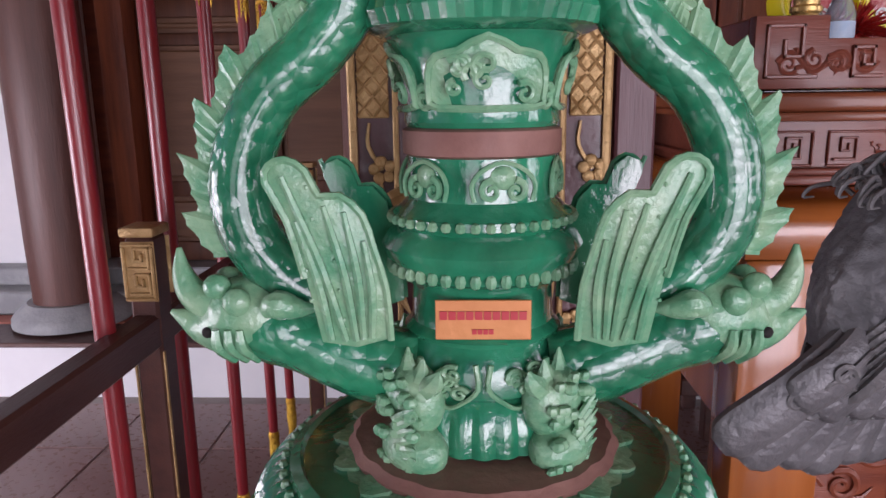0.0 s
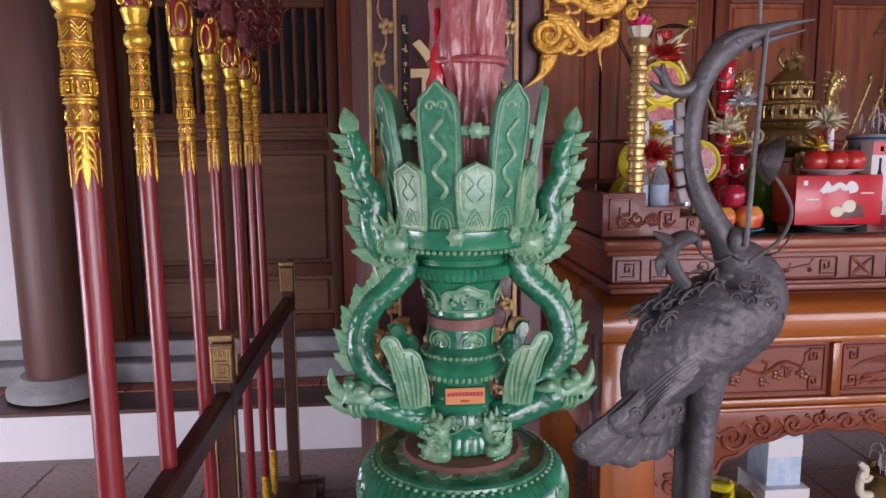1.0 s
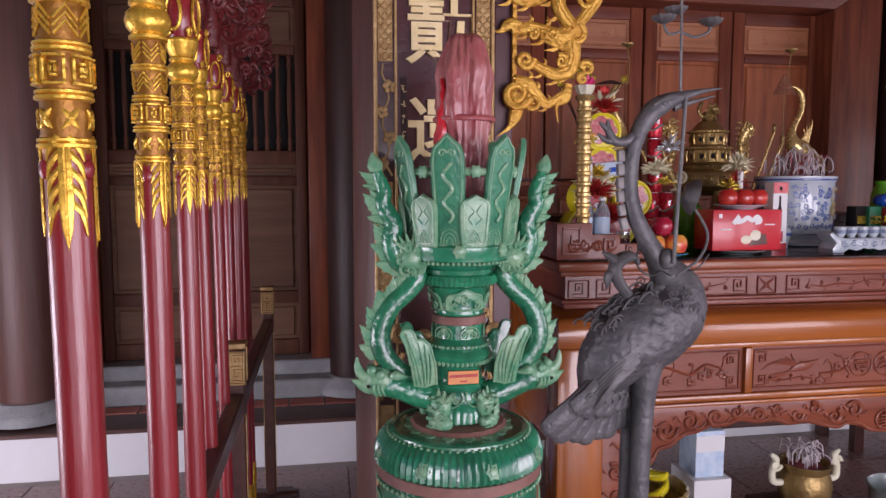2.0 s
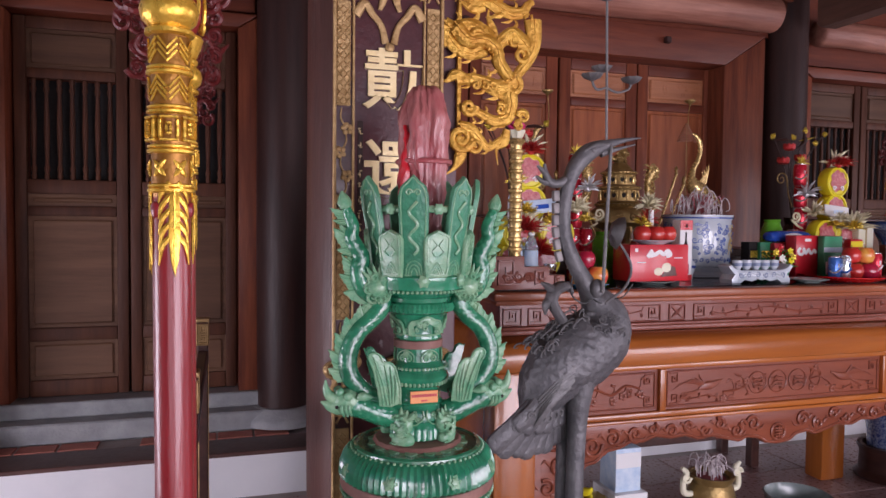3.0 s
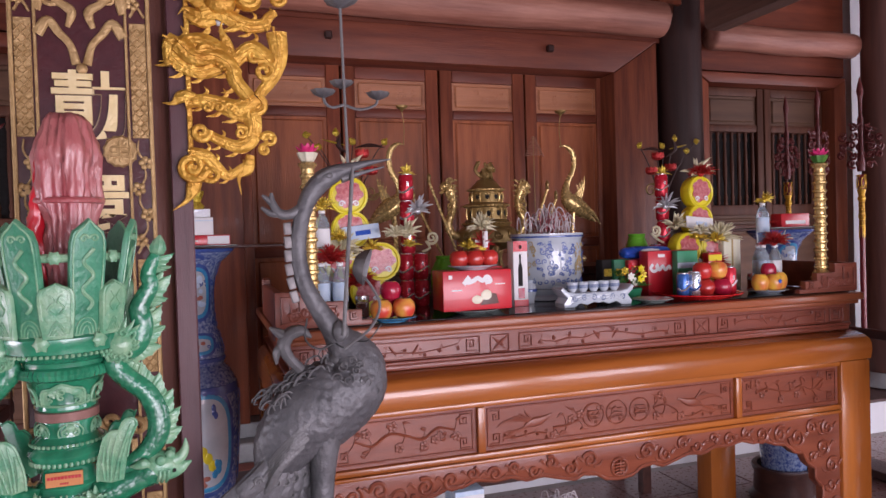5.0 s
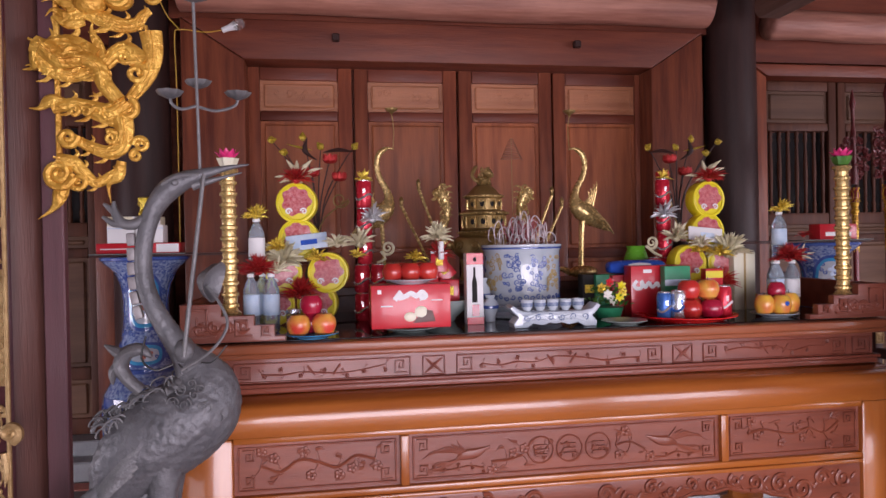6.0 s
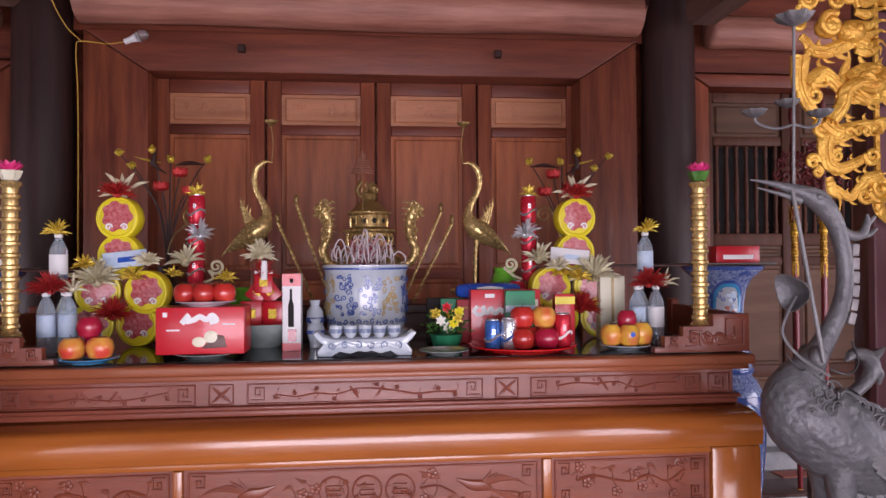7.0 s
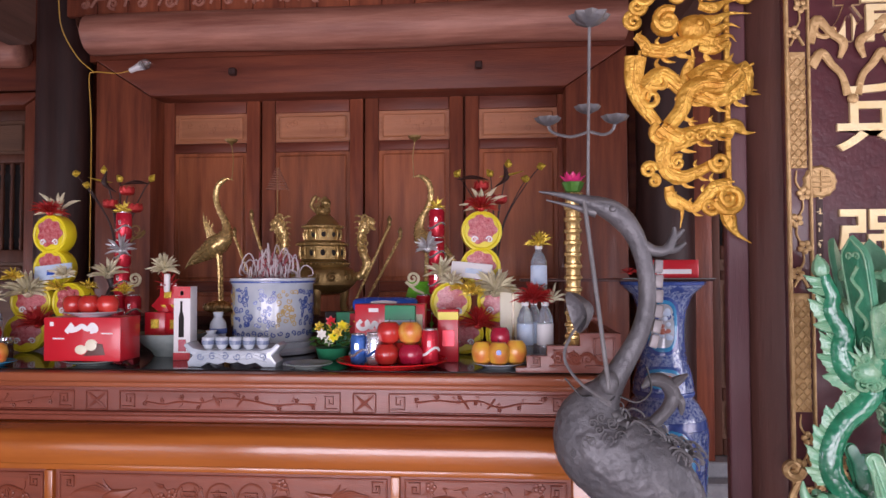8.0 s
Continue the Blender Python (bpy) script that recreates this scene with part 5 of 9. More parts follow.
# ---- grey bronze cranes ----
def crane():
    t = thing("crane_statue", (1.03, 1.24, 0), "tall dark grey bronze crane statue holding a candle branch", "statue", "bronze cranes")
    X = lambda x: x - 1.03
    rng = random.Random(17)
    neck = [(1.270, 1.797, 0.002), (1.215, 1.788, 0.007), (1.160, 1.774, 0.014), (1.112, 1.757, 0.024), (1.075, 1.735, 0.028), (1.042, 1.695, 0.0245), (1.022, 1.645, 0.0215), (1.010, 1.585, 0.021), (1.010, 1.515, 0.0215), (1.027, 1.448, 0.023), (1.060, 1.385, 0.026), (1.095, 1.330, 0.033), (1.125, 1.285, 0.050)]
    trunk = [(1.112, 1.305, 0.040), (1.137, 1.270, 0.062), (1.150, 1.228, 0.084), (1.135, 1.178, 0.102), (1.080, 1.135, 0.110), (1.015, 1.092, 0.106), (0.965, 1.045, 0.090), (0.932, 0.998, 0.068), (0.905, 0.955, 0.036)]

    def ringed(a, i):
        """Overlapping scales down the neck."""
        return 1 + 0.045 * (((i * 0.5 + 0.35 * math.cos(a * 6)) % 1) - 0.5) * (1 if i > 30 else 0.25)

    def feathered(a, i):
        """Scalloped rows of feathers, and the raised edge of the folded wing on each flank."""
        row = i / 5.0
        u = row + 0.45 * math.cos(a * 9 + math.pi * int(row))
        h = 0.055 * ((u % 1) - 0.5) * min(1, i / 20)
        wing = math.sin(a) < 0.42 and abs(math.cos(a)) > 0.30 and i > 22 + 9 * math.sin(a)
        return 1 + h + (0.05 if wing else 0.0)

    bits = [tube([(X(a), 0, z, r) for a, z, r in neck], 30, 10, wob=ringed), tube([(X(a), 0, z, r) for a, z, r in trunk], 84, 11, (1, 0.86, 1), wob=feathered)]
    bits.append(tube([(X(1.252), 0, 1.776, 0.002), (X(1.19), 0, 1.760, 0.006), (X(1.13), 0, 1.742, 0.012)], 8, 5))
    # forked crest behind the head
    bits.append(tube([(X(1.030), 0, 1.668, 0.017), (X(0.990), 0, 1.648, 0.014), (X(0.960), 0, 1.652, 0.013), (X(0.944), 0, 1.680, 0.010), (X(0.942), 0, 1.706, 0.004)], 10, 6))
    bits.append(tube([(X(0.962), 0, 1.650, 0.011), (X(0.938), 0, 1.652, 0.009), (X(0.915), 0, 1.668, 0.004)], 8, 5))
    bits.append(tube([(X(0.950), 0, 1.670, 0.009), (X(0.930), 0, 1.690, 0.007), (X(0.918), 0, 1.700, 0.003)], 8, 5))
    for yy in (-1, 1):
        bits.append(ball(X(1.092), yy * 0.024, 1.750, 0.011, 0.007, 0.009))
        bits.append(tube([(X(1.15), yy * 0.014, 1.771, 0.004), (X(1.10), yy * 0.025, 1.766, 0.006), (X(1.06), yy * 0.024, 1.745, 0.004)], 6, 4))
    # swirls on breast and shoulder
    for yy in (-1, 1):
        for q in range(10):
            u = rng.uniform(0.0, 1.0)
            x, z = 1.205 - 0.15 * u + rng.uniform(-0.02, 0.01), 1.215 + 0.045 * u + rng.uniform(-0.05, 0.02)
            d = math.hypot(x - 1.135, z - 1.20) / 0.102
            bits.append(spiral(X(x), yy * 0.0875 * math.sqrt(max(0.02, 1 - d * d)), z, rng.uniform(0.010, 0.018), 1.5, 0.0020, rng.uniform(0, 6), rng.choice((-1, 1)), depth=1.3))
        # long pinions lying along the flank
        for q in range(6):
            bits.append(tube([(X(1.055 - 0.012 * q), yy * 0.090, 1.135 - 0.017 * q, 0.006), (X(0.985 - 0.010 * q), yy * 0.088, 1.085 - 0.017 * q, 0.009), (X(0.925 - 0.004 * q), yy * 0.066, 1.025 - 0.016 * q, 0.008), (X(0.895 - 0.002 * q), yy * 0.046, 0.985 - 0.014 * q, 0.002)], 6, 4, (1, 0.6, 1)))
    # tail fan of broad round-tipped feathers in two layers
    for layer, (n, k0, rad, off) in enumerate(((9, 1.06, 0.031, 0.0), (7, 0.66, 0.026, -0.020))):
        for q in range(n):
            f = q / (n - 1)
            ang = radians(219 + 70 * f)
            L = (0.232 - 0.085 * f + 0.008 * (q % 2)) * k0
            yy = 0.010 * (q - n / 2) + off
            x0, z0 = 0.950 + 0.045 * f, 1.022 - 0.002 * f
            x1, z1 = x0 + L * math.cos(ang), z0 + L * math.sin(ang)
            bits.append(tube([(X(x0), yy * 0.4, z0, 0.028), (X((x0 + x1) / 2), yy, (z0 + z1) / 2, rad), (X(x1 * 0.90 + x0 * 0.10), yy, z1 * 0.90 + z0 * 0.10, rad), (X(x1), yy, z1, rad * 0.45)], 10, 5, (1, 0.5, 1)))
            bits.append(tube([(X(x0), yy * 0.4 - 0.016, z0, 0.004), (X((x0 + x1) / 2), yy - 0.015, (z0 + z1) / 2, 0.004), (X(x1), yy - 0.006, z1, 0.002)], 6, 3))
            bits.append(spiral(X(x0 * 0.4 + x1 * 0.6), yy - 0.016, z0 * 0.4 + z1 * 0.6, 0.013, 1.3, 0.0042, q, 1))
    # shaggy curls from the neck's foot down the back
    for q in range(90):
        u = rng.uniform(0, 1)
        y = rng.uniform(-0.060, 0.060)
        x, z = 1.085 - 0.17 * u, 1.250 - 0.092 * u - 0.62 * abs(y) + 0.02
        dx, dz = rng.uniform(-0.045, 0.015), rng.uniform(-0.016, 0.022)
        bits.append(tube([(X(x), y, z - 0.012, 0.0030), (X(x + dx * 0.4), y * 1.1, z + abs(dz) * 0.6, 0.0029), (X(x + dx), y * 1.25, z + dz * 0.2 - 0.004, 0.0026), (X(x + dx * 1.2), y * 1.3, z - 0.016, 0.0020), (X(x + dx * 0.9), y * 1.3, z - 0.016, 0.001)], 6, 4))
    for q in range(9):
        bits.append(ball(X(1.10 - 0.018 * q), 0.010 * math.sin(q * 2.1), 1.252 - 0.012 * q, 0.028, 0.040, 0.018))
    # curled leaf behind the neck
    bits.append(tube([(X(1.000), -0.02, 1.235, 0.015), (X(0.972), -0.03, 1.268, 0.015), (X(0.958), -0.03, 1.300, 0.018), (X(0.972), -0.03, 1.330, 0.018), (X(1.005), -0.03, 1.338, 0.015), (X(1.030), -0.028, 1.318, 0.004)], 10, 5, (1, 1.5, 1)))
    bits.append(tube([(X(0.968), -0.03, 1.322, 0.016), (X(0.945), -0.032, 1.338, 0.012), (X(0.922), -0.03, 1.352, 0.003)], 8, 5, (1, 1.4, 1)))
    bits.append(tube([(X(0.960), -0.03, 1.305, 0.014), (X(0.940), -0.03, 1.285, 0.012), (X(0.938), -0.03, 1.255, 0.003)], 8, 5, (1, 1.4, 1)))
    bits.append(ball(X(1.108), -0.034, 1.330, 0.024, 0.020, 0.030))
    bits.append(ball(X(1.098), 0.034, 1.330, 0.022, 0.020, 0.028))
    # legs down to a low plinth
    for yy in (-0.035, 0.035):
        bits.append(tube([(X(1.062), yy, 1.07, 0.046), (X(1.052), yy, 0.99, 0.036), (X(1.046), yy, 0.88, 0.029), (X(1.040), yy, 0.62, 0.027), (X(1.034), yy, 0.30, 0.026), (X(1.034), yy, 0.07, 0.032)], 14, 5))
    bits.append(lathe([(0.20, 0.0), (0.20, 0.03), (0.17, 0.06), (0.10, 0.09), (0.04, 0.10)], 28))
    bm = merge(*bits)
    part("crane_body", bm, M_BRONZE, t, angle=50)
    # Plates behind the neck, their bright reflection given as a paler bronze.
    for q in range(6):
        part("neck_plate", move(bx(-0.010, 0.010, -0.010, 0.010, -0.0165, 0.0165, 0.004, 2), pose(X(0.981 + 0.0014 * max(0, q - 2) ** 2), 0, 1.610 - 0.0365 * q, 0, -4 - 4 * max(0, q - 2))), M_BRONZEGLINT, t, "bronze plate down the back of the neck, reflection painted in pale")
    part("cord", merge(tube([(X(1.118 + 0.034 * math.cos(q * 0.5236)), 0.046 * math.sin(q * 0.5236), 1.300 + 0.014 * math.cos(q * 1.0472), 0.0028) for q in range(13)], 5, 2),
         tube([(X(1.085), -0.046, 1.300, 0.0028), (X(1.045), -0.060, 1.290, 0.0028), (X(1.012), -0.052, 1.318, 0.0028), (X(1.020), -0.040, 1.372, 0.0028)], 5, 5),
         tube([(X(1.150), -0.040, 1.300, 0.0022), (X(1.180), -0.060, 1.305, 0.0022), (X(1.215), -0.06, 1.345, 0.0022)], 5, 5)), M_BLACK, t, "thin black cord tied round the neck")
    br = [rod((X(1.150), 0, 1.765), (X(1.142), 0, 2.215), 0.004), rod((X(1.160), -0.01, 1.772), (X(1.112), -0.06, 1.32), 0.0055)]
    br.append(tube([(X(1.144), 0, 1.945, 0.004), (X(1.19), 0.01, 1.935, 0.004), (X(1.235), 0.02, 1.95, 0.004), (X(1.245), 0.02, 1.972, 0.004)], 6, 4))
    br.append(tube([(X(1.144), 0, 1.945, 0.004), (X(1.11), -0.01, 1.935, 0.004), (X(1.09), -0.02, 1.945, 0.004), (X(1.085), -0.02, 1.965, 0.004)], 6, 4))
    cand = part("candle_branch", merge(*br), M_BRONZE, t, "thin grey rod with small candle dishes")
    dish = [(0.004, -0.012), (0.014, -0.008), (0.030, 0.0), (0.038, 0.012), (0.036, 0.012), (0.020, 0.004), (0.004, 0.002)]
    wave = lambda a, r, z: r * (1 + 0.10 * math.cos(a * 8) * (r / 0.04))
    for x, y, z, k in ((1.245, 0.02, 1.975, 0.85), (1.085, -0.02, 1.968, 0.85), (1.145, 0.03, 2.005, 0.85), (1.142, 0, 2.222, 1.25)):
        part("dish", move(lathe([(r * k, h * k) for r, h in dish], 32, wave), pose(X(x), y, z)), M_BRONZE, cand)
    part("lotus_leaf", move(merge(lathe([(0.003, -0.014), (0.024, -0.012), (0.042, 0.004), (0.050, 0.022), (0.047, 0.022), (0.036, 0.006), (0.004, -0.008)], 26, lambda a, r, z: r * (1 + 0.12 * math.sin(a * 3)))), pose(X(1.165), -0.03, 1.505, 20, 105)), M_BRONZE, cand, "curled grey lotus leaf")
    part("leaf_stalk", tube([(X(1.165), -0.03, 1.49, 0.004), (X(1.20), -0.04, 1.44, 0.004), (X(1.215), -0.05, 1.39, 0.004), (X(1.18), -0.07, 1.335, 0.004), (X(1.11), -0.08, 1.29, 0.004)], 6, 5), M_BRONZE, cand)
    return t


crane_a = crane()
crane_b = copy_thing(crane_a, pose(mirrored(1.03), 1.24, 0) @ Matrix.Diagonal((-1, 1, 1, 1)))

# ---- staff racks ----
def staff_head(kind):
    """The wide pierced emblem on top of a staff, different from staff to staff."""
    b = []
    rng = random.Random(40 + kind)
    for ix in range(5):
        for iz in range(5):
            x, z = -0.100 + 0.050 * ix + rng.uniform(-0.006, 0.006), 0.40 + 0.052 * iz + rng.uniform(-0.006, 0.006)
            if abs(x) > 0.07 and iz in (0, 4) and kind != 1:
                continue
            b.append(spiral(x, rng.uniform(-0.010, 0.010), z, rng.uniform(0.020, 0.027), 1.3, 0.0075, rng.uniform(0, 6), rng.choice((-1, 1)), depth=1.5))
            b.append(flame([(x, z), (x + rng.uniform(-0.03, 0.03), z + 0.02), (x + rng.uniform(-0.05, 0.05), z + rng.uniform(-0.03, 0.045))], rng.uniform(-0.008, 0.008), 0.011, 0.9))
    b.append(lathe([(0.020, 0.36), (0.024, 0.40), (0.015, 0.46), (0.014, 0.60), (0.017, 0.66), (0.010, 0.68), (0.012, 0.78), (0.020, 0.82), (0.012, 0.86), (0.002, 0.90)], 12))
    return merge(*b)


def round_pole(bm, r, m):
    """Bends flat work round a pole of radius r, then moves it by m."""
    for v in bm.verts:
        rr, th = r - v.co.y, v.co.x / r
        v.co.x, v.co.y = rr * math.sin(th), -rr * math.cos(th)
    return move(bm, m)


def staff(kind, seed):
    t = thing("ceremonial_staff", (0, 0, 0), "dark red lacquered ceremonial staff with a carved gilt head", "ceremonial staff", "racked ceremonial staffs")
    part("pole", lathe([(0.014, 0.14), (0.0195, 0.30), (0.0225, 0.9), (0.0215, 1.30), (0.0212, 1.57)], 28), M_LACQ, t)
    part("ferrule", lathe([(0.010, 0.06), (0.018, 0.075), (0.016, 0.10), (0.021, 0.12), (0.018, 0.14), (0.023, 0.19), (0.021, 0.235), (0.023, 0.25), (0.020, 0.262)], 16), M_GOLDSTAFF, t, "turned gilt foot")
    # long pointed leaves with veins, red lacquer showing between them
    for k in range(3):
        o = [(0, 0), (0.0042, 0.018), (0.0062, 0.040), (0.0048, 0.086), (-0.0048, 0.086), (-0.0062, 0.040), (-0.0042, 0.018)]
        bits = [prism(o, -0.0035, 0.002, 0.0015), rod((0, -0.0042, 0.006), (0, -0.0042, 0.084), 0.0012, 5)]
        for q in range(5):
            for g in (-1, 1):
                z = 0.018 + 0.013 * q
                bits.append(flame([(g * 0.004, z + 0.022), (g * 0.0125, z + 0.012), (g * 0.0165, z - 0.006 + 0.002 * q)], -0.0015, 0.0040, 0.6))
        part("gilt_leaf", round_pole(merge(*bits), 0.0212, Matrix.Rotation(2.094 * k + 0.25 * seed + 0.2, 4, "Z") @ Matrix.Translation((0, 0, 1.474))), M_GILTBRIGHT, t, "pointed gilt leaf over the red pole")
        part("red_eye", round_pole(ball(0.0222, -0.001, 0.066, 0.007, 0.0035, 0.008, 10, 6), 0.0212, Matrix.Rotation(2.094 * k + 0.25 * seed + 0.2, 4, "Z") @ Matrix.Translation((0, 0, 1.474))), M_LACQ, t, "red lacquer knob between the leaves")
    # four chased bands between double rings
    z = 1.556
    pr = [(0.0212, z - 0.004)]
    for k in range(4):
        pr += [(0.0218, z), (0.0215, z + 0.038)]
        part("ring", lathe([(0.0215, z), (0.0258, z + 0.0015), (0.0258, z + 0.004), (0.0225, z + 0.005), (0.0252, z + 0.0062), (0.0252, z + 0.0082), (0.0215, z + 0.0095)], 28, None, False), M_GILTBRIGHT, t, "double gilt ring")
        work = []
        for q in range(6):
            c = -0.0565 + 0.0226 * q
            if k == 1:
                for d in (0.0, 0.006):
                    work += framed(c - 0.009 + d, c + 0.009 - d, z + 0.012 + d, z + 0.036 - d, 0.0, 0.0022)
            elif k == 0:
                for a in range(4):
                    an = a * 1.5708 + 0.785
                    work.append(flame([(c, z + 0.024), (c + 0.005 * math.cos(an), z + 0.024 + 0.006 * math.sin(an)), (c + 0.010 * math.cos(an), z + 0.024 + 0.011 * math.sin(an))], -0.001, 0.0038, 0.7))
                work.append(ball(c, -0.001, z + 0.024, 0.003, 0.003, 0.003, 8, 5))
            else:
                g = 1 if k == 2 else -1
                for d in range(3):
                    zz = z + (0.013 if g > 0 else 0.035) + g * 0.006 * d
                    work.append(tube([(c - 0.010, -0.001, zz, 0.0015), (c, -0.0015, zz + g * 0.011, 0.0017), (c + 0.010, -0.001, zz, 0.0015)], 5, 1))
        tagged(part("chased_band", round_pole(merge(*work), 0.0218, Matrix.Rotation(0.5 * k + seed, 4, "Z")), M_GILTBRIGHT, t, "bright chased band"), kind="stuff")
        z += 0.038
    # The ground's dark gold paints the shade between the raised strips.
    part("gilt_shaft", lathe(pr, 24), M_GILTSHADE, t, "gold ground of the chased bands, darkened with recess shade")
    part("bulb", lathe([(0.0215, z), (0.027, z + 0.002), (0.027, z + 0.006), (0.0225, z + 0.009), (0.030, z + 0.016), (0.0325, z + 0.025), (0.030, z + 0.034), (0.0225, z + 0.041), (0.026, z + 0.044), (0.026, z + 0.048), (0.022, z + 0.051)], 28), M_GILTBRIGHT, t, "smooth gilt bulb")
    part("fluted_cup", lathe([(0.022, z + 0.0512), (0.027, z + 0.060), (0.033, z + 0.078), (0.031, z + 0.082), (0.024, z + 0.084)], 48, lambda a, r, h: r * (1 + 0.05 * abs(math.cos(a * 8)))), M_GILTBRIGHT, t, "fluted gilt cup")
    nk = lathe([(0.022, z + 0.0842), (0.030, z + 0.10), (0.033, z + 0.125), (0.028, z + 0.155), (0.022, z + 0.175)], 20)
    neck = part("neck", nk, M_LACQ, t, "red lacquered neck under the head")
    for q in range(4):
        part("gilt_scroll", move(merge(tube([(0.016 * math.cos(a * 0.5236), -0.033, z + 0.125 + 0.030 * math.sin(a * 0.5236), 0.0035) for a in range(13)], 6, 2), spiral(0.018, -0.027, z + 0.165, 0.010, 1.3, 0.0035, 0, 1), spiral(-0.018, -0.027, z + 0.095, 0.010, 1.3, 0.0035, 3, 1)), Matrix.Rotation(1.5708 * q, 4, "Z")), M_GILTBRIGHT, neck, "gilt oval border")
    hd = part("head", staff_head(kind), M_LACQDK, t, "pierced dark red carved emblem")
    hd.location, hd.scale = (0, 0, z - 0.20), (1.45, 1.3, 1.1)
    return t


protos = [staff(k, k) for k in range(3)]
STAFFS = ((-0.013, 0.06), (-0.031, 0.40), (-0.060, 0.785), (-0.080, 1.13), (-0.095, 1.48), (-0.106, 1.75), (-0.124, 2.08), (-0.140, 2.43), (-0.150, 2.68))
for i, (x, y) in enumerate(STAFFS):
    for side in (1, -1):
        if side < 0:
            x, y = mirrored(x) + 0.02, y + 0.62
            if i < 2:
                continue
        m = pose(x, y, 0.0, 0.25 * math.sin(i * 2.1), -0.3 + 0.25 * math.sin(i * 1.3), 25 * math.sin(i * 1.9)) @ Matrix.Diagonal((0.86, 0.86, 1, 1))
        p = protos[i % 3]
        if i < 3 and side == 1:
            p.matrix_world = m
        else:
            copy_thing(p, m)


def rack(x, ys):
    t = thing("staff_rack", (x, 0, 0), "dark wooden staff rack with gilt key-fret posts", "rack", "staff racks")
    y0, y1 = ys[0] - 0.68, ys[-1] + 0.06
    part("rail", bx(-0.022, 0.022, y0, y1, 0.850, 0.910, 0.006), M_RAIL, t)
    part("foot_rail", bx(-0.10, 0.10, y0, y1, 0.008, 0.0595, 0.006), M_RAIL, t)
    for y in ys:
        p = part("post", bx(-0.024, 0.024, y - 0.028, y + 0.028, 0.0, 1.0445, 0.005), M_RAIL, t)
        part("fret_plate", merge(bx(-0.028, 0.028, y - 0.0315, y - 0.0285, 0.935, 1.038, 0.001), *framed(-0.027, 0.027, 0.937, 1.036, y - 0.0315, 0.006), *[q for z in (0.949, 0.993) for q in fret_key(-0.016, z, 0.034, y - 0.0315, 0.005)]), M_GOLDOLD, p, "gilt key-fret plate")
        part("fret_plate", bx(-0.028, 0.028, y + 0.0285, y + 0.0315, 0.935, 1.038, 0.001), M_GOLDOLD, p, "gilt plate")
        part("cap", bx(-0.030, 0.030, y - 0.034, y + 0.034, 1.0447, 1.062, 0.005, 2), M_GOLDOLD, p)
        part("gilt_edge", merge(bx(0.0242, 0.0272, y - 0.029, y - 0.023, 0.1, 0.845), bx(-0.0272, -0.0242, y - 0.029, y - 0.023, 0.1, 0.845)), M_GOLDOLD, p)
        part("foot", bx(-0.13, 0.13, y - 0.04, y + 0.04, 0.0, 0.062, 0.012, 2), M_RAIL, p)
    return t


rack(-0.078, (0.33, 1.59, 2.79))
rack(mirrored(-0.13), (1.30, 2.24, 3.12))

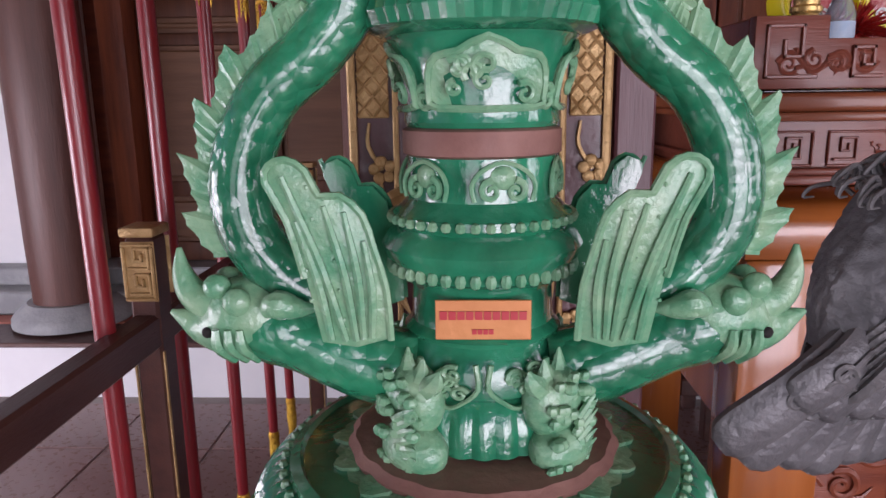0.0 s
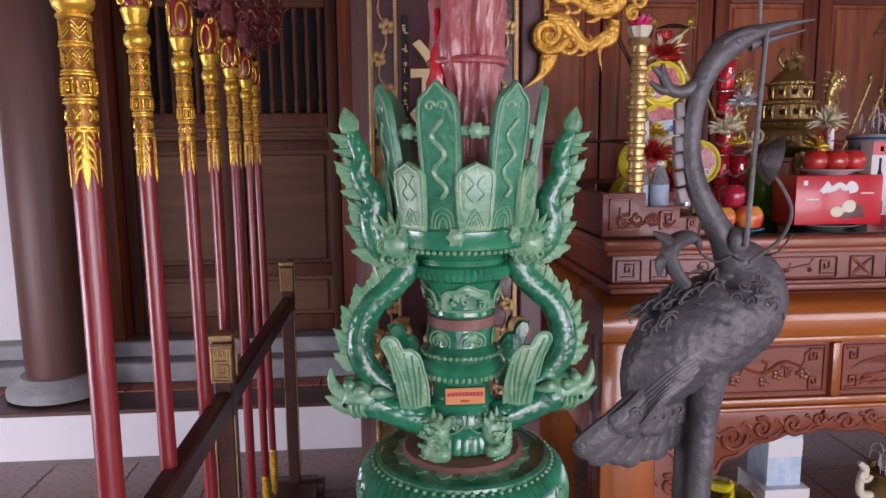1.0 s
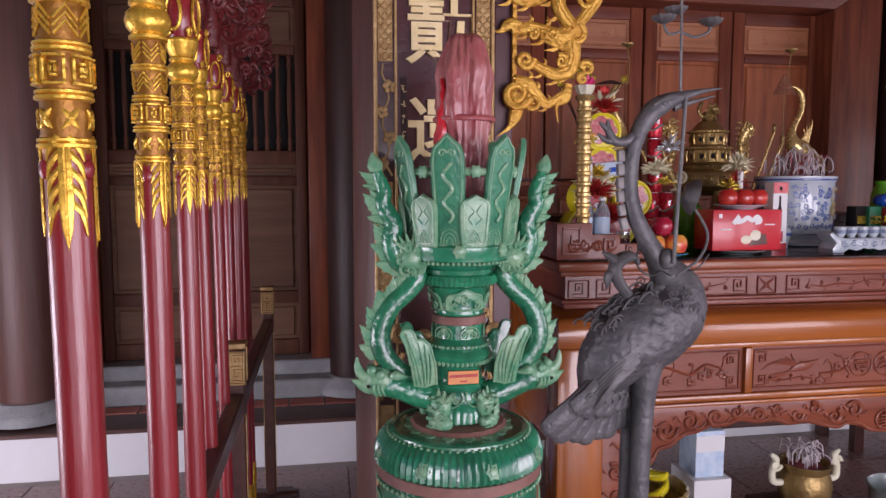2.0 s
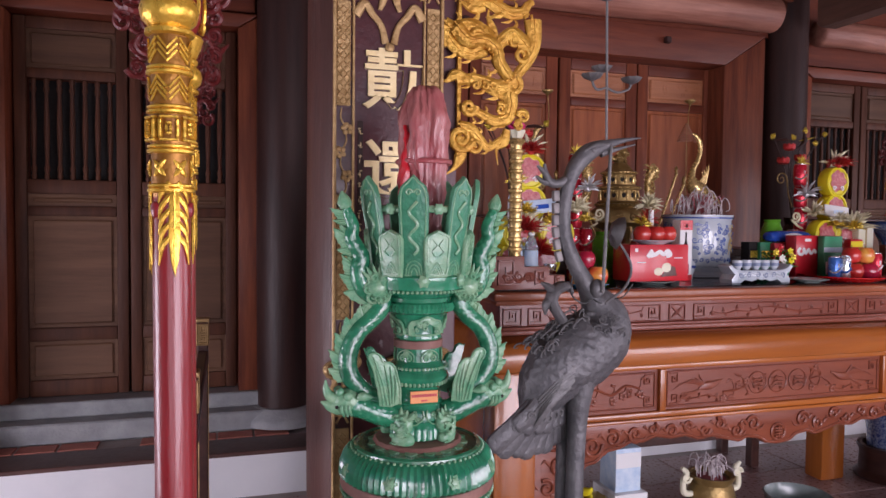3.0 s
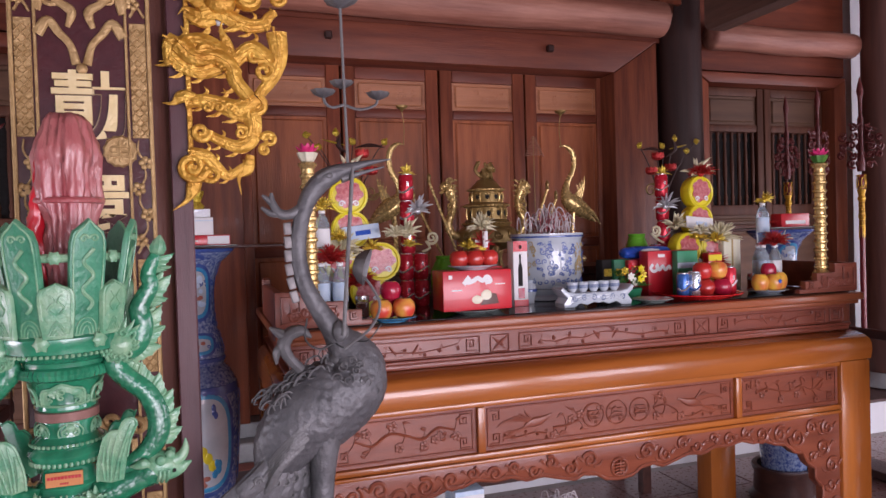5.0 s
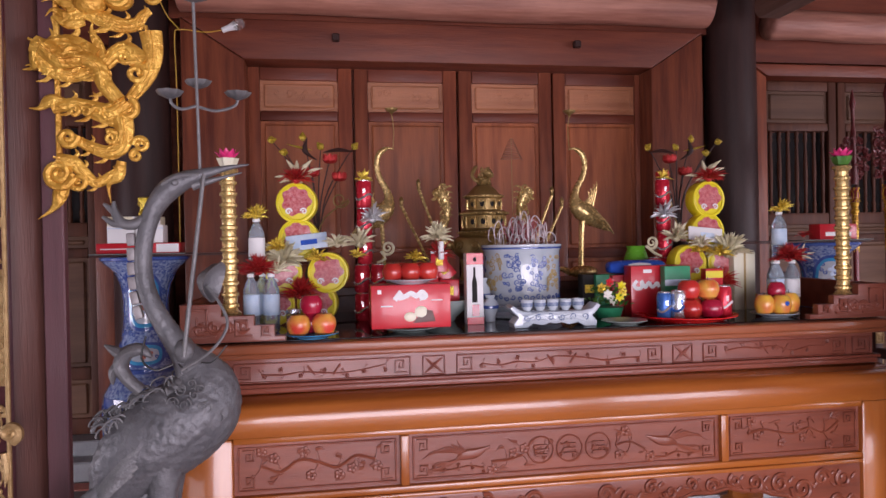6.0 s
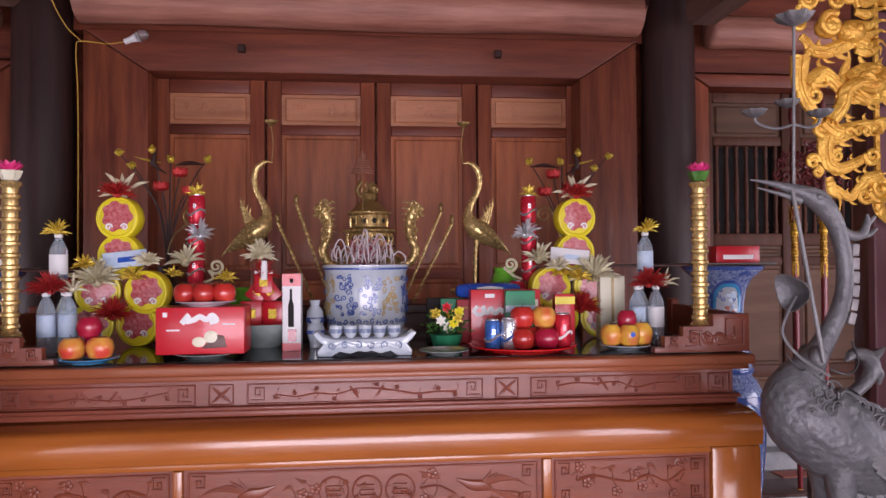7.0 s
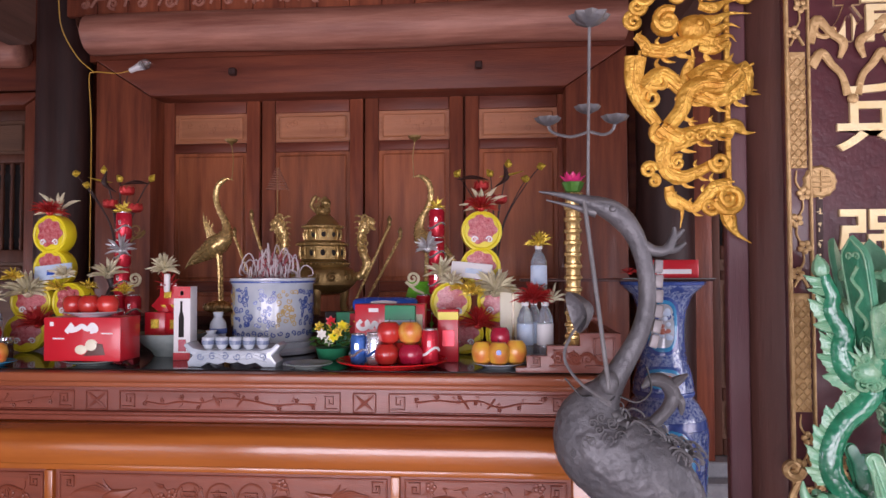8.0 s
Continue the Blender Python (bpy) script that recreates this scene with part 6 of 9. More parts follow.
# ---- couplet boards and gilt dragons at the two columns ----
def couplet_board(s, words):
    x = 0.487 if s < 0 else 4.100
    t = thing("couplet_board", (x, 1.345, 0.62), "maroon lacquered board with gilt border and large gold characters", "couplet board", "couplet boards")
    H = 2.45
    part("ground", bx(-0.165, 0.165, 0.0, 0.022, 0, H, 0.004), M_BOARD, t)
    z0 = 0.40
    for q in (-1, 1):
        e = 0.165 * q
        i = 0.102 * q
        a, b = sorted((e, i))
        bits = [bx(min(e, e - q * 0.010), max(e, e - q * 0.010), -0.012, 0.001, 0, H, 0.003), bx(min(i, i + q * 0.007), max(i, i + q * 0.007), -0.010, 0.001, 0, H, 0.002)]
        part("border", merge(*bits), M_GOLDOLD, t, "dull gold beaded border")
        ins = []
        rng = random.Random(5 if q > 0 else 6)
        z = 0.0
        k = 0
        while z < H - 0.3:
            if k % 2 == 0:
                L = 0.30
                pl = [bx(a + 0.012, b - 0.012, -0.005, 0.001, z, z + L, 0.001)]
                n = int(L / 0.026)
                for r in range(n):
                    for c in range(2):
                        cx, cz = a + 0.021 + 0.021 * c, z + 0.013 + 0.026 * r
                        pl.append(tube([(cx - 0.009, -0.006, cz - 0.011, 0.0022), (cx + 0.009, -0.006, cz + 0.011, 0.0022)], 4, 1))
                        pl.append(tube([(cx - 0.009, -0.006, cz + 0.011, 0.0022), (cx + 0.009, -0.006, cz - 0.011, 0.0022)], 4, 1))
                part("lattice", merge(*pl), M_GOLDOLD, t, "gold diaper panel")
            else:
                L = 0.28
                pl = []
                for r in range(4):
                    cz = z + 0.03 + 0.068 * r
                    cx = (a + b) / 2 + 0.010 * (1 if r % 2 else -1)
                    for p5 in range(5):
                        an = p5 * 1.2566 + r
                        pl.append(ball(cx + 0.011 * math.cos(an), -0.006, cz + 0.011 * math.sin(an), 0.008, 0.005, 0.008, 8, 5))
                    pl.append(tube([(cx, -0.004, cz, 0.003), ((a + b) / 2 - 0.008 * (1 if r % 2 else -1), -0.004, cz + 0.03, 0.003), (cx - 0.016 * (1 if r % 2 else -1), -0.004, cz + 0.06, 0.002)], 5, 3))
                pl.append(tube([(a + 0.014, -0.004, z - 0.004, 0.004), ((a + b) / 2, -0.004, z + 0.022, 0.004), (b - 0.014, -0.004, z - 0.004, 0.004)], 5, 4))
                part("blossom_panel", merge(*pl), M_GOLDOLD, t, "pierced gilt plum blossom")
            z += L + 0.02
            k += 1
        ml = [move(lathe([(0.003, 0.008), (0.036, 0.008), (0.040, 0.005), (0.042, 0.0)], 26, lambda an, r, h: r * (1 + 0.04 * math.cos(an * 13))), pose(q * 0.082, 0.0, 1.205, 90))]
        for r in range(3):
            ml.append(bx(q * 0.082 - 0.022, q * 0.082 + 0.022, -0.013, -0.007, 1.195 + 0.012 * (r - 0.5), 1.199 + 0.012 * (r - 0.5), 0.001))
        ml.append(bx(q * 0.082 - 0.002, q * 0.082 + 0.002, -0.013, -0.007, 1.178, 1.232, 0.001))
        if q * s < 0:
            part("seal", merge(*ml), M_GOLDOLD, t, "round gilt longevity seal")
    for z, w in words:
        part("character", move(letters(w, 0.185, 0.005, 0.0028), pose(0.046 if s > 0 else 0.014, -0.006, z - 0.62, 90)), M_GOLDCHAR, t, "large gold brush character", angle=20)
    # cloud ribbons with a dragon's beard above the words
    rb = []
    for q in (-1, 1):
        rb.append(tube([(q * 0.10, -0.006, 1.50, 0.014), (q * 0.075, -0.008, 1.535, 0.012), (q * 0.05, -0.008, 1.505, 0.010), (q * 0.025, -0.008, 1.475, 0.009), (q * 0.012, -0.008, 1.425, 0.011)], 8, 6, (1, 0.5, 1)))
        rb.append(tube([(q * 0.10, -0.006, 1.56, 0.010), (q * 0.085, -0.008, 1.62, 0.014), (q * 0.05, -0.008, 1.585, 0.010), (q * 0.02, -0.008, 1.56, 0.012), (q * 0.03, -0.008, 1.52, 0.006)], 8, 6, (1, 0.5, 1)))
        rb.append(spiral(q * 0.07, -0.006, 1.60, 0.028, 1.2, 0.008, 0, q, depth=0.6))
    rb.append(ball(0, -0.008, 1.415, 0.014, 0.008, 0.014))
    part("cloud_ribbon", merge(*rb), M_GOLDOLD, t, "gilt cloud ribbon")
    sm = [bx(-0.092, -0.076, -0.002, 0.002, 0.86, 1.20, 0.001)]
    part("inscription_strip", merge(*sm), M_COLDARK, t)
    rng = random.Random(9)
    gl = []
    for r in range(8):
        zz = 1.17 - 0.04 * r
        for c in range(4):
            px, pz = -0.084 + rng.uniform(-0.004, 0.004), zz + rng.uniform(-0.010, 0.010)
            gl.append(bx(px - 0.004, px + 0.004, -0.004, -0.0018, pz - 0.001, pz + 0.001) if c % 2 else bx(px - 0.0009, px + 0.0009, -0.004, -0.0018, pz - 0.005, pz + 0.005))
    part("inscription", merge(*gl), M_GOLDCHAR, t, "column of tiny gold strokes")
    # carved foot of the border
    for q in range(6):
        part("carved_foot", merge(spiral(-0.165 + 0.066 * q, -0.012, 0.48 + 0.02 * (q % 2), 0.026, 1.4, 0.011, q, 1 if q % 2 else -1, depth=1.4), flame([(-0.15 + 0.06 * q, 0.45), (-0.17 + 0.065 * q, 0.40), (-0.15 + 0.06 * q, 0.36)], -0.012, 0.014, 1.0)), M_GOLDOLD, t, "gilt foliage at the foot of the border")
    return t


couplet_board(-1, ((1.93, "勣"), (1.665, "還"), (2.32, "收")))
couplet_board(1, ((2.255, "精"), (1.975, "兵"), (1.66, "强")))


def gilt_dragon():
    """Openwork gilded dragon beside a column; drawn for the east side, in metres from the column's inner edge."""
    t = thing("gilt_dragon_carving", (mirrored(0.86), 1.45, 1.66), "openwork gilded wooden dragon carving hung beside a column", "carving", "gilt dragon carvings")
    X, Z = (lambda x: x - 3.71), (lambda z: z - 1.66)
    def tb(pts, r0, r1, y=0.0, d=0.6):
        n = len(pts) - 1
        R = [1.3 * (r0 + (r1 - r0) * i / n) for i in range(n + 1)]
        rid = []
        for k in (-0.62, 0.0, 0.62):
            rid.append(tube([(X(a) + k * R[i] * 0.5, y - R[i] * d * (0.98 if k == 0 else 0.74), Z(b) + k * R[i] * 0.72, R[i] * 0.15) for i, (a, b) in enumerate(pts)], 5, 6))
        for i in range(1, n):
            a, b = pts[i]
            rid.append(flame([(X(a), Z(b) - R[i] * 0.6), (X(a) + R[i] * 0.7, Z(b) - R[i] * 1.3), (X(a) + R[i] * 1.9, Z(b) - R[i] * 1.5)], y, R[i] * 0.5, 0.5))
            rid.append(flame([(X(a), Z(b) + R[i] * 0.6), (X(a) - R[i] * 0.6, Z(b) + R[i] * 1.3), (X(a) - R[i] * 0.2, Z(b) + R[i] * 2.0)], y, R[i] * 0.45, 0.5))
        return merge(tube([(X(a), y, Z(b), R[i]) for i, (a, b) in enumerate(pts)], 10, 6, (1, d, 1)), *rid)
    def fl(pts, w, y=0.0):
        return flame([(X(a), Z(b)) for a, b in pts], y, w * 1.2, 0.5, 8)
    def sp(x, z, r, a0=0.0, g=1, rad=0.010, turns=1.5, y=-0.006):
        return spiral(X(x), y, Z(z), r, turns, rad, a0, g, depth=0.9, n=8)
    low = [fl([(3.815, 1.80), (3.825, 1.74), (3.845, 1.70), (3.884, 1.672)], 0.022), sp(3.825, 1.795, 0.040, 3.4, 1, 0.013, 1.7), sp(3.775, 1.775, 0.026, 1, -1, 0.010),
           tb([(3.83, 1.83), (3.79, 1.825), (3.765, 1.80), (3.73, 1.77), (3.69, 1.795), (3.665, 1.81)], 0.018, 0.006), fl([(3.665, 1.83), (3.675, 1.79), (3.70, 1.765), (3.695, 1.715)], 0.018), sp(3.612, 1.875, 0.022, 0, 1, 0.009), sp(3.625, 1.845, 0.016, 2, -1, 0.008),
           tb([(3.66, 1.95), (3.655, 1.91), (3.665, 1.87), (3.70, 1.855), (3.745, 1.87), (3.79, 1.895)], 0.022, 0.010), sp(3.80, 1.895, 0.026, 3, 1, 0.011), sp(3.69, 1.895, 0.020, 1, 1, 0.008)]
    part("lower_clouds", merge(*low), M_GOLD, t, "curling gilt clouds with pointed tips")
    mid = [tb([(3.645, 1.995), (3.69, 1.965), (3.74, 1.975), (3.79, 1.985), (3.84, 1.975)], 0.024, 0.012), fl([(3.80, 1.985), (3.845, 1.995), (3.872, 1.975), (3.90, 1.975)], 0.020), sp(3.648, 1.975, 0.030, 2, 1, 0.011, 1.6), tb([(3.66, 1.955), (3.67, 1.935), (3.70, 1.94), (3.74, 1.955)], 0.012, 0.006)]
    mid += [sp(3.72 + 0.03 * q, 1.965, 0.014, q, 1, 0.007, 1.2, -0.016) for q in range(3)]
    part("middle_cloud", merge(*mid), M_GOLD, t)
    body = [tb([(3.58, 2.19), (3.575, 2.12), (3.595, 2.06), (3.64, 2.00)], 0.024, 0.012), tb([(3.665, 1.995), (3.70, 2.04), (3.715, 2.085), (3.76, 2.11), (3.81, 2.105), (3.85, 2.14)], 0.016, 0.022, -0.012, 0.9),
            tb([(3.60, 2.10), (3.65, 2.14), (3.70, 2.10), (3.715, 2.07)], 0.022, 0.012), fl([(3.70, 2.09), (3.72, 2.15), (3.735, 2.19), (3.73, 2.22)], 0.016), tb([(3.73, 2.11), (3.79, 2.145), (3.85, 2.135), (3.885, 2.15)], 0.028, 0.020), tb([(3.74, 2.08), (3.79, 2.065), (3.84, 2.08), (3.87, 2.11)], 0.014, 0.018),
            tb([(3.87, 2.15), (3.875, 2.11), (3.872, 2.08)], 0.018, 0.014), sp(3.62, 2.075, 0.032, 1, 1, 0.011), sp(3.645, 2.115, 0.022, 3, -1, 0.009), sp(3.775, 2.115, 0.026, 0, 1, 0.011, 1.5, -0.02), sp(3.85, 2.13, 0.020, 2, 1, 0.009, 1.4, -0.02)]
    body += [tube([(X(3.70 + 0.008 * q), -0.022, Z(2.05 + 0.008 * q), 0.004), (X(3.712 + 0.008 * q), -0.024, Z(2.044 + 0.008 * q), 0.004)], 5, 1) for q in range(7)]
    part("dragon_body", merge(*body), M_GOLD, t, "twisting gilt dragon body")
    head = [tb([(3.60, 2.215), (3.65, 2.205), (3.70, 2.22), (3.75, 2.245), (3.79, 2.235)], 0.014, 0.022), ball(X(3.735), -0.01, Z(2.265), 0.045, 0.03, 0.035), ball(X(3.66), -0.01, Z(2.275), 0.040, 0.028, 0.032), sp(3.66, 2.28, 0.036, 1, 1, 0.012, 1.7, -0.03), sp(3.575, 2.29, 0.024, 2, 1, 0.010), sp(3.585, 2.33, 0.022, 0, -1, 0.010), ball(X(3.745), -0.035, Z(2.27), 0.012, 0.010, 0.012)]
    for q, (dz, L) in enumerate(((0.00, 0.10), (0.03, 0.13), (0.065, 0.15), (-0.03, 0.09), (-0.05, 0.07), (0.10, 0.13))):
        head.append(fl([(3.75, 2.262 + dz), (3.79, 2.255 + dz), (3.83, 2.272 + dz), (3.76 + L, 2.262 + dz * 1.3)], 0.016, -0.008))
    head += [tb([(3.62, 2.20), (3.60, 2.235), (3.58, 2.25)], 0.014, 0.008), fl([(3.68, 2.21), (3.70, 2.19), (3.735, 2.185)], 0.012, -0.01)]
    head += [sp(3.60 + 0.045 * q, 2.36 + 0.02 * (q % 2), 0.026, q, 1 if q % 2 else -1, 0.011) for q in range(7)]
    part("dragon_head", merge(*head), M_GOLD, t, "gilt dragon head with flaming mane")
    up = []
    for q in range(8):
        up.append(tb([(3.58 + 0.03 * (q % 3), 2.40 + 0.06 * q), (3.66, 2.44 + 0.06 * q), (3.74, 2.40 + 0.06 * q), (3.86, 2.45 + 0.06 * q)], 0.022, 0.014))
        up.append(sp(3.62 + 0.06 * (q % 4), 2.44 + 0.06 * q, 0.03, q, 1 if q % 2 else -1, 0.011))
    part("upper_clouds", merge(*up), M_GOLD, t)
    part("backing_bar", merge(bx(X(3.822), X(3.836), 0.004, 0.018, Z(1.80), Z(3.3), 0.002)), M_GOLD, t, "thin gilt upright behind the carving")
    return t


gd = gilt_dragon()
copy_thing(gd, pose(0.86, 1.45, 1.66) @ Matrix.Diagonal((-1, 1, 1, 1)))
for s in (-1, 1):
    a, b = (0.685, 0.742) if s < 0 else (mirrored(0.742), mirrored(0.685))
    solid("jamb_strip", bx(a, b, 1.475, 1.51, 0.0, 3.3, 0.004), M_PURPLE, "plum-painted upright beside the column", "trim")

# ---- offerings on the altar ----
TOP = 1.2708


def candlestick(x, y):
    t = thing("candlestick", (x, y, TOP), "tall turned brass candlestick topped by a pink lotus candle", "candlestick", "brass candlesticks")
    pr = [(0.062, 0), (0.064, 0.012), (0.050, 0.028), (0.040, 0.05), (0.046, 0.062), (0.034, 0.075), (0.036, 0.088), (0.026, 0.098)]
    z = 0.104
    while z < 0.545:
        pr += [(0.0235, z), (0.030, z + 0.005), (0.030, z + 0.013), (0.0235, z + 0.018), (0.0245, z + 0.034)]
        z += 0.0385
    pr += [(0.026, z), (0.036, z + 0.010), (0.034, z + 0.018), (0.024, z + 0.020)]
    part("stick", lathe(pr, 24), M_BRASS, t)
    part("calyx", lathe([(0.012, z + 0.0202), (0.022, z + 0.024), (0.030, z + 0.038), (0.036, z + 0.055), (0.020, z + 0.056)], 24, lambda a, r, h: r * (1 + 0.10 * math.cos(a * 7))), M_CREAM if x < CX else M_LEAF, t, "cream plastic calyx" if x < CX else "green plastic calyx")
    for k in range(14):
        a = 2 * math.pi * k / 14
        lean = radians(50 if k % 2 else 24)
        if k == 0:
            p0 = part("petal", tube([(0, 0, 0, 0.004), (0, 0, 0.014, 0.011), (0, 0, 0.028, 0.009), (0, 0, 0.040, 0.001)], 8, 4, (1, 0.3, 1)), M_PINK, t)
            q = p0
        else:
            q = like(p0, t)
        q.matrix_basis = Matrix.Translation((0, 0, z + 0.052)) @ Matrix.Rotation(a, 4, "Z") @ Matrix.Translation((0, -0.012, 0)) @ Matrix.Rotation(lean, 4, "X")
    return t


candlestick(1.128, 1.895)
candlestick(3.443, 1.83)

# large incense bowl
b = thing("incense_bowl", (2.277, 2.285, TOP), "blue and white porcelain incense bowl full of curled sticks", "incense bowl")
part("stand", lathe([(0.15, 0), (0.172, 0.004), (0.176, 0.018), (0.160, 0.028), (0.168, 0.040), (0.172, 0.050), (0.150, 0.053)], 40, lambda a, r, z: r * (1 + (0.015 * math.cos(a * 12) if z < 0.03 else 0))), M_PORC, b, "low porcelain stand")
bowl = part("bowl", lathe([(0.148, 0.0535), (0.154, 0.060), (0.158, 0.10), (0.160, 0.20), (0.162, 0.275), (0.170, 0.286), (0.171, 0.302), (0.160, 0.304), (0.155, 0.29), (0.150, 0.285)], 56), M_PORC, b)
part("rim_band", lathe([(0.1705, 0.284), (0.1722, 0.286), (0.1722, 0.290), (0.1705, 0.292)], 56), M_BLUE, bowl)
part("wave_band", merge(*[move(spiral(0, -0.1585, 0.083 + 0.006 * (k % 2), 0.011, 1.2, 0.0030, k, 1, depth=0.5), Matrix.Rotation(2 * math.pi * k / 38, 4, "Z")) for k in range(38)]), M_BLUE, bowl, "band of cobalt waves")
rng = random.Random(2)
for k in range(11):
    bits = []
    for q in range(26):
        bits.append(spiral(rng.uniform(-0.040, 0.040), -0.1605, 0.185 + rng.uniform(-0.070, 0.072), rng.uniform(0.006, 0.015), 1.3, 0.0027, rng.uniform(0, 6), rng.choice((-1, 1)), depth=0.4))
    motif = part("dragon_motif", move(merge(*bits), Matrix.Rotation(2 * math.pi * k / 11 + 0.1, 4, "Z")), M_OCHRE if k % 4 == 1 else M_BLUE, bowl, "ochre dragon brushwork" if k % 4 == 1 else "cobalt dragon brushwork")
    tagged(motif, kind="stuff")
part("sand", lathe([(0.149, 0.284), (0.10, 0.292), (0.02, 0.296)], 32), M_ASH, b)
curls = []
for k in range(46):
    a, r = rng.uniform(0, 6.28), rng.uniform(0, 0.12)
    x, y = r * math.cos(a), r * math.sin(a)
    h = rng.uniform(0.05, 0.15) * (1.2 - r * 3)
    da = rng.uniform(0, 6.28)
    dx, dy = 0.05 * math.cos(da), 0.05 * math.sin(da)
    pts = [(x, y, 0.285, 0.0026), (x + 0.2 * dx, y + 0.2 * dy, 0.285 + h * 0.7, 0.0026), (x + 0.6 * dx, y + 0.6 * dy, 0.285 + h, 0.0026), (x + dx * 1.1, y + dy * 1.1, 0.285 + h * 0.8, 0.0026), (x + dx * 1.2, y + dy * 1.2, 0.285 + h * 0.45, 0.0022), (x + dx * 0.8, y + dy * 0.8, 0.285 + h * 0.35, 0.002)]
    curls.append(tube(pts, 5, 4))
tagged(part("burnt_incense", merge(*curls), M_ASH, b, "mass of curled pale burnt incense"), kind="stuff")
tagged(part("stick_stubble", merge(*[rod((rng.gauss(0, 0.04), rng.gauss(0, 0.04), 0.285), (rng.gauss(0, 0.05), rng.gauss(0, 0.05), 0.36 + rng.uniform(0, 0.06)), 0.0018, 5) for _ in range(50)]), M_STICK, b, "crowded pink stick ends"), kind="stuff")
part("coil_holder", rod((-0.012, 0.08, 0.285), (-0.012, 0.085, 0.768), 0.0016, 6), M_BRASSDK, b)
pts = []
for i in range(150):
    t = i / 149
    r = 0.006 + 0.042 * t
    pts.append((-0.012 + r * math.cos(t * 9 * 6.283), 0.085 + r * math.sin(t * 9 * 6.283), 0.768 - 0.095 * t, 0.0022))
part("incense_coil", tube(pts, 6, 1), M_COIL, b, "hanging cone of coiled brown incense")

# cup stand with five cups
t = thing("cup_stand", (2.279, 1.875, TOP), "white and blue porcelain cup stand with scrolled ends", "cup stand")
o = [(-0.155, 0), (-0.11, 0), (-0.085, 0.016), (-0.05, 0.008), (-0.02, 0.018), (0.02, 0.018), (0.05, 0.008), (0.085, 0.016), (0.11, 0), (0.155, 0), (0.158, 0.018), (0.140, 0.040), (0.160, 0.058), (0.172, 0.076), (0.158, 0.084), (0.138, 0.066), (0.10, 0.058), (-0.10, 0.058), (-0.138, 0.066), (-0.158, 0.084), (-0.172, 0.076), (-0.160, 0.058), (-0.140, 0.040), (-0.158, 0.018)]
part("body", prism(o, -0.04, 0.04, 0.005), M_PORC, t)
for k in range(3):
    part("wave_ridge", tube([(-0.125 + 0.0125 * q, -0.041, 0.050 - 0.012 * k - 0.008 * math.cos(q * 0.628) * (1 if k else 0.4), 0.0028) for q in range(21)], 6, 2), M_PORC, t, "raised wave along the front")
for q in range(6):
    part("scroll_relief", spiral(-0.11 + 0.044 * q, -0.042, 0.038, 0.013, 1.3, 0.0035, q, 1 if q % 2 else -1, depth=0.6), M_CUPBLUE, t, "grey-blue scroll relief")
for k in range(5):
    c = thing("tea_cup", (2.279 - 0.098 + 0.049 * k, 1.875, TOP + 0.0585), "small blue and white porcelain offering cup", "cup", "offering cups")
    part("cup", lathe([(0.012, 0), (0.014, 0.004), (0.020, 0.014), (0.0225, 0.032), (0.0235, 0.042), (0.021, 0.042), (0.018, 0.014), (0.004, 0.008)], 20), M_PORC, c)
    part("band", lathe([(0.0218, 0.017), (0.0226, 0.018), (0.0234, 0.030), (0.0226, 0.031)], 20, lambda a, r, z: r * (1 + 0.03 * math.cos(a * 7))), M_CUPBLUE, c)


def fruit(r, m, name="apple", tall=0.94):
    pr = [(r * 0.10, 0.10 * r), (r * 0.45, 0.0), (r * 0.80, r * 0.22), (r * 0.98, r * 0.75), (r, r * 1.1), (r * 0.90, r * 1.52), (r * 0.60, r * 1.84), (r * 0.25, r * 1.86), (r * 0.06, r * 1.72)]
    return lathe([(a, z * tall) for a, z in pr], 20, lambda a, q, z: q * (1 + 0.02 * math.cos(a * 3 + 1)))


def put_fruit(name, x, y, z, r, m, label, group, tall=0.94, tilt=0):
    t = thing(name, (x, y, z), label, "fruit", group, rz=40 * x * 10)
    part("skin", move(fruit(r, m, name, tall), pose(0, 0, 0, 0)), m, t)
    part("stem", tube([(0, 0, r * 1.60 * tall, 0.0014), (0.002, 0, r * 1.95 * tall, 0.0014), (0.006, 0, r * 2.15 * tall, 0.001)], 5, 3), M_COLDARK, t)
    return t


def plate(x, y, r, m, label, z=TOP, h=0.016):
    t = thing("plate", (x, y, z), label, "plate")
    part("dish", lathe([(r * 0.55, 0), (r * 0.58, 0.003), (r * 0.8, h * 0.55), (r, h), (r * 0.985, h + 0.002), (r * 0.78, h * 0.75), (r * 0.5, 0.006), (0.004, 0.006)], 40), m, t)
    return t


plate(1.405, 1.815, 0.092, M_TURQ, "turquoise plate with three apples on it")
put_fruit("apple", 1.362, 1.795, TOP + 0.012, 0.040, M_PEACH, "yellow-red apple on the turquoise plate", "apples on the turquoise plate")
put_fruit("apple", 1.447, 1.798, TOP + 0.012, 0.041, M_PEACH, "yellow-red apple on the turquoise plate", "apples on the turquoise plate")
put_fruit("apple", 1.402, 1.852, TOP + 0.012, 0.038, M_PLUM, "dark red apple on the turquoise plate", "apples on the turquoise plate")
put_fruit("apple", 1.405, 1.822, TOP + 0.078, 0.039, M_PLUM, "dark red apple on top of the pile", "apples on the turquoise plate")
plate(3.195, 1.895, 0.090, M_PORC, "white plate with four mangoes on it")
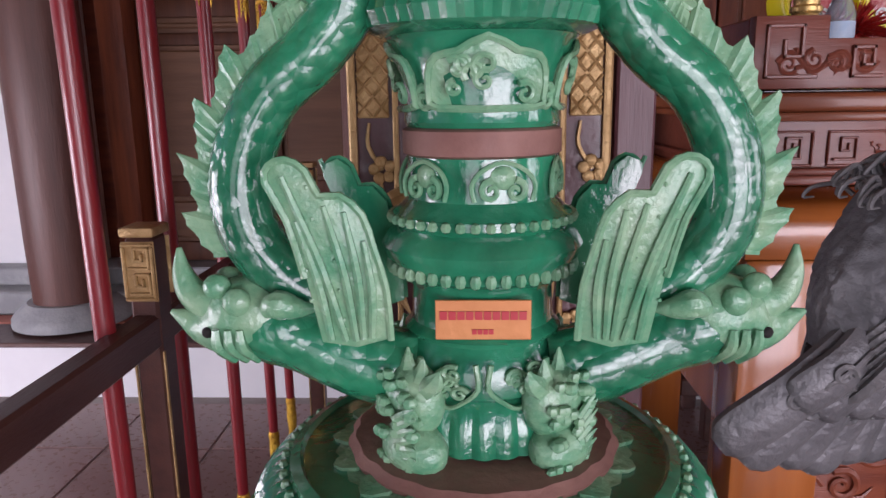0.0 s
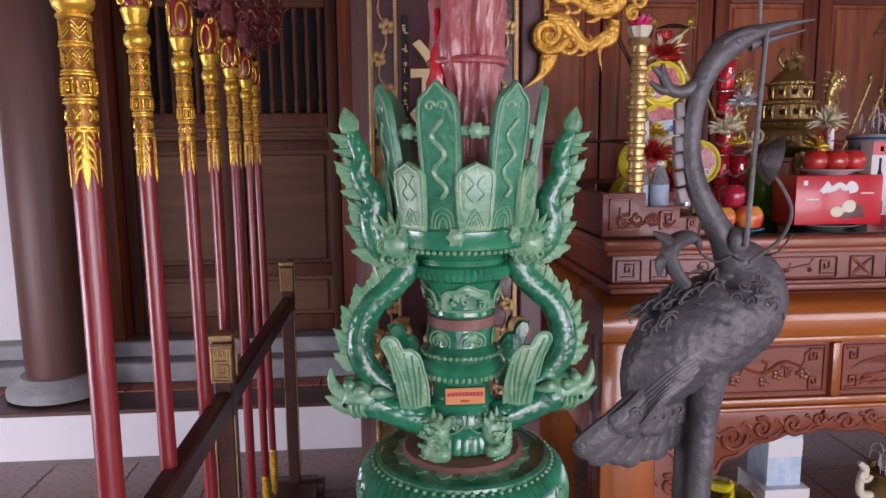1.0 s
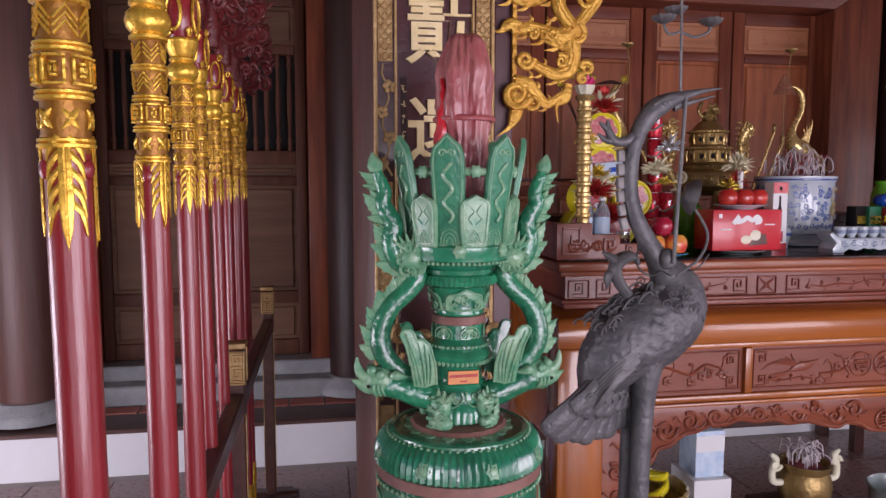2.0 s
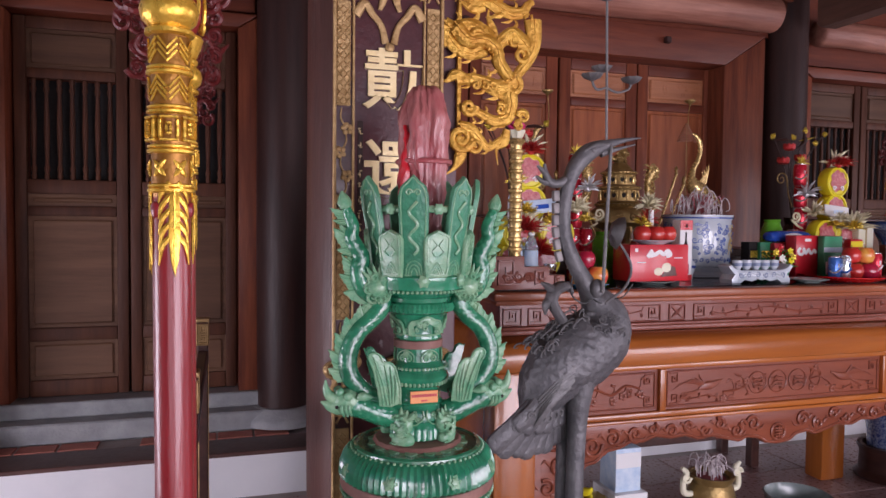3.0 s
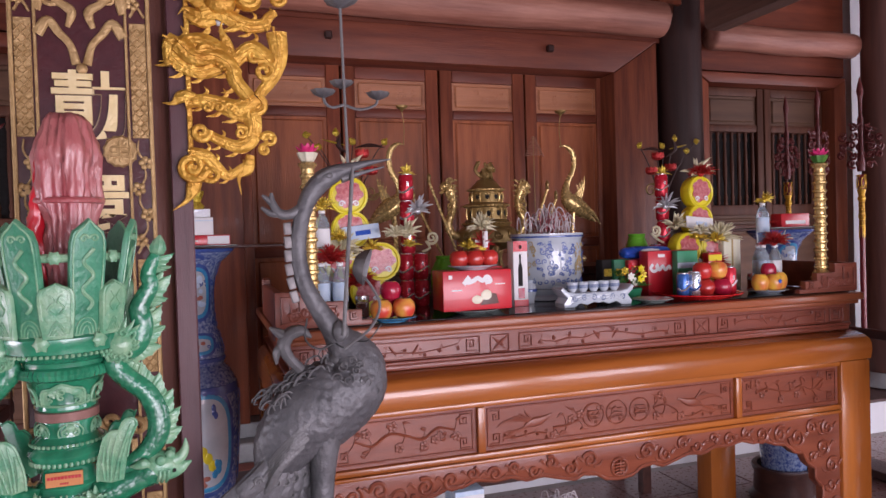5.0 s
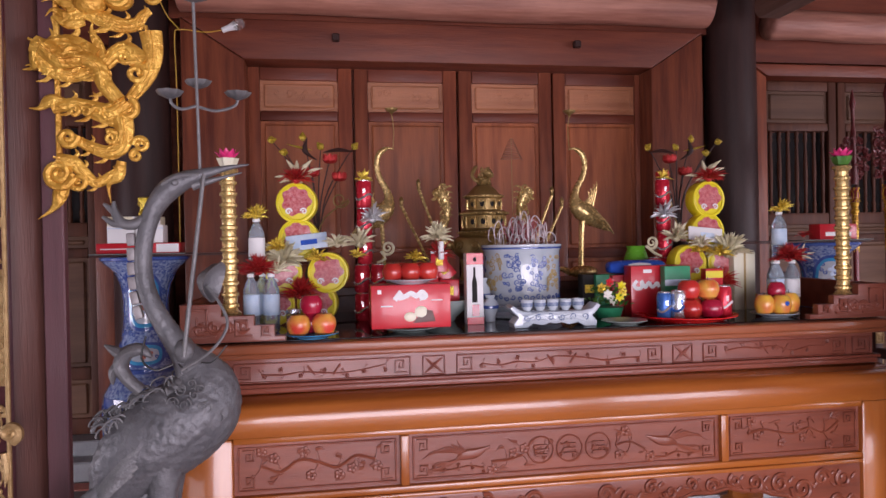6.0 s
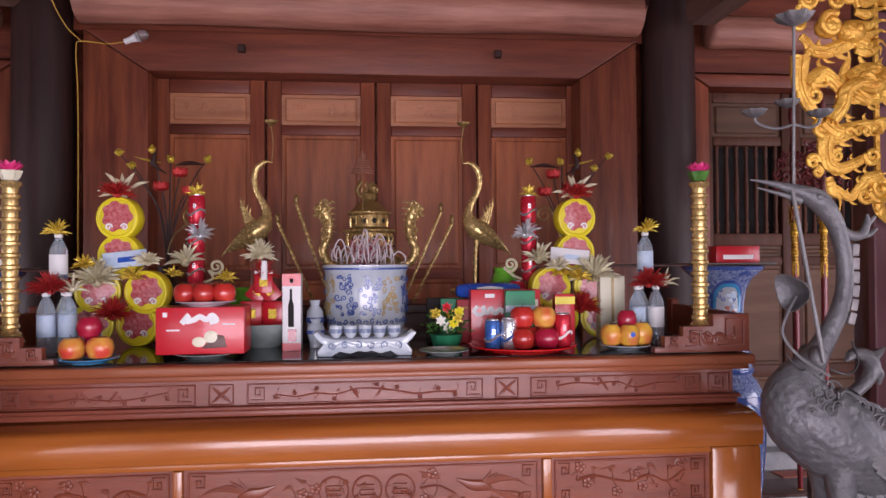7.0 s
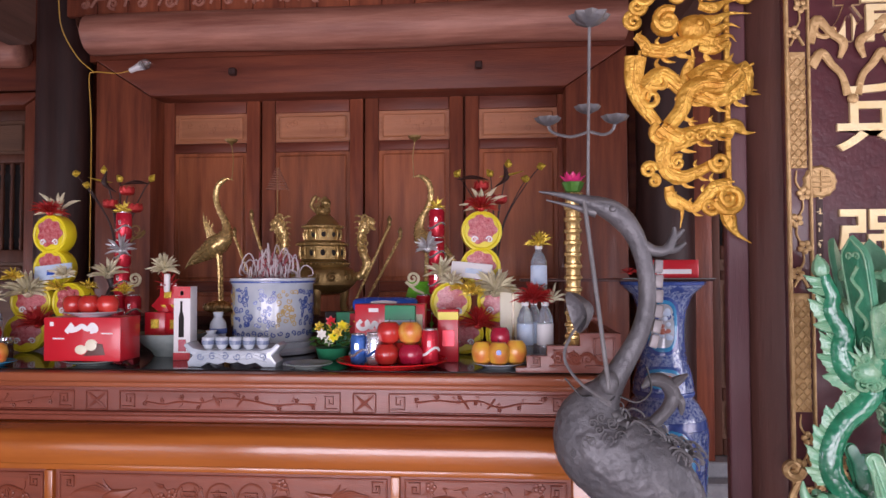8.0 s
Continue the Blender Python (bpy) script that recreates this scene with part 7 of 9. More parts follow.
for x, y, z, r in ((3.140, 1.880, 0.012, 0.037), (3.197, 1.858, 0.012, 0.037), (3.252, 1.890, 0.012, 0.039), (3.195, 1.925, 0.012, 0.036), (3.202, 1.895, 0.066, 0.034)):
    put_fruit("mango", x, y, TOP + z, r, M_MANGO if z < 0.05 else M_PLUM, "ripe yellow mango on the white plate" if z < 0.05 else "dark red plum on the mangoes", "fruit on the white plate", 1.12)
st = thing("fruit_sticker", (3.196, 1.8205, TOP + 0.058), "small blue oval sticker on a mango", "sticker")
part("label", move(lathe([(0.001, 0), (0.009, 0.0), (0.009, 0.001), (0.001, 0.0012)], 16), pose(0, 0, 0, 90)), M_BLUECARD, st)


def carton(name, x0, x1, y0, y1, z0, z1, m, label, bits=(), category="box", rz=0, group=""):
    t = thing(name, ((x0 + x1) / 2, (y0 + y1) / 2, z0), label, category, group, rz=rz)
    w, d = (x1 - x0) / 2, (y1 - y0) / 2
    part("carton", bx(-w, w, -d, d, 0, z1 - z0, 0.0025, 2), m, t)
    for nm, u0, u1, v0, v1, mm, lab in bits:
        part(nm, bx(-w + 2 * w * u0, -w + 2 * w * u1, -d - 0.0016, -d + 0.001, (z1 - z0) * v0, (z1 - z0) * v1, 0.0006), mm, t, lab)
    return t


def blob(t, pts, y, r, m, name, label):
    part(name, tube([(x, y, z, r) for x, z in pts], 8, 5, (1, 0.16, 1)), m, t, label)


plate(1.75, 1.895, 0.105, M_PLATE, "grey-green plate under the red gift box")
gb = carton("gift_box", 1.608, 1.888, 1.822, 1.955, TOP + 0.019, 1.442, M_RED, "glossy red confectionery gift box with white script", (("corner_mark", 0.08, 0.13, 0.80, 0.90, M_PAPER, "small white mark"), ("tag_line", 0.12, 0.27, 0.50, 0.535, M_PAPER, "line of tiny print"), ("tag_line", 0.75, 0.90, 0.62, 0.65, M_PAPER, "line of tiny print")))
blob(gb, [(-0.058, 0.100), (-0.035, 0.128), (-0.045, 0.108), (-0.02, 0.112), (0.0, 0.122), (0.02, 0.112), (0.038, 0.126), (0.052, 0.110), (0.03, 0.104)], -0.0672, 0.009, M_PAPER, "script", "white flowing brand shape")
part("sweet", merge(ball(-0.004, -0.066, 0.040, 0.022, 0.004, 0.017), ball(0.035, -0.066, 0.055, 0.024, 0.004, 0.022)), M_CREAM, gb, "printed white sweets")
part("sweet_dark", merge(prism([(0.005, 0.018), (0.085, 0.022), (0.075, 0.060), (0.045, 0.064)], -0.0682, -0.066, 0.0005)), M_COL, gb, "printed dark chocolate piece")
plate(1.752, 1.885, 0.098, M_PORC, "white plate of apples on the gift box", 1.4425)
for k, (x, y) in enumerate(((1.690, 1.865), (1.752, 1.858), (1.815, 1.868), (1.72, 1.915), (1.785, 1.92))):
    put_fruit("apple", x, y, 1.4425 + 0.010, 0.037, M_APPLE, "shiny red apple on the gift box", "apples on the gift box")


def tinsel(name, x, y, z, r, m, n, label, group="", lean=1.0, cat="ornament", seed=1, blades=False):
    """A burst of thin foil blades."""
    t = thing(name, (x, y, z), label, cat, group)
    rr = random.Random(seed)
    bits = []
    for k in range(n):
        th = rr.uniform(0, 6.283)
        ph = rr.uniform(-0.25, 1.45)
        d = Vector((math.cos(th) * math.cos(ph), math.sin(th) * math.cos(ph) - 0.15, math.sin(ph) * lean))
        L = r * rr.uniform(0.65, 1.1)
        mid = d * L * 0.55 + Vector((0, 0, 0.10 * L))
        if blades:
            bits.append(tube([(0, 0, 0, 0.002), (mid.x, mid.y, mid.z, r * 0.075), (d.x * L, d.y * L, d.z * L, 0.0006)], 5, 3, (1, 0.5, 1)))
        else:
            bits.append(tube([(0, 0, 0, r * 0.03), (mid.x, mid.y, mid.z, r * 0.035), (d.x * L, d.y * L, d.z * L, 0.0006)], 4, 2))
    bits.append(ball(0, 0, 0.002, r * 0.22, r * 0.2, r * 0.2, 8, 6))
    tagged(part("foil_burst", merge(*bits), m, t), kind="stuff")
    return t


def cake_disc(x, y, z, rz, tilt=0, white=False):
    t = thing("candy_box", (x, y, z), "round yellow candy box with a clear printed face" if not white else "round white candy box with a printed face", "candy box", "stacked candy boxes", rz=rz)
    m = Matrix.Translation((0, 0, 0.081)) @ Matrix.Rotation(radians(90), 4, "X")
    part("drum", move(lathe([(0.072, -0.032), (0.079, -0.031), (0.081, -0.026), (0.081, 0.028), (0.079, 0.032), (0.069, 0.033), (0.068, 0.029), (0.004, 0.029)], 36), m), M_YELLOW if not white else M_PAPER, t)
    part("face", move(lathe([(0.002, 0.0300), (0.055, 0.0300), (0.056, 0.0320), (0.002, 0.0335)], 48, lambda a, r, zz: r * (1 + 0.09 * math.cos(a * 7 + 0.6) + 0.05 * math.cos(a * 3))), Matrix.Translation((0, 0, 0.008)) @ m), M_CANDY, t, "bright red and white printed sweets")
    part("rim", move(lathe([(0.066, 0.0335), (0.070, 0.036), (0.074, 0.0335), (0.070, 0.0331)], 36, None, False), m), M_YELLOW, t)
    part("swirl", move(merge(spiral(-0.03, 0, -0.034, 0.014, 1.3, 0.004, 0, 1, depth=0.4), spiral(0.03, 0, -0.034, 0.014, 1.3, 0.004, 3, -1, depth=0.4)), Matrix.Translation((0, -0.0345, 0.081))), M_PAPER, t, "white swirls")
    return t


def tower(x, y, s):
    # round boxes stacked in a leaning pyramid
    cake_disc(x - s * 0.075, y - 0.005, TOP, 8 * s)
    cake_disc(x + s * 0.100, y - 0.02, TOP, -14 * s)
    cake_disc(x - s * 0.120, y - 0.05, TOP + 0.125, 6 * s)
    cake_disc(x + s * 0.068, y - 0.03, TOP + 0.128, -10 * s)
    cake_disc(x - s * 0.005, y, TOP + 0.262, 4 * s)
    cake_disc(x, y, TOP + 0.405, 6 * s)
    tinsel("red_tinsel", x, y - 0.035, TOP + 0.575, 0.078, M_REDFOIL, 130, "red tinsel burst on the candy tower", "tinsel bursts", 0.7, seed=3)
    tinsel("gilt_spray", x + 0.005, y + 0.005, TOP + 0.580, 0.110, M_PALEGOLD, 11, "spray of pale gold leaves", "gold sprays", 0.8, seed=5, blades=True)
    tinsel("glitter_flower", x + s * 0.055, y - 0.085, TOP + 0.245, 0.105, M_PALEGOLD, 90, "champagne glitter flower on the tower", "gold sprays", 0.9, seed=8, blades=True)
    tinsel("gold_flower", x - s * 0.075, y - 0.085, TOP + 0.262, 0.060, M_GOLDFOIL, 30, "gold foil flower on the tower", "gold sprays", 0.9, seed=9, blades=True)
    tinsel("red_tinsel", x - s * 0.01, y - 0.115, TOP + 0.12, 0.085, M_REDFOIL, 150, "red tinsel burst on the candy tower", "tinsel bursts", 0.9, seed=4)
    c = carton("envelope", x - s * 0.04 - 0.08, x - s * 0.04 + 0.08, y - 0.075, y - 0.068, TOP + 0.300, TOP + 0.362, M_LBLUE if s < 0 else M_PAPER, "pale blue printed envelope leaning on the tower" if s < 0 else "white wrapped paper packet on the tower", (("print", 0.35, 0.75, 0.3, 0.62, M_LBLUE if s > 0 else M_BLUECARD, "blurred oval print"),), "envelope", 0)
    c.rotation_euler = (radians(-12), radians(6 * s), 0)


for k, (x, y, z, r, m, n, lab) in enumerate(((1.275, 2.12, 0.335, 0.055, M_GOLDFOIL, 40, "gold foil berries by the candy tower"), (1.50, 2.10, 0.345, 0.060, M_PALEGOLD, 40, "champagne glitter leaves by the cans"), (1.575, 2.14, 0.300, 0.045, M_GOLDFOIL, 34, "gold foil berries by the cans"),
        (3.02, 2.13, 0.315, 0.060, M_PALEGOLD, 44, "champagne glitter leaves on the candy tower"), (3.10, 2.12, 0.275, 0.055, M_GOLDFOIL, 38, "gold foil flower on the candy tower"), (1.79, 2.02, 0.285, 0.050, M_GOLDFOIL, 30, "gold foil leaves behind the apples"))):
    tinsel("foil_spray", x, y, TOP + z - 0.03, r, m, n, lab, "foil sprays", 0.8, seed=60 + k, blades=True)
tower(1.345, 2.27, -1)
tower(3.127, 2.285, 1)


def can(x, y, z, m, label, group="", r=0.032, h=0.116, band=None):
    t = thing("drink_can", (x, y, z), label, "can", group)
    part("wall", lathe([(r * 0.80, 0), (r * 0.86, 0.003), (r, 0.011), (r, h - 0.014), (r * 0.84, h - 0.003)], 24), m, t)
    part("lid", lathe([(r * 0.845, h - 0.0029), (r * 0.86, h), (r * 0.82, h + 0.001), (r * 0.78, h - 0.003), (0.003, h - 0.003)], 24), M_CAN, t, "bare aluminium lid")
    if band:
        part("band", tube([(r * 1.003 * math.sin(a), -r * 1.003 * math.cos(a), h * (0.40 + 0.10 * math.sin(a * 2)), 0.005) for a in [q * 0.3 - 1.5 for q in range(11)]], 6, 2, (1, 1, 1)), band, t, "pale wavy stripe")
        part("panel", merge(*[bx(-0.006 + 0.004 * q, -0.0035 + 0.004 * q, -r - 0.0008, -r + 0.004, h * 0.52, h * 0.70) for q in range(3)]), band, t)
    return t


for cx, cy, s in ((1.635, 2.30, -1), (2.925, 2.30, 1)):
    for lv, offs in enumerate(((-0.034, 0.034), (-0.034, 0.034), (0.0,), (0.0,), (0.0,))):
        for dx in offs:
            can(cx + dx + 0.02 * s * (lv > 1), cy + 0.006 * lv, TOP + 0.1165 * lv, M_CANRED, "red printed drink can in a stacked tower", "stacked drink cans", band=M_CAN)
    tinsel("gold_flower", cx + 0.02 * s, cy + 0.02, TOP + 0.584, 0.045, M_GOLDFOIL, 26, "gold foil flower on the can tower", "gold sprays", seed=12, blades=True)
    tinsel("silver_flower", cx - s * 0.01, cy - 0.05, TOP + 0.415, 0.075, M_SILVER, 30, "silver foil flower on the can tower", "silver sprays", seed=13, blades=True)
    tinsel("silver_flower", cx + s * 0.045, cy - 0.05, TOP + 0.315, 0.085, M_PALEGOLD, 34, "pale gold foil flower on the can tower", "gold sprays", seed=14, blades=True)
    rb = thing("curled_ribbon", (cx - s * 0.07, cy - 0.05, TOP + 0.30), "pale curled glitter ribbon on the cans", "ribbon", "curled ribbons")
    part("curl", spiral(0, 0, 0, 0.030, 1.7, 0.007, 3.6, 1, ((0.045 * s, 0, -0.06, 0.005), (0.01 * s, 0, -0.045, 0.006)), 1.0), M_PALEGOLD, rb)


def bottle(x, y, z, label, group, cap=M_PAPER, h=0.215, r=0.030):
    t = thing("water_bottle", (x, y, z), label, "bottle", group)
    g = part("bottle", lathe([(r * 0.8, 0), (r, 0.008), (r * 0.95, 0.03), (r, 0.05), (r, h * 0.36), (r * 0.96, h * 0.62), (r * 0.98, h * 0.72), (r * 0.60, h * 0.87), (0.011, h * 0.92), (0.011, h * 0.945)], 24), M_BOTTLE, t)
    part("label", lathe([(r * 1.005, h * 0.30), (r * 1.02, h * 0.31), (r * 1.0, h * 0.64), (r * 0.975, h * 0.65)], 24), M_LBLUE if int(x * 100) % 3 else M_PAPER, t, "pale printed label")
    part("cap", lathe([(0.0125, h * 0.9455), (0.0135, h * 0.95), (0.0135, h), (0.011, h + 0.002)], 16), cap, t)
    return t


for x0, s in ((1.22, -1), (3.325, 1)):
    for dx, dy in ((-0.035, 0), (0.036, 0.0), (0.0, 0.065)):
        bottle(x0 + dx, 2.02 + dy, TOP, "clear plastic water bottle with a pale label", "water bottles")
    bottle(x0 + 0.018 * s, 2.075, TOP + 0.218, "clear water bottle standing on the others", "water bottles", h=0.20)
    tinsel("gold_flower", x0 + 0.018 * s, 2.065, TOP + 0.425, 0.052, M_GOLDFOIL, 34, "gold foil flower on the top bottle", "gold sprays", seed=21, blades=True)
    tinsel("red_tinsel", x0 - 0.005, 1.985, TOP + 0.225, 0.080, M_REDFOIL, 140, "red tinsel burst on the bottles", "tinsel bursts", 0.8, seed=22)
    tinsel("glitter_flower", x0 + 0.06, 2.0, TOP + 0.225, 0.06, M_PALEGOLD, 16, "champagne glitter leaf by the bottles", "gold sprays", seed=23, blades=True)
    jar = thing("candle_jar", (x0 + 0.115 * -s, 2.00, TOP), "small glass candle jar of dark red wax", "candle jar", "candle jars")
    part("wax", lathe([(0.020, 0.004), (0.023, 0.010), (0.024, 0.055), (0.003, 0.056)], 20), M_AMBER, jar, "dark red wax")
    part("glass", lathe([(0.022, 0), (0.0255, 0.004), (0.0265, 0.07), (0.0245, 0.07), (0.0235, 0.058)], 20), M_GLASS, jar)
    part("lid", lathe([(0.0265, 0.0702), (0.028, 0.072), (0.027, 0.084), (0.004, 0.085)], 20), M_CAN, jar)

# decorated envelope bowl
t = thing("offering_bowl", (1.90, 2.17, TOP), "grey-green glazed bowl of red and gold offerings", "bowl")
part("bowl", lathe([(0.060, 0), (0.066, 0.006), (0.072, 0.020), (0.105, 0.045), (0.132, 0.078), (0.138, 0.090), (0.132, 0.091), (0.10, 0.055), (0.004, 0.045)], 40), M_PLATE, t)
for k, (x, y, z, rz, m) in enumerate(((-0.045, -0.03, 0.082, 12, M_RED), (0.040, -0.035, 0.080, -10, M_RED), (0.0, 0.03, 0.085, 4, M_RED))):
    e = carton("red_envelope_block", 1.90 + x - 0.038, 1.90 + x + 0.038, 2.17 + y - 0.02, 2.17 + y + 0.02, TOP + z, TOP + z + 0.09, m, "red and gold lucky block in the grey bowl", (("gilt_mark", 0.3, 0.7, 0.3, 0.7, M_GOLDFOIL, "gold seal"),), "lucky block", rz, "lucky blocks")
for k, (x, z, ry) in enumerate(((-0.045, 0.175, 38), (0.045, 0.175, -38), (0.0, 0.20, 0))):
    e = carton("lucky_envelope", 1.90 + x - 0.033, 1.90 + x + 0.033, 2.148 - 0.006 * k, 2.151 - 0.006 * k, TOP + z, TOP + z + 0.085, M_RED, "red lucky envelope with a gold seal", (("gilt_seal", 0.28, 0.72, 0.3, 0.66, M_GOLDFOIL, "round gold seal"), ("white_edge", 0.0, 1.0, 0.86, 0.99, M_PAPER, "white flap")), "envelope", 0, "lucky envelopes")
    e.rotation_euler = (radians(-8), radians(ry), 0)
tinsel("red_tinsel", 1.90, 2.15, TOP + 0.265, 0.070, M_REDFOIL, 44, "red berry spray in the grey bowl", "tinsel bursts", seed=31)
tinsel("glitter_flower", 1.89, 2.13, TOP + 0.335, 0.066, M_PALEGOLD, 80, "large champagne glitter flower over the envelopes", "gold sprays", seed=32, blades=True)
cd = thing("candle", (1.905, 2.125, TOP + 0.2505), "short white candle among the envelopes", "candle")
part("wax", lathe([(0.011, 0), (0.012, 0.002), (0.012, 0.068), (0.009, 0.071), (0.002, 0.070)], 16), M_PAPER, cd)
lm = thing("lime_vase", (1.80, 2.36, TOP), "bright lime green glazed vase", "vase")
part("vase", lathe([(0.04, 0), (0.05, 0.01), (0.07, 0.08), (0.066, 0.15), (0.04, 0.20), (0.045, 0.215), (0.036, 0.213)], 28), M_LIME, lm)
lm = thing("lime_vase", (2.86, 2.42, TOP), "bright lime green glazed vase", "vase")
part("vase", lathe([(0.04, 0), (0.05, 0.01), (0.062, 0.10), (0.058, 0.22), (0.04, 0.27), (0.045, 0.285), (0.036, 0.283)], 28), M_LIME, lm)

wb = carton("wine_box", 1.985, 2.050, 2.015, 2.075, TOP, 1.545, M_PAPER, "upright white wine box with a printed bottle and red ends", (("red_top", 0.0, 1.0, 0.84, 1.0, M_RED, "red printed top"), ("red_foot", 0.0, 1.0, 0.0, 0.10, M_RED, "red printed foot"), ("seal", 0.40, 0.60, 0.88, 0.94, M_SILVER, "silver seal"), ("berry_print", 0.30, 0.75, 0.12, 0.28, M_PLUM, "printed grapes")))
part("printed_bottle", move(prism([(-0.010, 0), (0.010, 0), (0.010, 0.075), (0.004, 0.10), (0.004, 0.135), (-0.004, 0.135), (-0.004, 0.10), (-0.010, 0.075)], -0.0318, -0.029, 0.0004), pose(-0.002, 0, 0.085)), M_DARKGAP, wb, "printed dark bottle")
for x, y, h in ((2.095, 2.10, 0.105), (2.085, 2.19, 0.17)):
    v = thing("small_vase", (x, y, TOP), "small blue and white porcelain vase", "vase", "small vases")
    part("vase", lathe([(0.020, 0), (0.022, 0.004), (0.020, h * 0.15), (0.034, h * 0.55), (0.030, h * 0.75), (0.016, h * 0.88), (0.022, h), (0.018, h)], 24), M_PORC, v)
    part("band", lathe([(0.0335, h * 0.50), (0.0350, h * 0.52), (0.0350, h * 0.60), (0.0335, h * 0.62)], 24), M_BLUE, v)

# flower basket
fb = thing("flower_basket", (2.575, 2.07, TOP), "small green basket of white and yellow flowers", "flower basket")
part("pot", lathe([(0.045, 0), (0.050, 0.004), (0.062, 0.045), (0.058, 0.046), (0.01, 0.04)], 24), M_GREENCARD, fb)
rng = random.Random(77)
lf = []
for k in range(150):
    th, ph = rng.uniform(0, 6.28), rng.uniform(0.0, 1.4)
    r = rng.uniform(0.035, 0.085)
    p = Vector((r * math.cos(th) * math.cos(ph) * 1.05, r * math.sin(th) * math.cos(ph), 0.05 + r * math.sin(ph) * 1.05))
    d = Vector((math.cos(th + rng.uniform(-0.6, 0.6)), math.sin(th), rng.uniform(-0.2, 0.8))).normalized() * rng.uniform(0.012, 0.024)
    q = p + d
    lf.append(tube([(p.x, p.y, p.z, 0.001), ((p.x + q.x) / 2, (p.y + q.y) / 2, (p.z + q.z) / 2 + 0.003, 0.006), (q.x, q.y, q.z, 0.0006)], 4, 2, (1, 1, 0.5)))
tagged(part("foliage", merge(*lf), M_LEAF, fb, "small mixed green leaves"), kind="stuff")
for k, (x, y, z, m) in enumerate(((-0.025, -0.055, 0.10, M_PETALW), (0.0, -0.05, 0.075, M_PETALW), (0.035, -0.06, 0.105, M_GOLDFOIL), (-0.04, -0.03, 0.125, M_GOLDFOIL), (0.045, -0.03, 0.13, M_YELLOW), (0.0, -0.02, 0.145, M_RED), (0.02, -0.065, 0.09, M_YELLOW))):
    part("flower", merge(*[move(tube([(0, 0, 0, 0.002), (0, 0, 0.012, 0.007), (0, 0, 0.022, 0.001)], 6, 3, (1, 0.4, 1)), Matrix.Translation((x, y, z)) @ Matrix.Rotation(q * 1.047, 4, "Y") @ Matrix.Rotation(0.4, 4, "X")) for q in range(6)]), m, fb)
plate(2.545, 1.845, 0.085, M_PLATE, "small empty grey-green dish on the altar edge")

# red tray and its load
tr = thing("tray", (2.825, 1.915, TOP), "shallow round red plastic tray", "tray")
part("tray", lathe([(0.135, 0), (0.140, 0.003), (0.170, 0.014), (0.192, 0.020), (0.193, 0.024), (0.168, 0.019), (0.135, 0.008), (0.004, 0.007)], 56), M_REDPLASTIC, tr)
for x, y, z, m in ((2.815, 1.850, 0.009, M_APPLE), (2.900, 1.848, 0.009, M_PLUM), (2.86, 1.915, 0.009, M_APPLE), (2.82, 1.872, 0.082, M_APPLE), (2.895, 1.868, 0.082, M_PEACH), (2.94, 1.93, 0.009, M_PEACH)):
    put_fruit("apple", x, y, TOP + z, 0.042, m, "red apple piled on the red tray" if m is not M_PEACH else "yellow-red apple piled on the red tray", "apples on the red tray")
can(2.715, 1.868, TOP + 0.009, M_CANBLUE, "blue printed drink can on the red tray", "cans on the red tray", 0.027, 0.105, M_CAN)
can(2.770, 1.862, TOP + 0.009, M_CAN, "silver and blue drink can on the red tray", "cans on the red tray", 0.028, 0.110, M_CANBLUE)
can(2.962, 1.872, TOP + 0.009, M_CANRED, "red drink can with white script on the tray", "cans on the red tray", 0.030, 0.122, M_PAPER)
cb = carton("pie_box", 2.665, 2.925, 2.045, 2.115, TOP, 1.478, M_RED, "red chocolate pie box with a white name", (("picture", 0.60, 0.97, 0.35, 0.82, M_CREAM, "printed pies"), ("band", 0.66, 0.92, 0.42, 0.60, M_COL, "printed brown cake"), ("small_mark", 0.20, 0.34, 0.86, 0.93, M_PAPER, "small white mark")))
blob(cb, [(-0.105, 0.148), (-0.118, 0.13), (-0.104, 0.116), (-0.085, 0.122), (-0.085, 0.145), (-0.07, 0.12), (-0.055, 0.14), (-0.04, 0.12), (-0.02, 0.136), (-0.01, 0.12)], -0.0358, 0.0075, M_PAPER, "name_shape", "white rounded lettering shape")
carton("dark_box", 2.625, 2.895, 2.14, 2.28, TOP, 1.438, M_REDINK, "dark red gift box behind the pie box", (("gilt_line", 0.05, 0.95, 0.8, 0.83, M_GOLDFOIL, "gold line"),))
bp = thing("biscuit_packet", (2.755, 2.20, 1.4385), "blue crinkled biscuit packet on the dark box", "packet")
part("packet", tube([(-0.130, 0, 0.030, 0.006), (-0.118, 0, 0.030, 0.024), (-0.06, 0, 0.031, 0.030), (0.0, 0, 0.031, 0.029), (0.07, 0, 0.031, 0.030), (0.118, 0, 0.030, 0.024), (0.130, 0, 0.030, 0.005)], 14, 5, (1, 1.5, 1)), M_BLUECARD, bp)
part("print", tube([(-0.05, -0.044, 0.034, 0.010), (0.0, -0.044, 0.036, 0.013), (0.05, -0.044, 0.034, 0.010)], 8, 4, (1, 0.15, 1)), M_PAPER, bp, "white printed oval")
carton("tea_box", 2.785, 2.895, 1.995, 2.035, TOP, TOP + 0.205, M_GREENCARD, "upright green tea box in front of the pie box", (("band", 0.0, 1.0, 0.62, 0.74, M_LBLUE, "pale band"), ("lower", 0.1, 0.9, 0.1, 0.4, M_PAPER, "white print")))
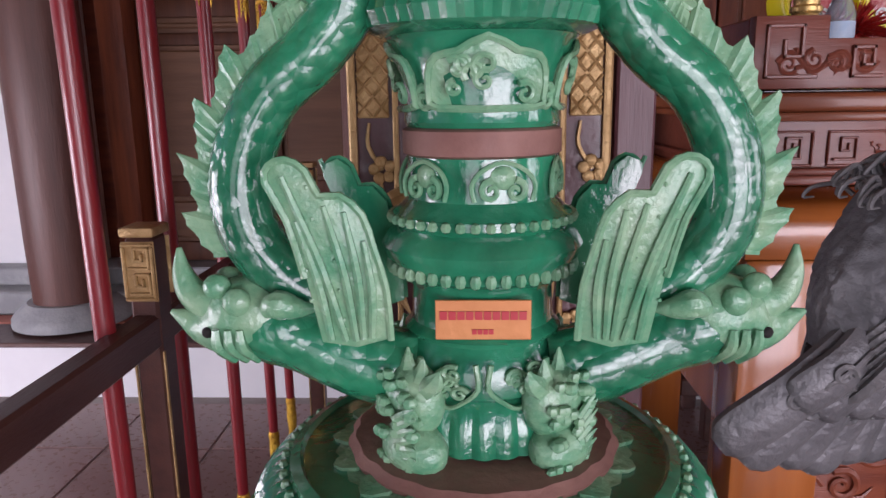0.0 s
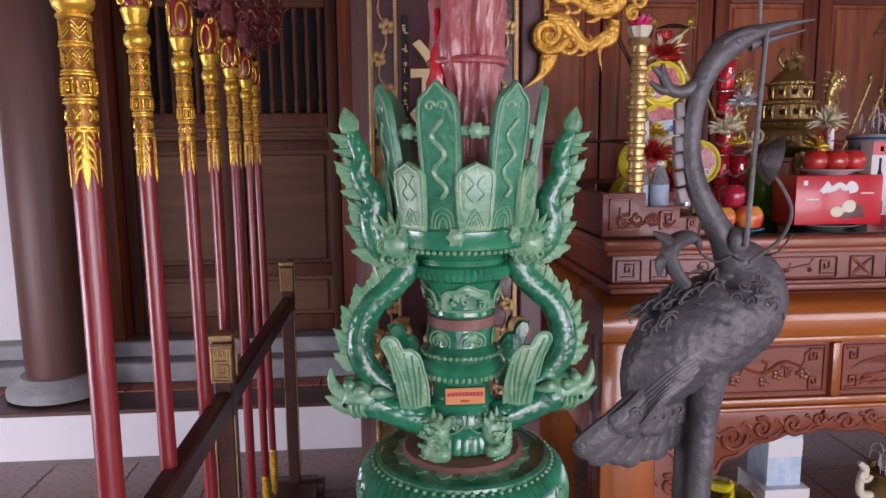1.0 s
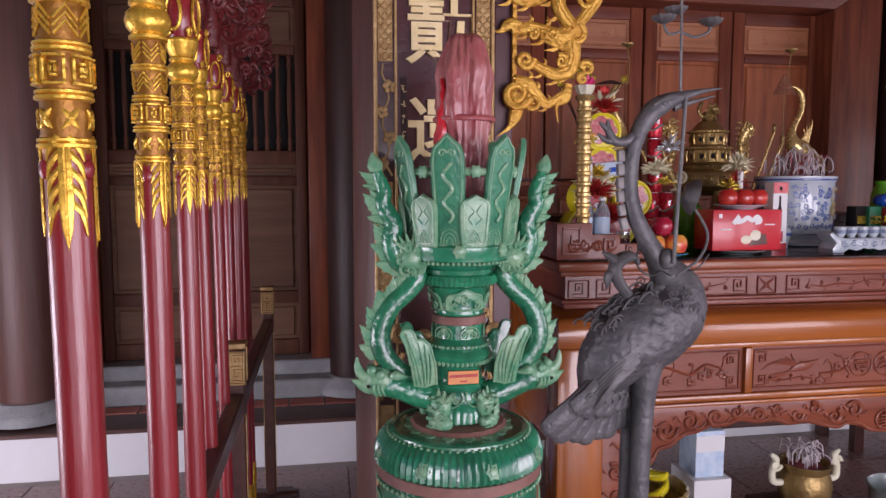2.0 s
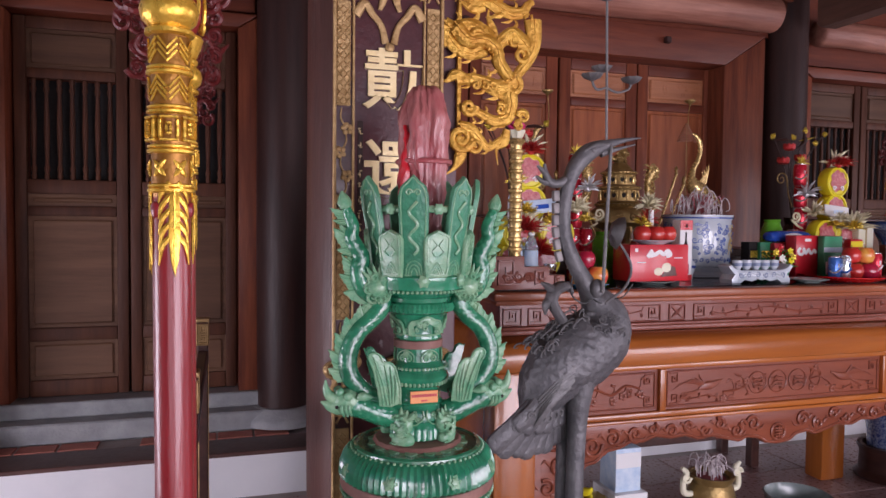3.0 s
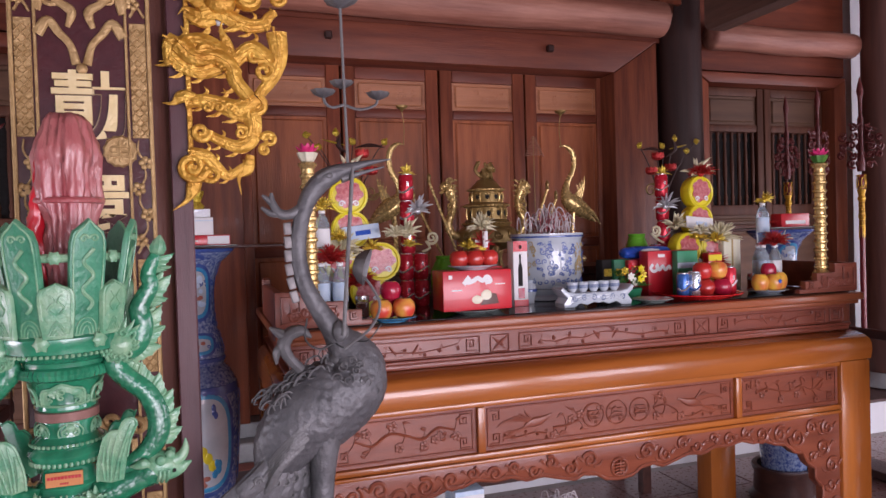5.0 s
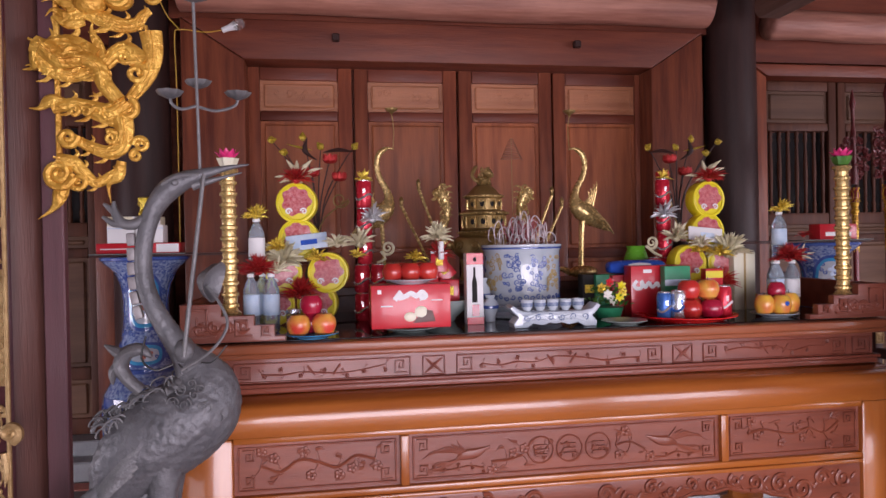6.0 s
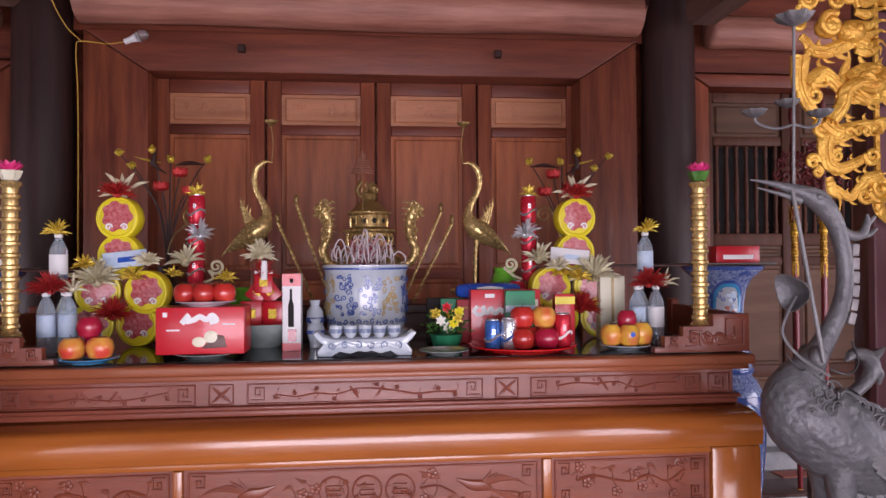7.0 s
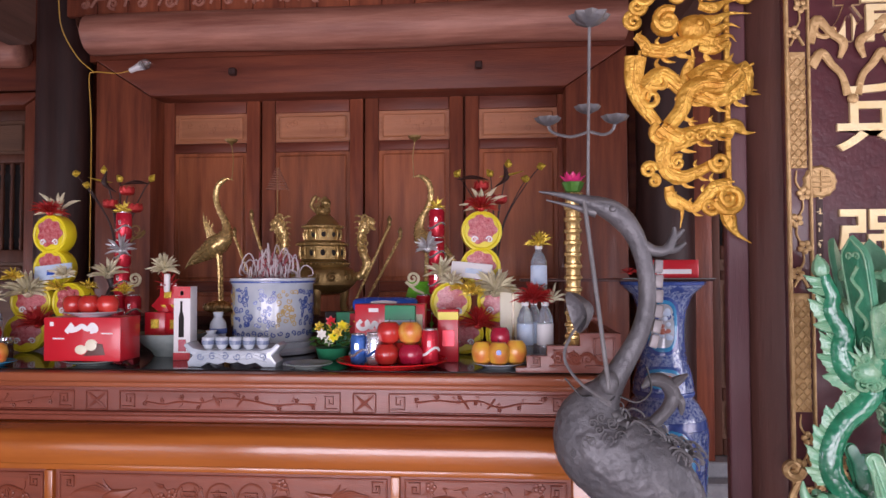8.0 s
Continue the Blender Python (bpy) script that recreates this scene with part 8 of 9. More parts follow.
tb = carton("tea_box", 2.975, 3.05, 2.02, 2.06, TOP, TOP + 0.19, M_RED, "narrow red and yellow printed box", (("lid_band", 0.0, 1.0, 0.80, 0.95, M_YELLOW, "yellow band"), ("mark", 0.2, 0.8, 0.3, 0.6, M_CANRED, "printed mark")))
for x, y, m, lab in ((2.61, 2.20, M_GREENCARD, "green printed tea carton"), (2.56, 2.22, M_DARKGAP, "dark printed carton behind the flowers")):
    carton("carton", x - 0.045, x + 0.045, y - 0.03, y + 0.03, TOP, TOP + 0.17, m, lab, (("band", 0.1, 0.9, 0.55, 0.75, M_GOLDFOIL, "gold band"),))
carton("cream_box", 3.20, 3.30, 2.18, 2.24, TOP, TOP + 0.25, M_CREAM, "cream cardboard box behind the bottles", (("stripe", 0.45, 0.55, 0.0, 1.0, M_OCHRE, "brown stripe"),))
carton("cream_box", 3.235, 3.285, 2.26, 2.32, TOP, TOP + 0.26, M_REDFOIL, "dark red tin behind the bottles")

# ---- brass cranes and censer on the rear altar ----
RZ = 1.3805


def brass_crane(s):
    t = thing("brass_crane", (CX - s * 0.545, 3.03, RZ), "polished brass crane on a tortoise with raised head", "statue", "brass cranes")
    b = [tube([(0.072, 0, 0.698, 0.002), (0.042, 0, 0.704, 0.007), (0.014, 0, 0.692, 0.014), (-0.012, 0, 0.662, 0.0155), (-0.020, 0, 0.605, 0.015), (-0.004, 0, 0.545, 0.0155), (0.026, 0, 0.490, 0.018), (0.040, 0, 0.435, 0.027), (0.020, 0, 0.385, 0.048), (-0.025, 0, 0.350, 0.056), (-0.070, 0, 0.318, 0.044), (-0.115, 0, 0.285, 0.024), (-0.155, 0, 0.255, 0.005)], 14, 6, wob=lambda a, i: 1 + 0.03 * math.sin(i * 1.9))]
    for q in range(6):
        b.append(tube([(0.01 - 0.014 * q, -0.045, 0.385 - 0.006 * q, 0.010), (-0.045 - 0.014 * q, -0.052, 0.345 - 0.010 * q, 0.011), (-0.11 - 0.012 * q, -0.03, 0.295 - 0.012 * q, 0.003)], 6, 3))
    for q in range(4):
        b.append(flame([(-0.01 - 0.015 * q, 0.40 - 0.01 * q), (-0.045 - 0.012 * q, 0.44 + 0.012 * q), (-0.035 - 0.018 * q, 0.475 + 0.018 * q)], 0.0, 0.012))
    for y in (-0.014, 0.014):
        b.append(tube([(-0.008, y, 0.345, 0.018), (0.0, y, 0.29, 0.011), (0.006, y, 0.20, 0.009), (0.010, y, 0.06, 0.009)], 10, 4))
    b.append(ball(0.0, 0, 0.035, 0.085, 0.06, 0.035))
    b.append(tube([(0.07, 0, 0.03, 0.02), (0.11, 0, 0.05, 0.016), (0.135, 0, 0.055, 0.010)], 10, 4))
    part("crane", move(merge(*b), Matrix.Diagonal((s, 1, 1, 1))), M_BRASS, t)
    part("rod", tube([(s * 0.066, -0.005, 0.698, 0.0024), (s * 0.072, 0, 0.80, 0.0024), (s * 0.062, 0, 0.885, 0.0024)], 5, 4), M_BRASSDK, t)
    part("rod_dish", move(lathe([(0.004, -0.022), (0.012, -0.010), (0.030, 0), (0.034, 0.010), (0.028, 0.010), (0.004, 0.004)], 16), pose(s * 0.062, 0, 0.900)), M_BRASSDK, t)
    return t


brass_crane(1)
brass_crane(-1)
t = thing("censer", (2.286, 3.04, RZ), "tarnished brass tripod censer with dragon handles and a pierced lid", "censer")
part("bowl", lathe([(0.07, 0.10), (0.12, 0.115), (0.165, 0.15), (0.172, 0.19), (0.160, 0.225), (0.130, 0.242), (0.138, 0.252), (0.142, 0.262), (0.12, 0.264)], 40), M_BRASSDK, t)
for k in range(12):
    part("bowl_boss", move(spiral(0, -0.170, 0.19, 0.026, 1.5, 0.008, k, 1 if k % 2 else -1), Matrix.Rotation(k * 0.5236, 4, "Z")), M_BRASSDK, t)
for k in range(3):
    part("leg", move(tube([(0, -0.09, 0.18, 0.028), (0, -0.115, 0.12, 0.024), (0, -0.11, 0.05, 0.018), (0, -0.125, 0.0, 0.022)], 10, 5), Matrix.Rotation(k * 2.094, 4, "Z")), M_BRASSDK, t)
lid = part("lid", lathe([(0.122, 0.2645), (0.128, 0.272), (0.112, 0.280), (0.110, 0.345), (0.128, 0.352), (0.130, 0.362), (0.112, 0.370), (0.090, 0.376), (0.088, 0.435), (0.104, 0.442), (0.106, 0.452), (0.086, 0.460), (0.070, 0.480), (0.045, 0.505), (0.030, 0.510)], 48), M_BRASSDK, t, "tiered pierced lid")
for n, r, z0, z1 in ((12, 0.1105, 0.283, 0.343), (10, 0.0885, 0.379, 0.433)):
    for k in range(n):
        m = Matrix.Rotation(2 * math.pi * (k + 0.5) / n, 4, "Z")
        # The lid is closed; dark ovals paint shade in its openings.
        part("pierced_panel", move(ball(0, -r + 0.002, (z0 + z1) / 2, 0.013, 0.005, (z1 - z0) * 0.33, 10, 6), m), M_DARKGAP, lid, "dark oval standing for the shade in an opening")
        part("fret_post", move(merge(tube([(0.019, -r - 0.002, z0, 0.004), (0.019, -r - 0.005, (z0 + z1) / 2, 0.006), (0.019, -r - 0.002, z1, 0.004)], 6, 3), spiral(0, -r - 0.002, z1 - 0.008, 0.011, 1.2, 0.0032, k, 1)), m), M_BRASS, lid)
part("rim_beads", merge(*beads(0.130, 0.357, 36, 0.006), *beads(0.106, 0.447, 30, 0.0055), *beads(0.140, 0.258, 40, 0.006)), M_BRASS, lid)
tagged(lid.children[-1], kind="stuff")
part("lion_knob", merge(ball(0, 0, 0.532, 0.042, 0.032, 0.030), ball(0.020, -0.018, 0.572, 0.026, 0.024, 0.024), ball(0.038, -0.030, 0.566, 0.012, 0.012, 0.010), *[spiral(0.006 + 0.026 * math.cos(q), -0.032, 0.560 + 0.030 * math.sin(q), 0.014, 1.2, 0.006, q, 1) for q in range(7)], tube([(-0.036, 0, 0.53, 0.010), (-0.060, 0, 0.560, 0.010), (-0.045, 0, 0.598, 0.012), (-0.030, 0, 0.610, 0.004)], 8, 4), *[tube([(x, -0.02, 0.545, 0.010), (x + 0.004, -0.03, 0.518, 0.009), (x + 0.010, -0.034, 0.508, 0.011)], 8, 3) for x in (-0.024, 0.020)]), M_BRASSDK, t, "crouching lion finial")
for s in (-1, 1):
    hb = [tube([(s * 0.15, 0, 0.19, 0.018), (s * 0.205, 0, 0.20, 0.023), (s * 0.232, 0, 0.26, 0.024), (s * 0.205, 0, 0.33, 0.020), (s * 0.200, 0, 0.39, 0.020), (s * 0.220, 0, 0.445, 0.030), (s * 0.245, 0, 0.470, 0.030), (s * 0.272, 0, 0.458, 0.014)], 14, 8, wob=lambda a, i: 1 + 0.06 * math.sin(i * 1.6)),
          tube([(s * 0.245, 0, 0.452, 0.012), (s * 0.268, 0, 0.436, 0.010), (s * 0.280, 0, 0.438, 0.004)], 8, 4), ball(s * 0.246, -0.028, 0.480, 0.010, 0.008, 0.010)]
    for q in range(6):
        hb.append(spiral(s * (0.226 - 0.010 * (q % 2)), -0.018, 0.495 - 0.034 * q, 0.022, 1.4, 0.007, q, s if q % 2 else -s))
        hb.append(flame([(s * 0.215, 0.49 - 0.03 * q), (s * 0.185, 0.505 - 0.03 * q), (s * 0.165, 0.50 - 0.03 * q)], 0, 0.010))
    part("dragon_handle", merge(*hb), M_BRASS, t, "bright brass dragon handle")
for x0, z0, x1, z1 in ((1.93, 1.87, 2.10, 1.45), (1.84, 1.78, 2.02, 1.47), (2.645, 1.83, 2.45, 1.45), (2.70, 1.77, 2.50, 1.47)):
    t = thing("ceremonial_rod", (x1, 2.93, RZ), "thin brass ceremonial rod leaning across the rear altar", "rod", "ceremonial rods")
    part("shaft", rod((0, 0.0, 0.004), (x0 - x1, 0.05, z0 - RZ), 0.0065, 8, 0.008), M_BRASS, t)
    part("tip", move(lathe([(0.004, -0.01), (0.011, 0.004), (0.008, 0.016), (0.013, 0.03), (0.002, 0.05)], 10), pose(x0 - x1, 0.05, z0 - RZ)), M_BRASSDK, t)


def metal_branch(s):
    x = 1.42 if s < 0 else 3.18
    t = thing("metal_flower_branch", (x, 2.62, TOP), "dark metal flower branch with gold buds and red roses", "ornament", "metal flower branches")
    part("pot", lathe([(0.05, 0), (0.06, 0.02), (0.075, 0.10), (0.06, 0.20), (0.035, 0.26), (0.045, 0.30), (0.03, 0.30)], 24), M_COLDARK, t)
    st = []
    ends = [(0.14, 0.735), (-0.02, 0.76), (0.06, 0.80), (-0.17, 0.76), (0.20, 0.79), (-0.06, 0.70), (0.02, 0.64), (-0.10, 0.62)]
    for k, (dx, dz) in enumerate(ends):
        st.append(tube([(0, 0, 0.29, 0.004), (dx * 0.2 * s, 0.01, 0.29 + (dz - 0.29) * 0.5, 0.0035), (dx * 0.7 * s, -0.01, 0.29 + (dz - 0.29) * 0.85, 0.003), (dx * s, -0.02, dz, 0.0025)], 6, 5))
    part("stem", merge(*st), M_COLDARK, t)
    for k, (dx, dz) in enumerate(ends[:5]):
        part("bud", move(lathe([(0.002, -0.015), (0.013, -0.006), (0.016, 0.004), (0.009, 0.016), (0.002, 0.026)], 12, lambda a, r, z: r * (1 + 0.1 * math.cos(a * 4))), pose(dx * s, -0.02, dz, 0, 40 * (k - 2))), M_GOLDFOIL, t, "gold metal bud")
    for k, (dx, dz) in enumerate(ends[5:]):
        fl = [ball(0, 0, 0, 0.018)]
        for q in range(8):
            fl.append(move(tube([(0, 0, -0.01, 0.006), (0, -0.024, 0.004, 0.018), (0, -0.030, 0.024, 0.004)], 8, 3, (1, 0.5, 1)), Matrix.Rotation(q * 0.785, 4, "Z")))
        part("rose", move(merge(*fl), pose(dx * s, -0.03, dz)), M_REDFOIL, t, "dark red metal rose")
    part("gilt_leaf", tube([(0.02 * s, -0.02, 0.745, 0.003), (0.07 * s, -0.03, 0.755, 0.012), (0.13 * s, -0.03, 0.77, 0.002)], 8, 5, (1, 1, 0.4)), M_GOLDFOIL, t)
    part("dark_leaf", merge(tube([(-0.03 * s, -0.02, 0.735, 0.003), (-0.10 * s, -0.03, 0.745, 0.018), (-0.17 * s, -0.03, 0.735, 0.002)], 8, 5, (1, 1, 0.5)), tube([(0.0, -0.02, 0.70, 0.003), (0.05 * s, -0.03, 0.74, 0.014), (0.04 * s, -0.03, 0.80, 0.002)], 8, 5, (1, 1, 0.5))), M_COLDARK, t, "blackened metal leaf")
    part("scroll", spiral(-0.10 * s, -0.02, 0.52, 0.04, 1.5, 0.005, 0, s, ((0, 0, 0.36, 0.004), (-0.03 * s, 0, 0.44, 0.004))), M_BRASSDK, t)
    return t


metal_branch(-1)
metal_branch(1)

# ---- tall vases at both ends ----
def tall_vase(x, y):
    t = thing("tall_vase", (x, y, 0), "tall blue and white painted porcelain floor vase", "vase", "tall floor vases")
    pr = [(0.115, 0), (0.120, 0.01), (0.116, 0.06), (0.125, 0.25), (0.150, 0.50), (0.170, 0.75), (0.176, 0.92), (0.170, 0.99), (0.140, 1.045), (0.120, 1.065), (0.128, 1.085), (0.122, 1.11), (0.112, 1.16), (0.096, 1.22), (0.086, 1.28), (0.084, 1.36), (0.092, 1.43), (0.118, 1.49), (0.160, 1.525), (0.172, 1.540), (0.176, 1.553), (0.165, 1.553), (0.10, 1.50), (0.06, 1.46)]
    v = part("body", lathe(pr, 56), M_VASE, t)

    def on(bm, a):
        """Bends flat work round the vase, x along the girth and z its height."""
        for p in bm.verts:
            z = p.co.z
            r = np.interp(z, [q[1] for q in pr[:20]], [q[0] for q in pr[:20]]) + 0.001 - p.co.y
            th = p.co.x / max(0.084, r) - math.pi / 2 + a
            p.co.x, p.co.y = r * math.cos(th), r * math.sin(th)
        return bm

    def oval(w, h, z, n=22, pw=0.7):
        return [(w * math.copysign(abs(math.cos(2 * math.pi * i / n)) ** pw, math.cos(2 * math.pi * i / n)), z + h * math.copysign(abs(math.sin(2 * math.pi * i / n)) ** pw, math.sin(2 * math.pi * i / n))) for i in range(n)]

    rng = random.Random(15)
    sprig = lambda z0, z1, n, w: [spiral(rng.uniform(-w, w), -0.0012, rng.uniform(z0, z1), rng.uniform(0.006, 0.013), 1.2, 0.0032, rng.uniform(0, 6), rng.choice((-1, 1)), depth=0.35, n=5) for _ in range(n)]
    for k in range(3):
        a = k * 2.094 + (0.12 if x < CX else -0.22)
        for z, w, h in ((1.37, 0.066, 0.112), (1.155, 0.075, 0.040), (0.76, 0.140, 0.215)):
            o = oval(w, h, z)
            n0 = len(o)
            pb = bmesh.new()
            rows = []
            for j in range(25):
                zz = z - h * 0.97 + 2 * h * 0.97 * j / 24
                ww = w * (1 - abs((zz - z) / h) ** 2.6) ** 0.42
                rows.append([pb.verts.new((-ww + 2 * ww * q / 20, -0.0008, zz)) for q in range(21)])
            for r0, r1 in zip(rows, rows[1:]):
                for q in range(20):
                    pb.faces.new((r0[q], r0[q + 1], r1[q + 1], r1[q]))
            part("panel_ground", on(pb, a), M_PORC, v, "white panel ground")
            part("panel_border", on(tube([(px, -0.001, pz, 0.011) for px, pz in o + o[:1]], 6, 2, (1, 0.25, 1)), a), M_BLUE, v, "cobalt panel border")
            part("panel_edge", on(tube([(px * 0.90, -0.001, z + (pz - z) * 0.90, 0.011) for px, pz in o + o[:1]], 6, 2, (1, 0.3, 1)), a), M_TURQ, v, "turquoise inner line")
        part("landscape", on(merge(*[ball(rng.uniform(-0.03, 0.03), -0.0005, rng.uniform(1.32, 1.43), rng.uniform(0.008, 0.02), 0.0022, rng.uniform(0.006, 0.015), 8, 5) for _ in range(12)]), a), M_LBLUE, v, "faint blue landscape")
        peony = part("peony", on(merge(*[ball(rng.uniform(-0.026, 0.026), -0.001, 1.355 + rng.uniform(-0.02, 0.02), 0.012, 0.0022, 0.009, 8, 5) for _ in range(7)], *[ball(rng.uniform(-0.03, 0.03), -0.001, 1.155 + rng.uniform(-0.012, 0.012), 0.010, 0.0022, 0.008, 8, 5) for _ in range(4)]), a), M_BRICKRED, v, "faded red flower")
        tagged(peony, kind="stuff")
        for dx, m, z, w, h in ((-0.05, M_BRICKRED, 0.82, 0.030, 0.050), (0.02, M_YELLOW, 0.70, 0.034, 0.055), (0.06, M_TURQ, 0.66, 0.024, 0.045), (-0.04, M_LBLUE, 0.66, 0.028, 0.05), (0.0, M_BRICKRED, 0.60, 0.03, 0.025), (0.055, M_BLUE, 0.88, 0.018, 0.035)):
            part("brush_patch", on(merge(*[ball(dx + rng.uniform(-w, w) * 0.6, -0.0006, z + rng.uniform(-h, h) * 0.7, w * 0.55, 0.0022, h * 0.45, 8, 5) for _ in range(4)]), a), m, v)
        tagged(part("sprig_pattern", on(merge(*sprig(1.22, 1.30, 18, 0.06)), a + 1.05), M_BLUE, v), kind="stuff")
        tagged(part("sprig_pattern", on(merge(*sprig(1.10, 1.20, 20, 0.08)), a + 1.05), M_BLUE, v), kind="stuff")
        tagged(part("sprig_pattern", on(merge(*sprig(1.40, 1.50, 18, 0.08)), a + 1.05), M_BLUE, v), kind="stuff")
        tagged(part("sprig_pattern", on(merge(*sprig(0.45, 0.98, 68, 0.05)), a + 1.05), M_BLUE, v), kind="stuff")
    part("rim_band", on(merge(*[tube([(0.0, -0.001, 1.512, 0.010), (0.028, -0.001, 1.524, 0.010), (0.056, -0.001, 1.512, 0.010)], 6, 3, (1, 0.25, 1))]), 0), M_BLUE, v)
    part("foot_band", lathe([(0.119, 0.02), (0.1195, 0.022), (0.119, 0.05), (0.117, 0.052)], 40), M_BLUE, v)
    part("shoulder_band", lathe([(0.1745, 0.948), (0.1775, 0.952), (0.1725, 0.985), (0.169, 0.988)], 56), M_BLUE, v, "cobalt shoulder band")
    part("collar_band", lathe([(0.1285, 1.080), (0.1305, 1.084), (0.1295, 1.094), (0.126, 1.098)], 56), M_BLUE, v)
    part("lip_band", lathe([(0.1725, 1.537), (0.1755, 1.539), (0.1785, 1.549), (0.176, 1.5525)], 56), M_BLUE, v, "cobalt lip band")
    return t


tall_vase(0.706, 2.49)
tall_vase(3.885, 2.53)
for x, y, z in ((0.706, 2.49, 1.5535), (3.885, 2.53, 1.5535)):
    st = thing("vase_stand", (x, y, 0), "low dark round wooden stand under a floor vase", "stand", "vase stands")
    part("ring", lathe([(0.185, 0.0), (0.190, 0.02), (0.165, 0.05), (0.160, 0.15), (0.175, 0.185), (0.172, 0.20), (0.145, 0.20), (0.135, 0.02)], 40, None, False), M_RAIL, st)
    t = thing("shelf_board", (x, y, z), "thin dark board lying across the vase mouth", "board", "vase boards")
    a, b = (-0.19, 0.60) if x < CX else (-0.60, 0.19)
    part("board", bx(a, b, -0.11, 0.11, 0, 0.010, 0.003), M_RAIL, t)
    part("cloth", bx(-0.185, 0.185, -0.135, 0.135, 0.0102, 0.0135, 0.001), M_PLATE, t, "pale lining sheet on the board")
TZ = 1.5672
carton("flat_box", 0.545, 0.865, 2.38, 2.50, TZ, TZ + 0.042, M_RED, "flat red box on the vase tray", (("white_end", 0.72, 0.99, 0.1, 0.9, M_PAPER, "white printed end"), ("line", 0.05, 0.6, 0.4, 0.5, M_PAPER, "white line")))
for k in range(2):
    carton("white_box", 0.585 + 0.11 * k, 0.690 + 0.11 * k, 2.39, 2.48, TZ + 0.0425, TZ + 0.115, M_PAPER, "white cardboard box on the red box", (("flap", 0.0, 1.0, 0.80, 0.84, M_LBLUE, "folded flap line"),), "box", 0, "white boxes")
carton("flat_box", 0.585, 0.79, 2.39, 2.48, TZ + 0.1155, TZ + 0.150, M_CREAM, "flat cream and white box on top of the pile", (("end", 0.5, 1.0, 0.0, 1.0, M_SILVER, "silver end"),))
gbx = thing("gold_ornament", (0.73, 2.43, TZ + 0.1505), "small crumpled gold foil packet", "ornament")
part("foil", lathe([(0.03, 0), (0.034, 0.01), (0.022, 0.03), (0.03, 0.05), (0.036, 0.075), (0.02, 0.08)], 14, lambda a, r, z: r * (1 + 0.2 * math.sin(a * 5 + z * 90))), M_GOLDFOIL, gbx)
cp = carton("pie_box", 3.815, 4.015, 2.44, 2.52, TZ, TZ + 0.075, M_RED, "red chocolate pie box lying on the vase tray", (("name_shape", 0.15, 0.85, 0.22, 0.48, M_PAPER, "white rounded lettering shape"),))
tinsel("red_posy", 3.74, 2.46, TZ + 0.02, 0.05, M_REDFOIL, 30, "small heap of red foil flowers", "tinsel bursts", 0.5, seed=51)

# hanging bulb on an orange cable
t = thing("hanging_bulb", (0.92, 3.742, 2.80), "clear LED bulb hung by an orange cable", "light bulb")
part("bulb", move(merge(lathe([(0.012, -0.055), (0.016, -0.05), (0.016, -0.015), (0.030, 0.010), (0.034, 0.035), (0.026, 0.062), (0.006, 0.074)], 18)), pose(0.01, -0.03, 0.10, 0, 68)), M_GLASS, t)
part("led_cup", move(lathe([(0.010, -0.07), (0.017, -0.068), (0.018, -0.03), (0.026, 0.005), (0.024, 0.02), (0.004, 0.022)], 16), pose(0.01, -0.03, 0.10, 0, 68)), M_PAPER, t, "white plastic bulb base")
part("cable", tube([(-0.06, -0.02, 0.078, 0.0035), (-0.16, 0.0, 0.07, 0.0035), (-0.30, -0.02, 0.075, 0.0035), (-0.325, -0.03, 0.02, 0.0035), (-0.325, 0.0, -0.30, 0.0035), (-0.325, 0.0, -1.2, 0.0035)], 6, 5), M_WIRE, t)
part("upper_cable", tube([(-0.30, -0.02, 0.075, 0.0035), (-0.36, -0.10, 0.15, 0.0035), (-0.40, -0.20, 0.30, 0.0035), (-0.40, -0.24, 0.50, 0.0035)], 6, 5), M_WIRE, t)

# ---- under the altar ----
t = thing("low_stool", (2.165, 2.02, 0), "low dark wooden stool under the altar", "stool")
part("seat", bx(-0.16, 0.16, -0.14, 0.14, 0.15, 0.175, 0.006), M_RAIL, t)
for x in (-0.13, 0.13):
    for y in (-0.11, 0.11):
        part("leg", bx(x - 0.02, x + 0.02, y - 0.02, y + 0.02, 0, 0.1495, 0.004), M_RAIL, t)
t = thing("incense_pot", (2.165, 1.99, 0.1755), "pale brass incense pot with scrolled ears and curled sticks", "incense pot")
part("pot", lathe([(0.06, 0), (0.07, 0.008), (0.10, 0.06), (0.108, 0.11), (0.10, 0.15), (0.090, 0.17), (0.102, 0.195), (0.104, 0.205), (0.094, 0.205), (0.085, 0.19)], 36), M_BRASSDK, t)
for s in (-1, 1):
    part("ear", merge(tube([(s * 0.10, 0, 0.12, 0.014), (s * 0.145, 0, 0.13, 0.015), (s * 0.150, 0, 0.18, 0.014), (s * 0.135, 0, 0.22, 0.015), (s * 0.160, 0, 0.245, 0.008)], 10, 5), spiral(s * 0.14, -0.01, 0.20, 0.024, 1.4, 0.008, 0, s)), M_CREAM, t, "cream carved ear")
rng = random.Random(6)
cu = []
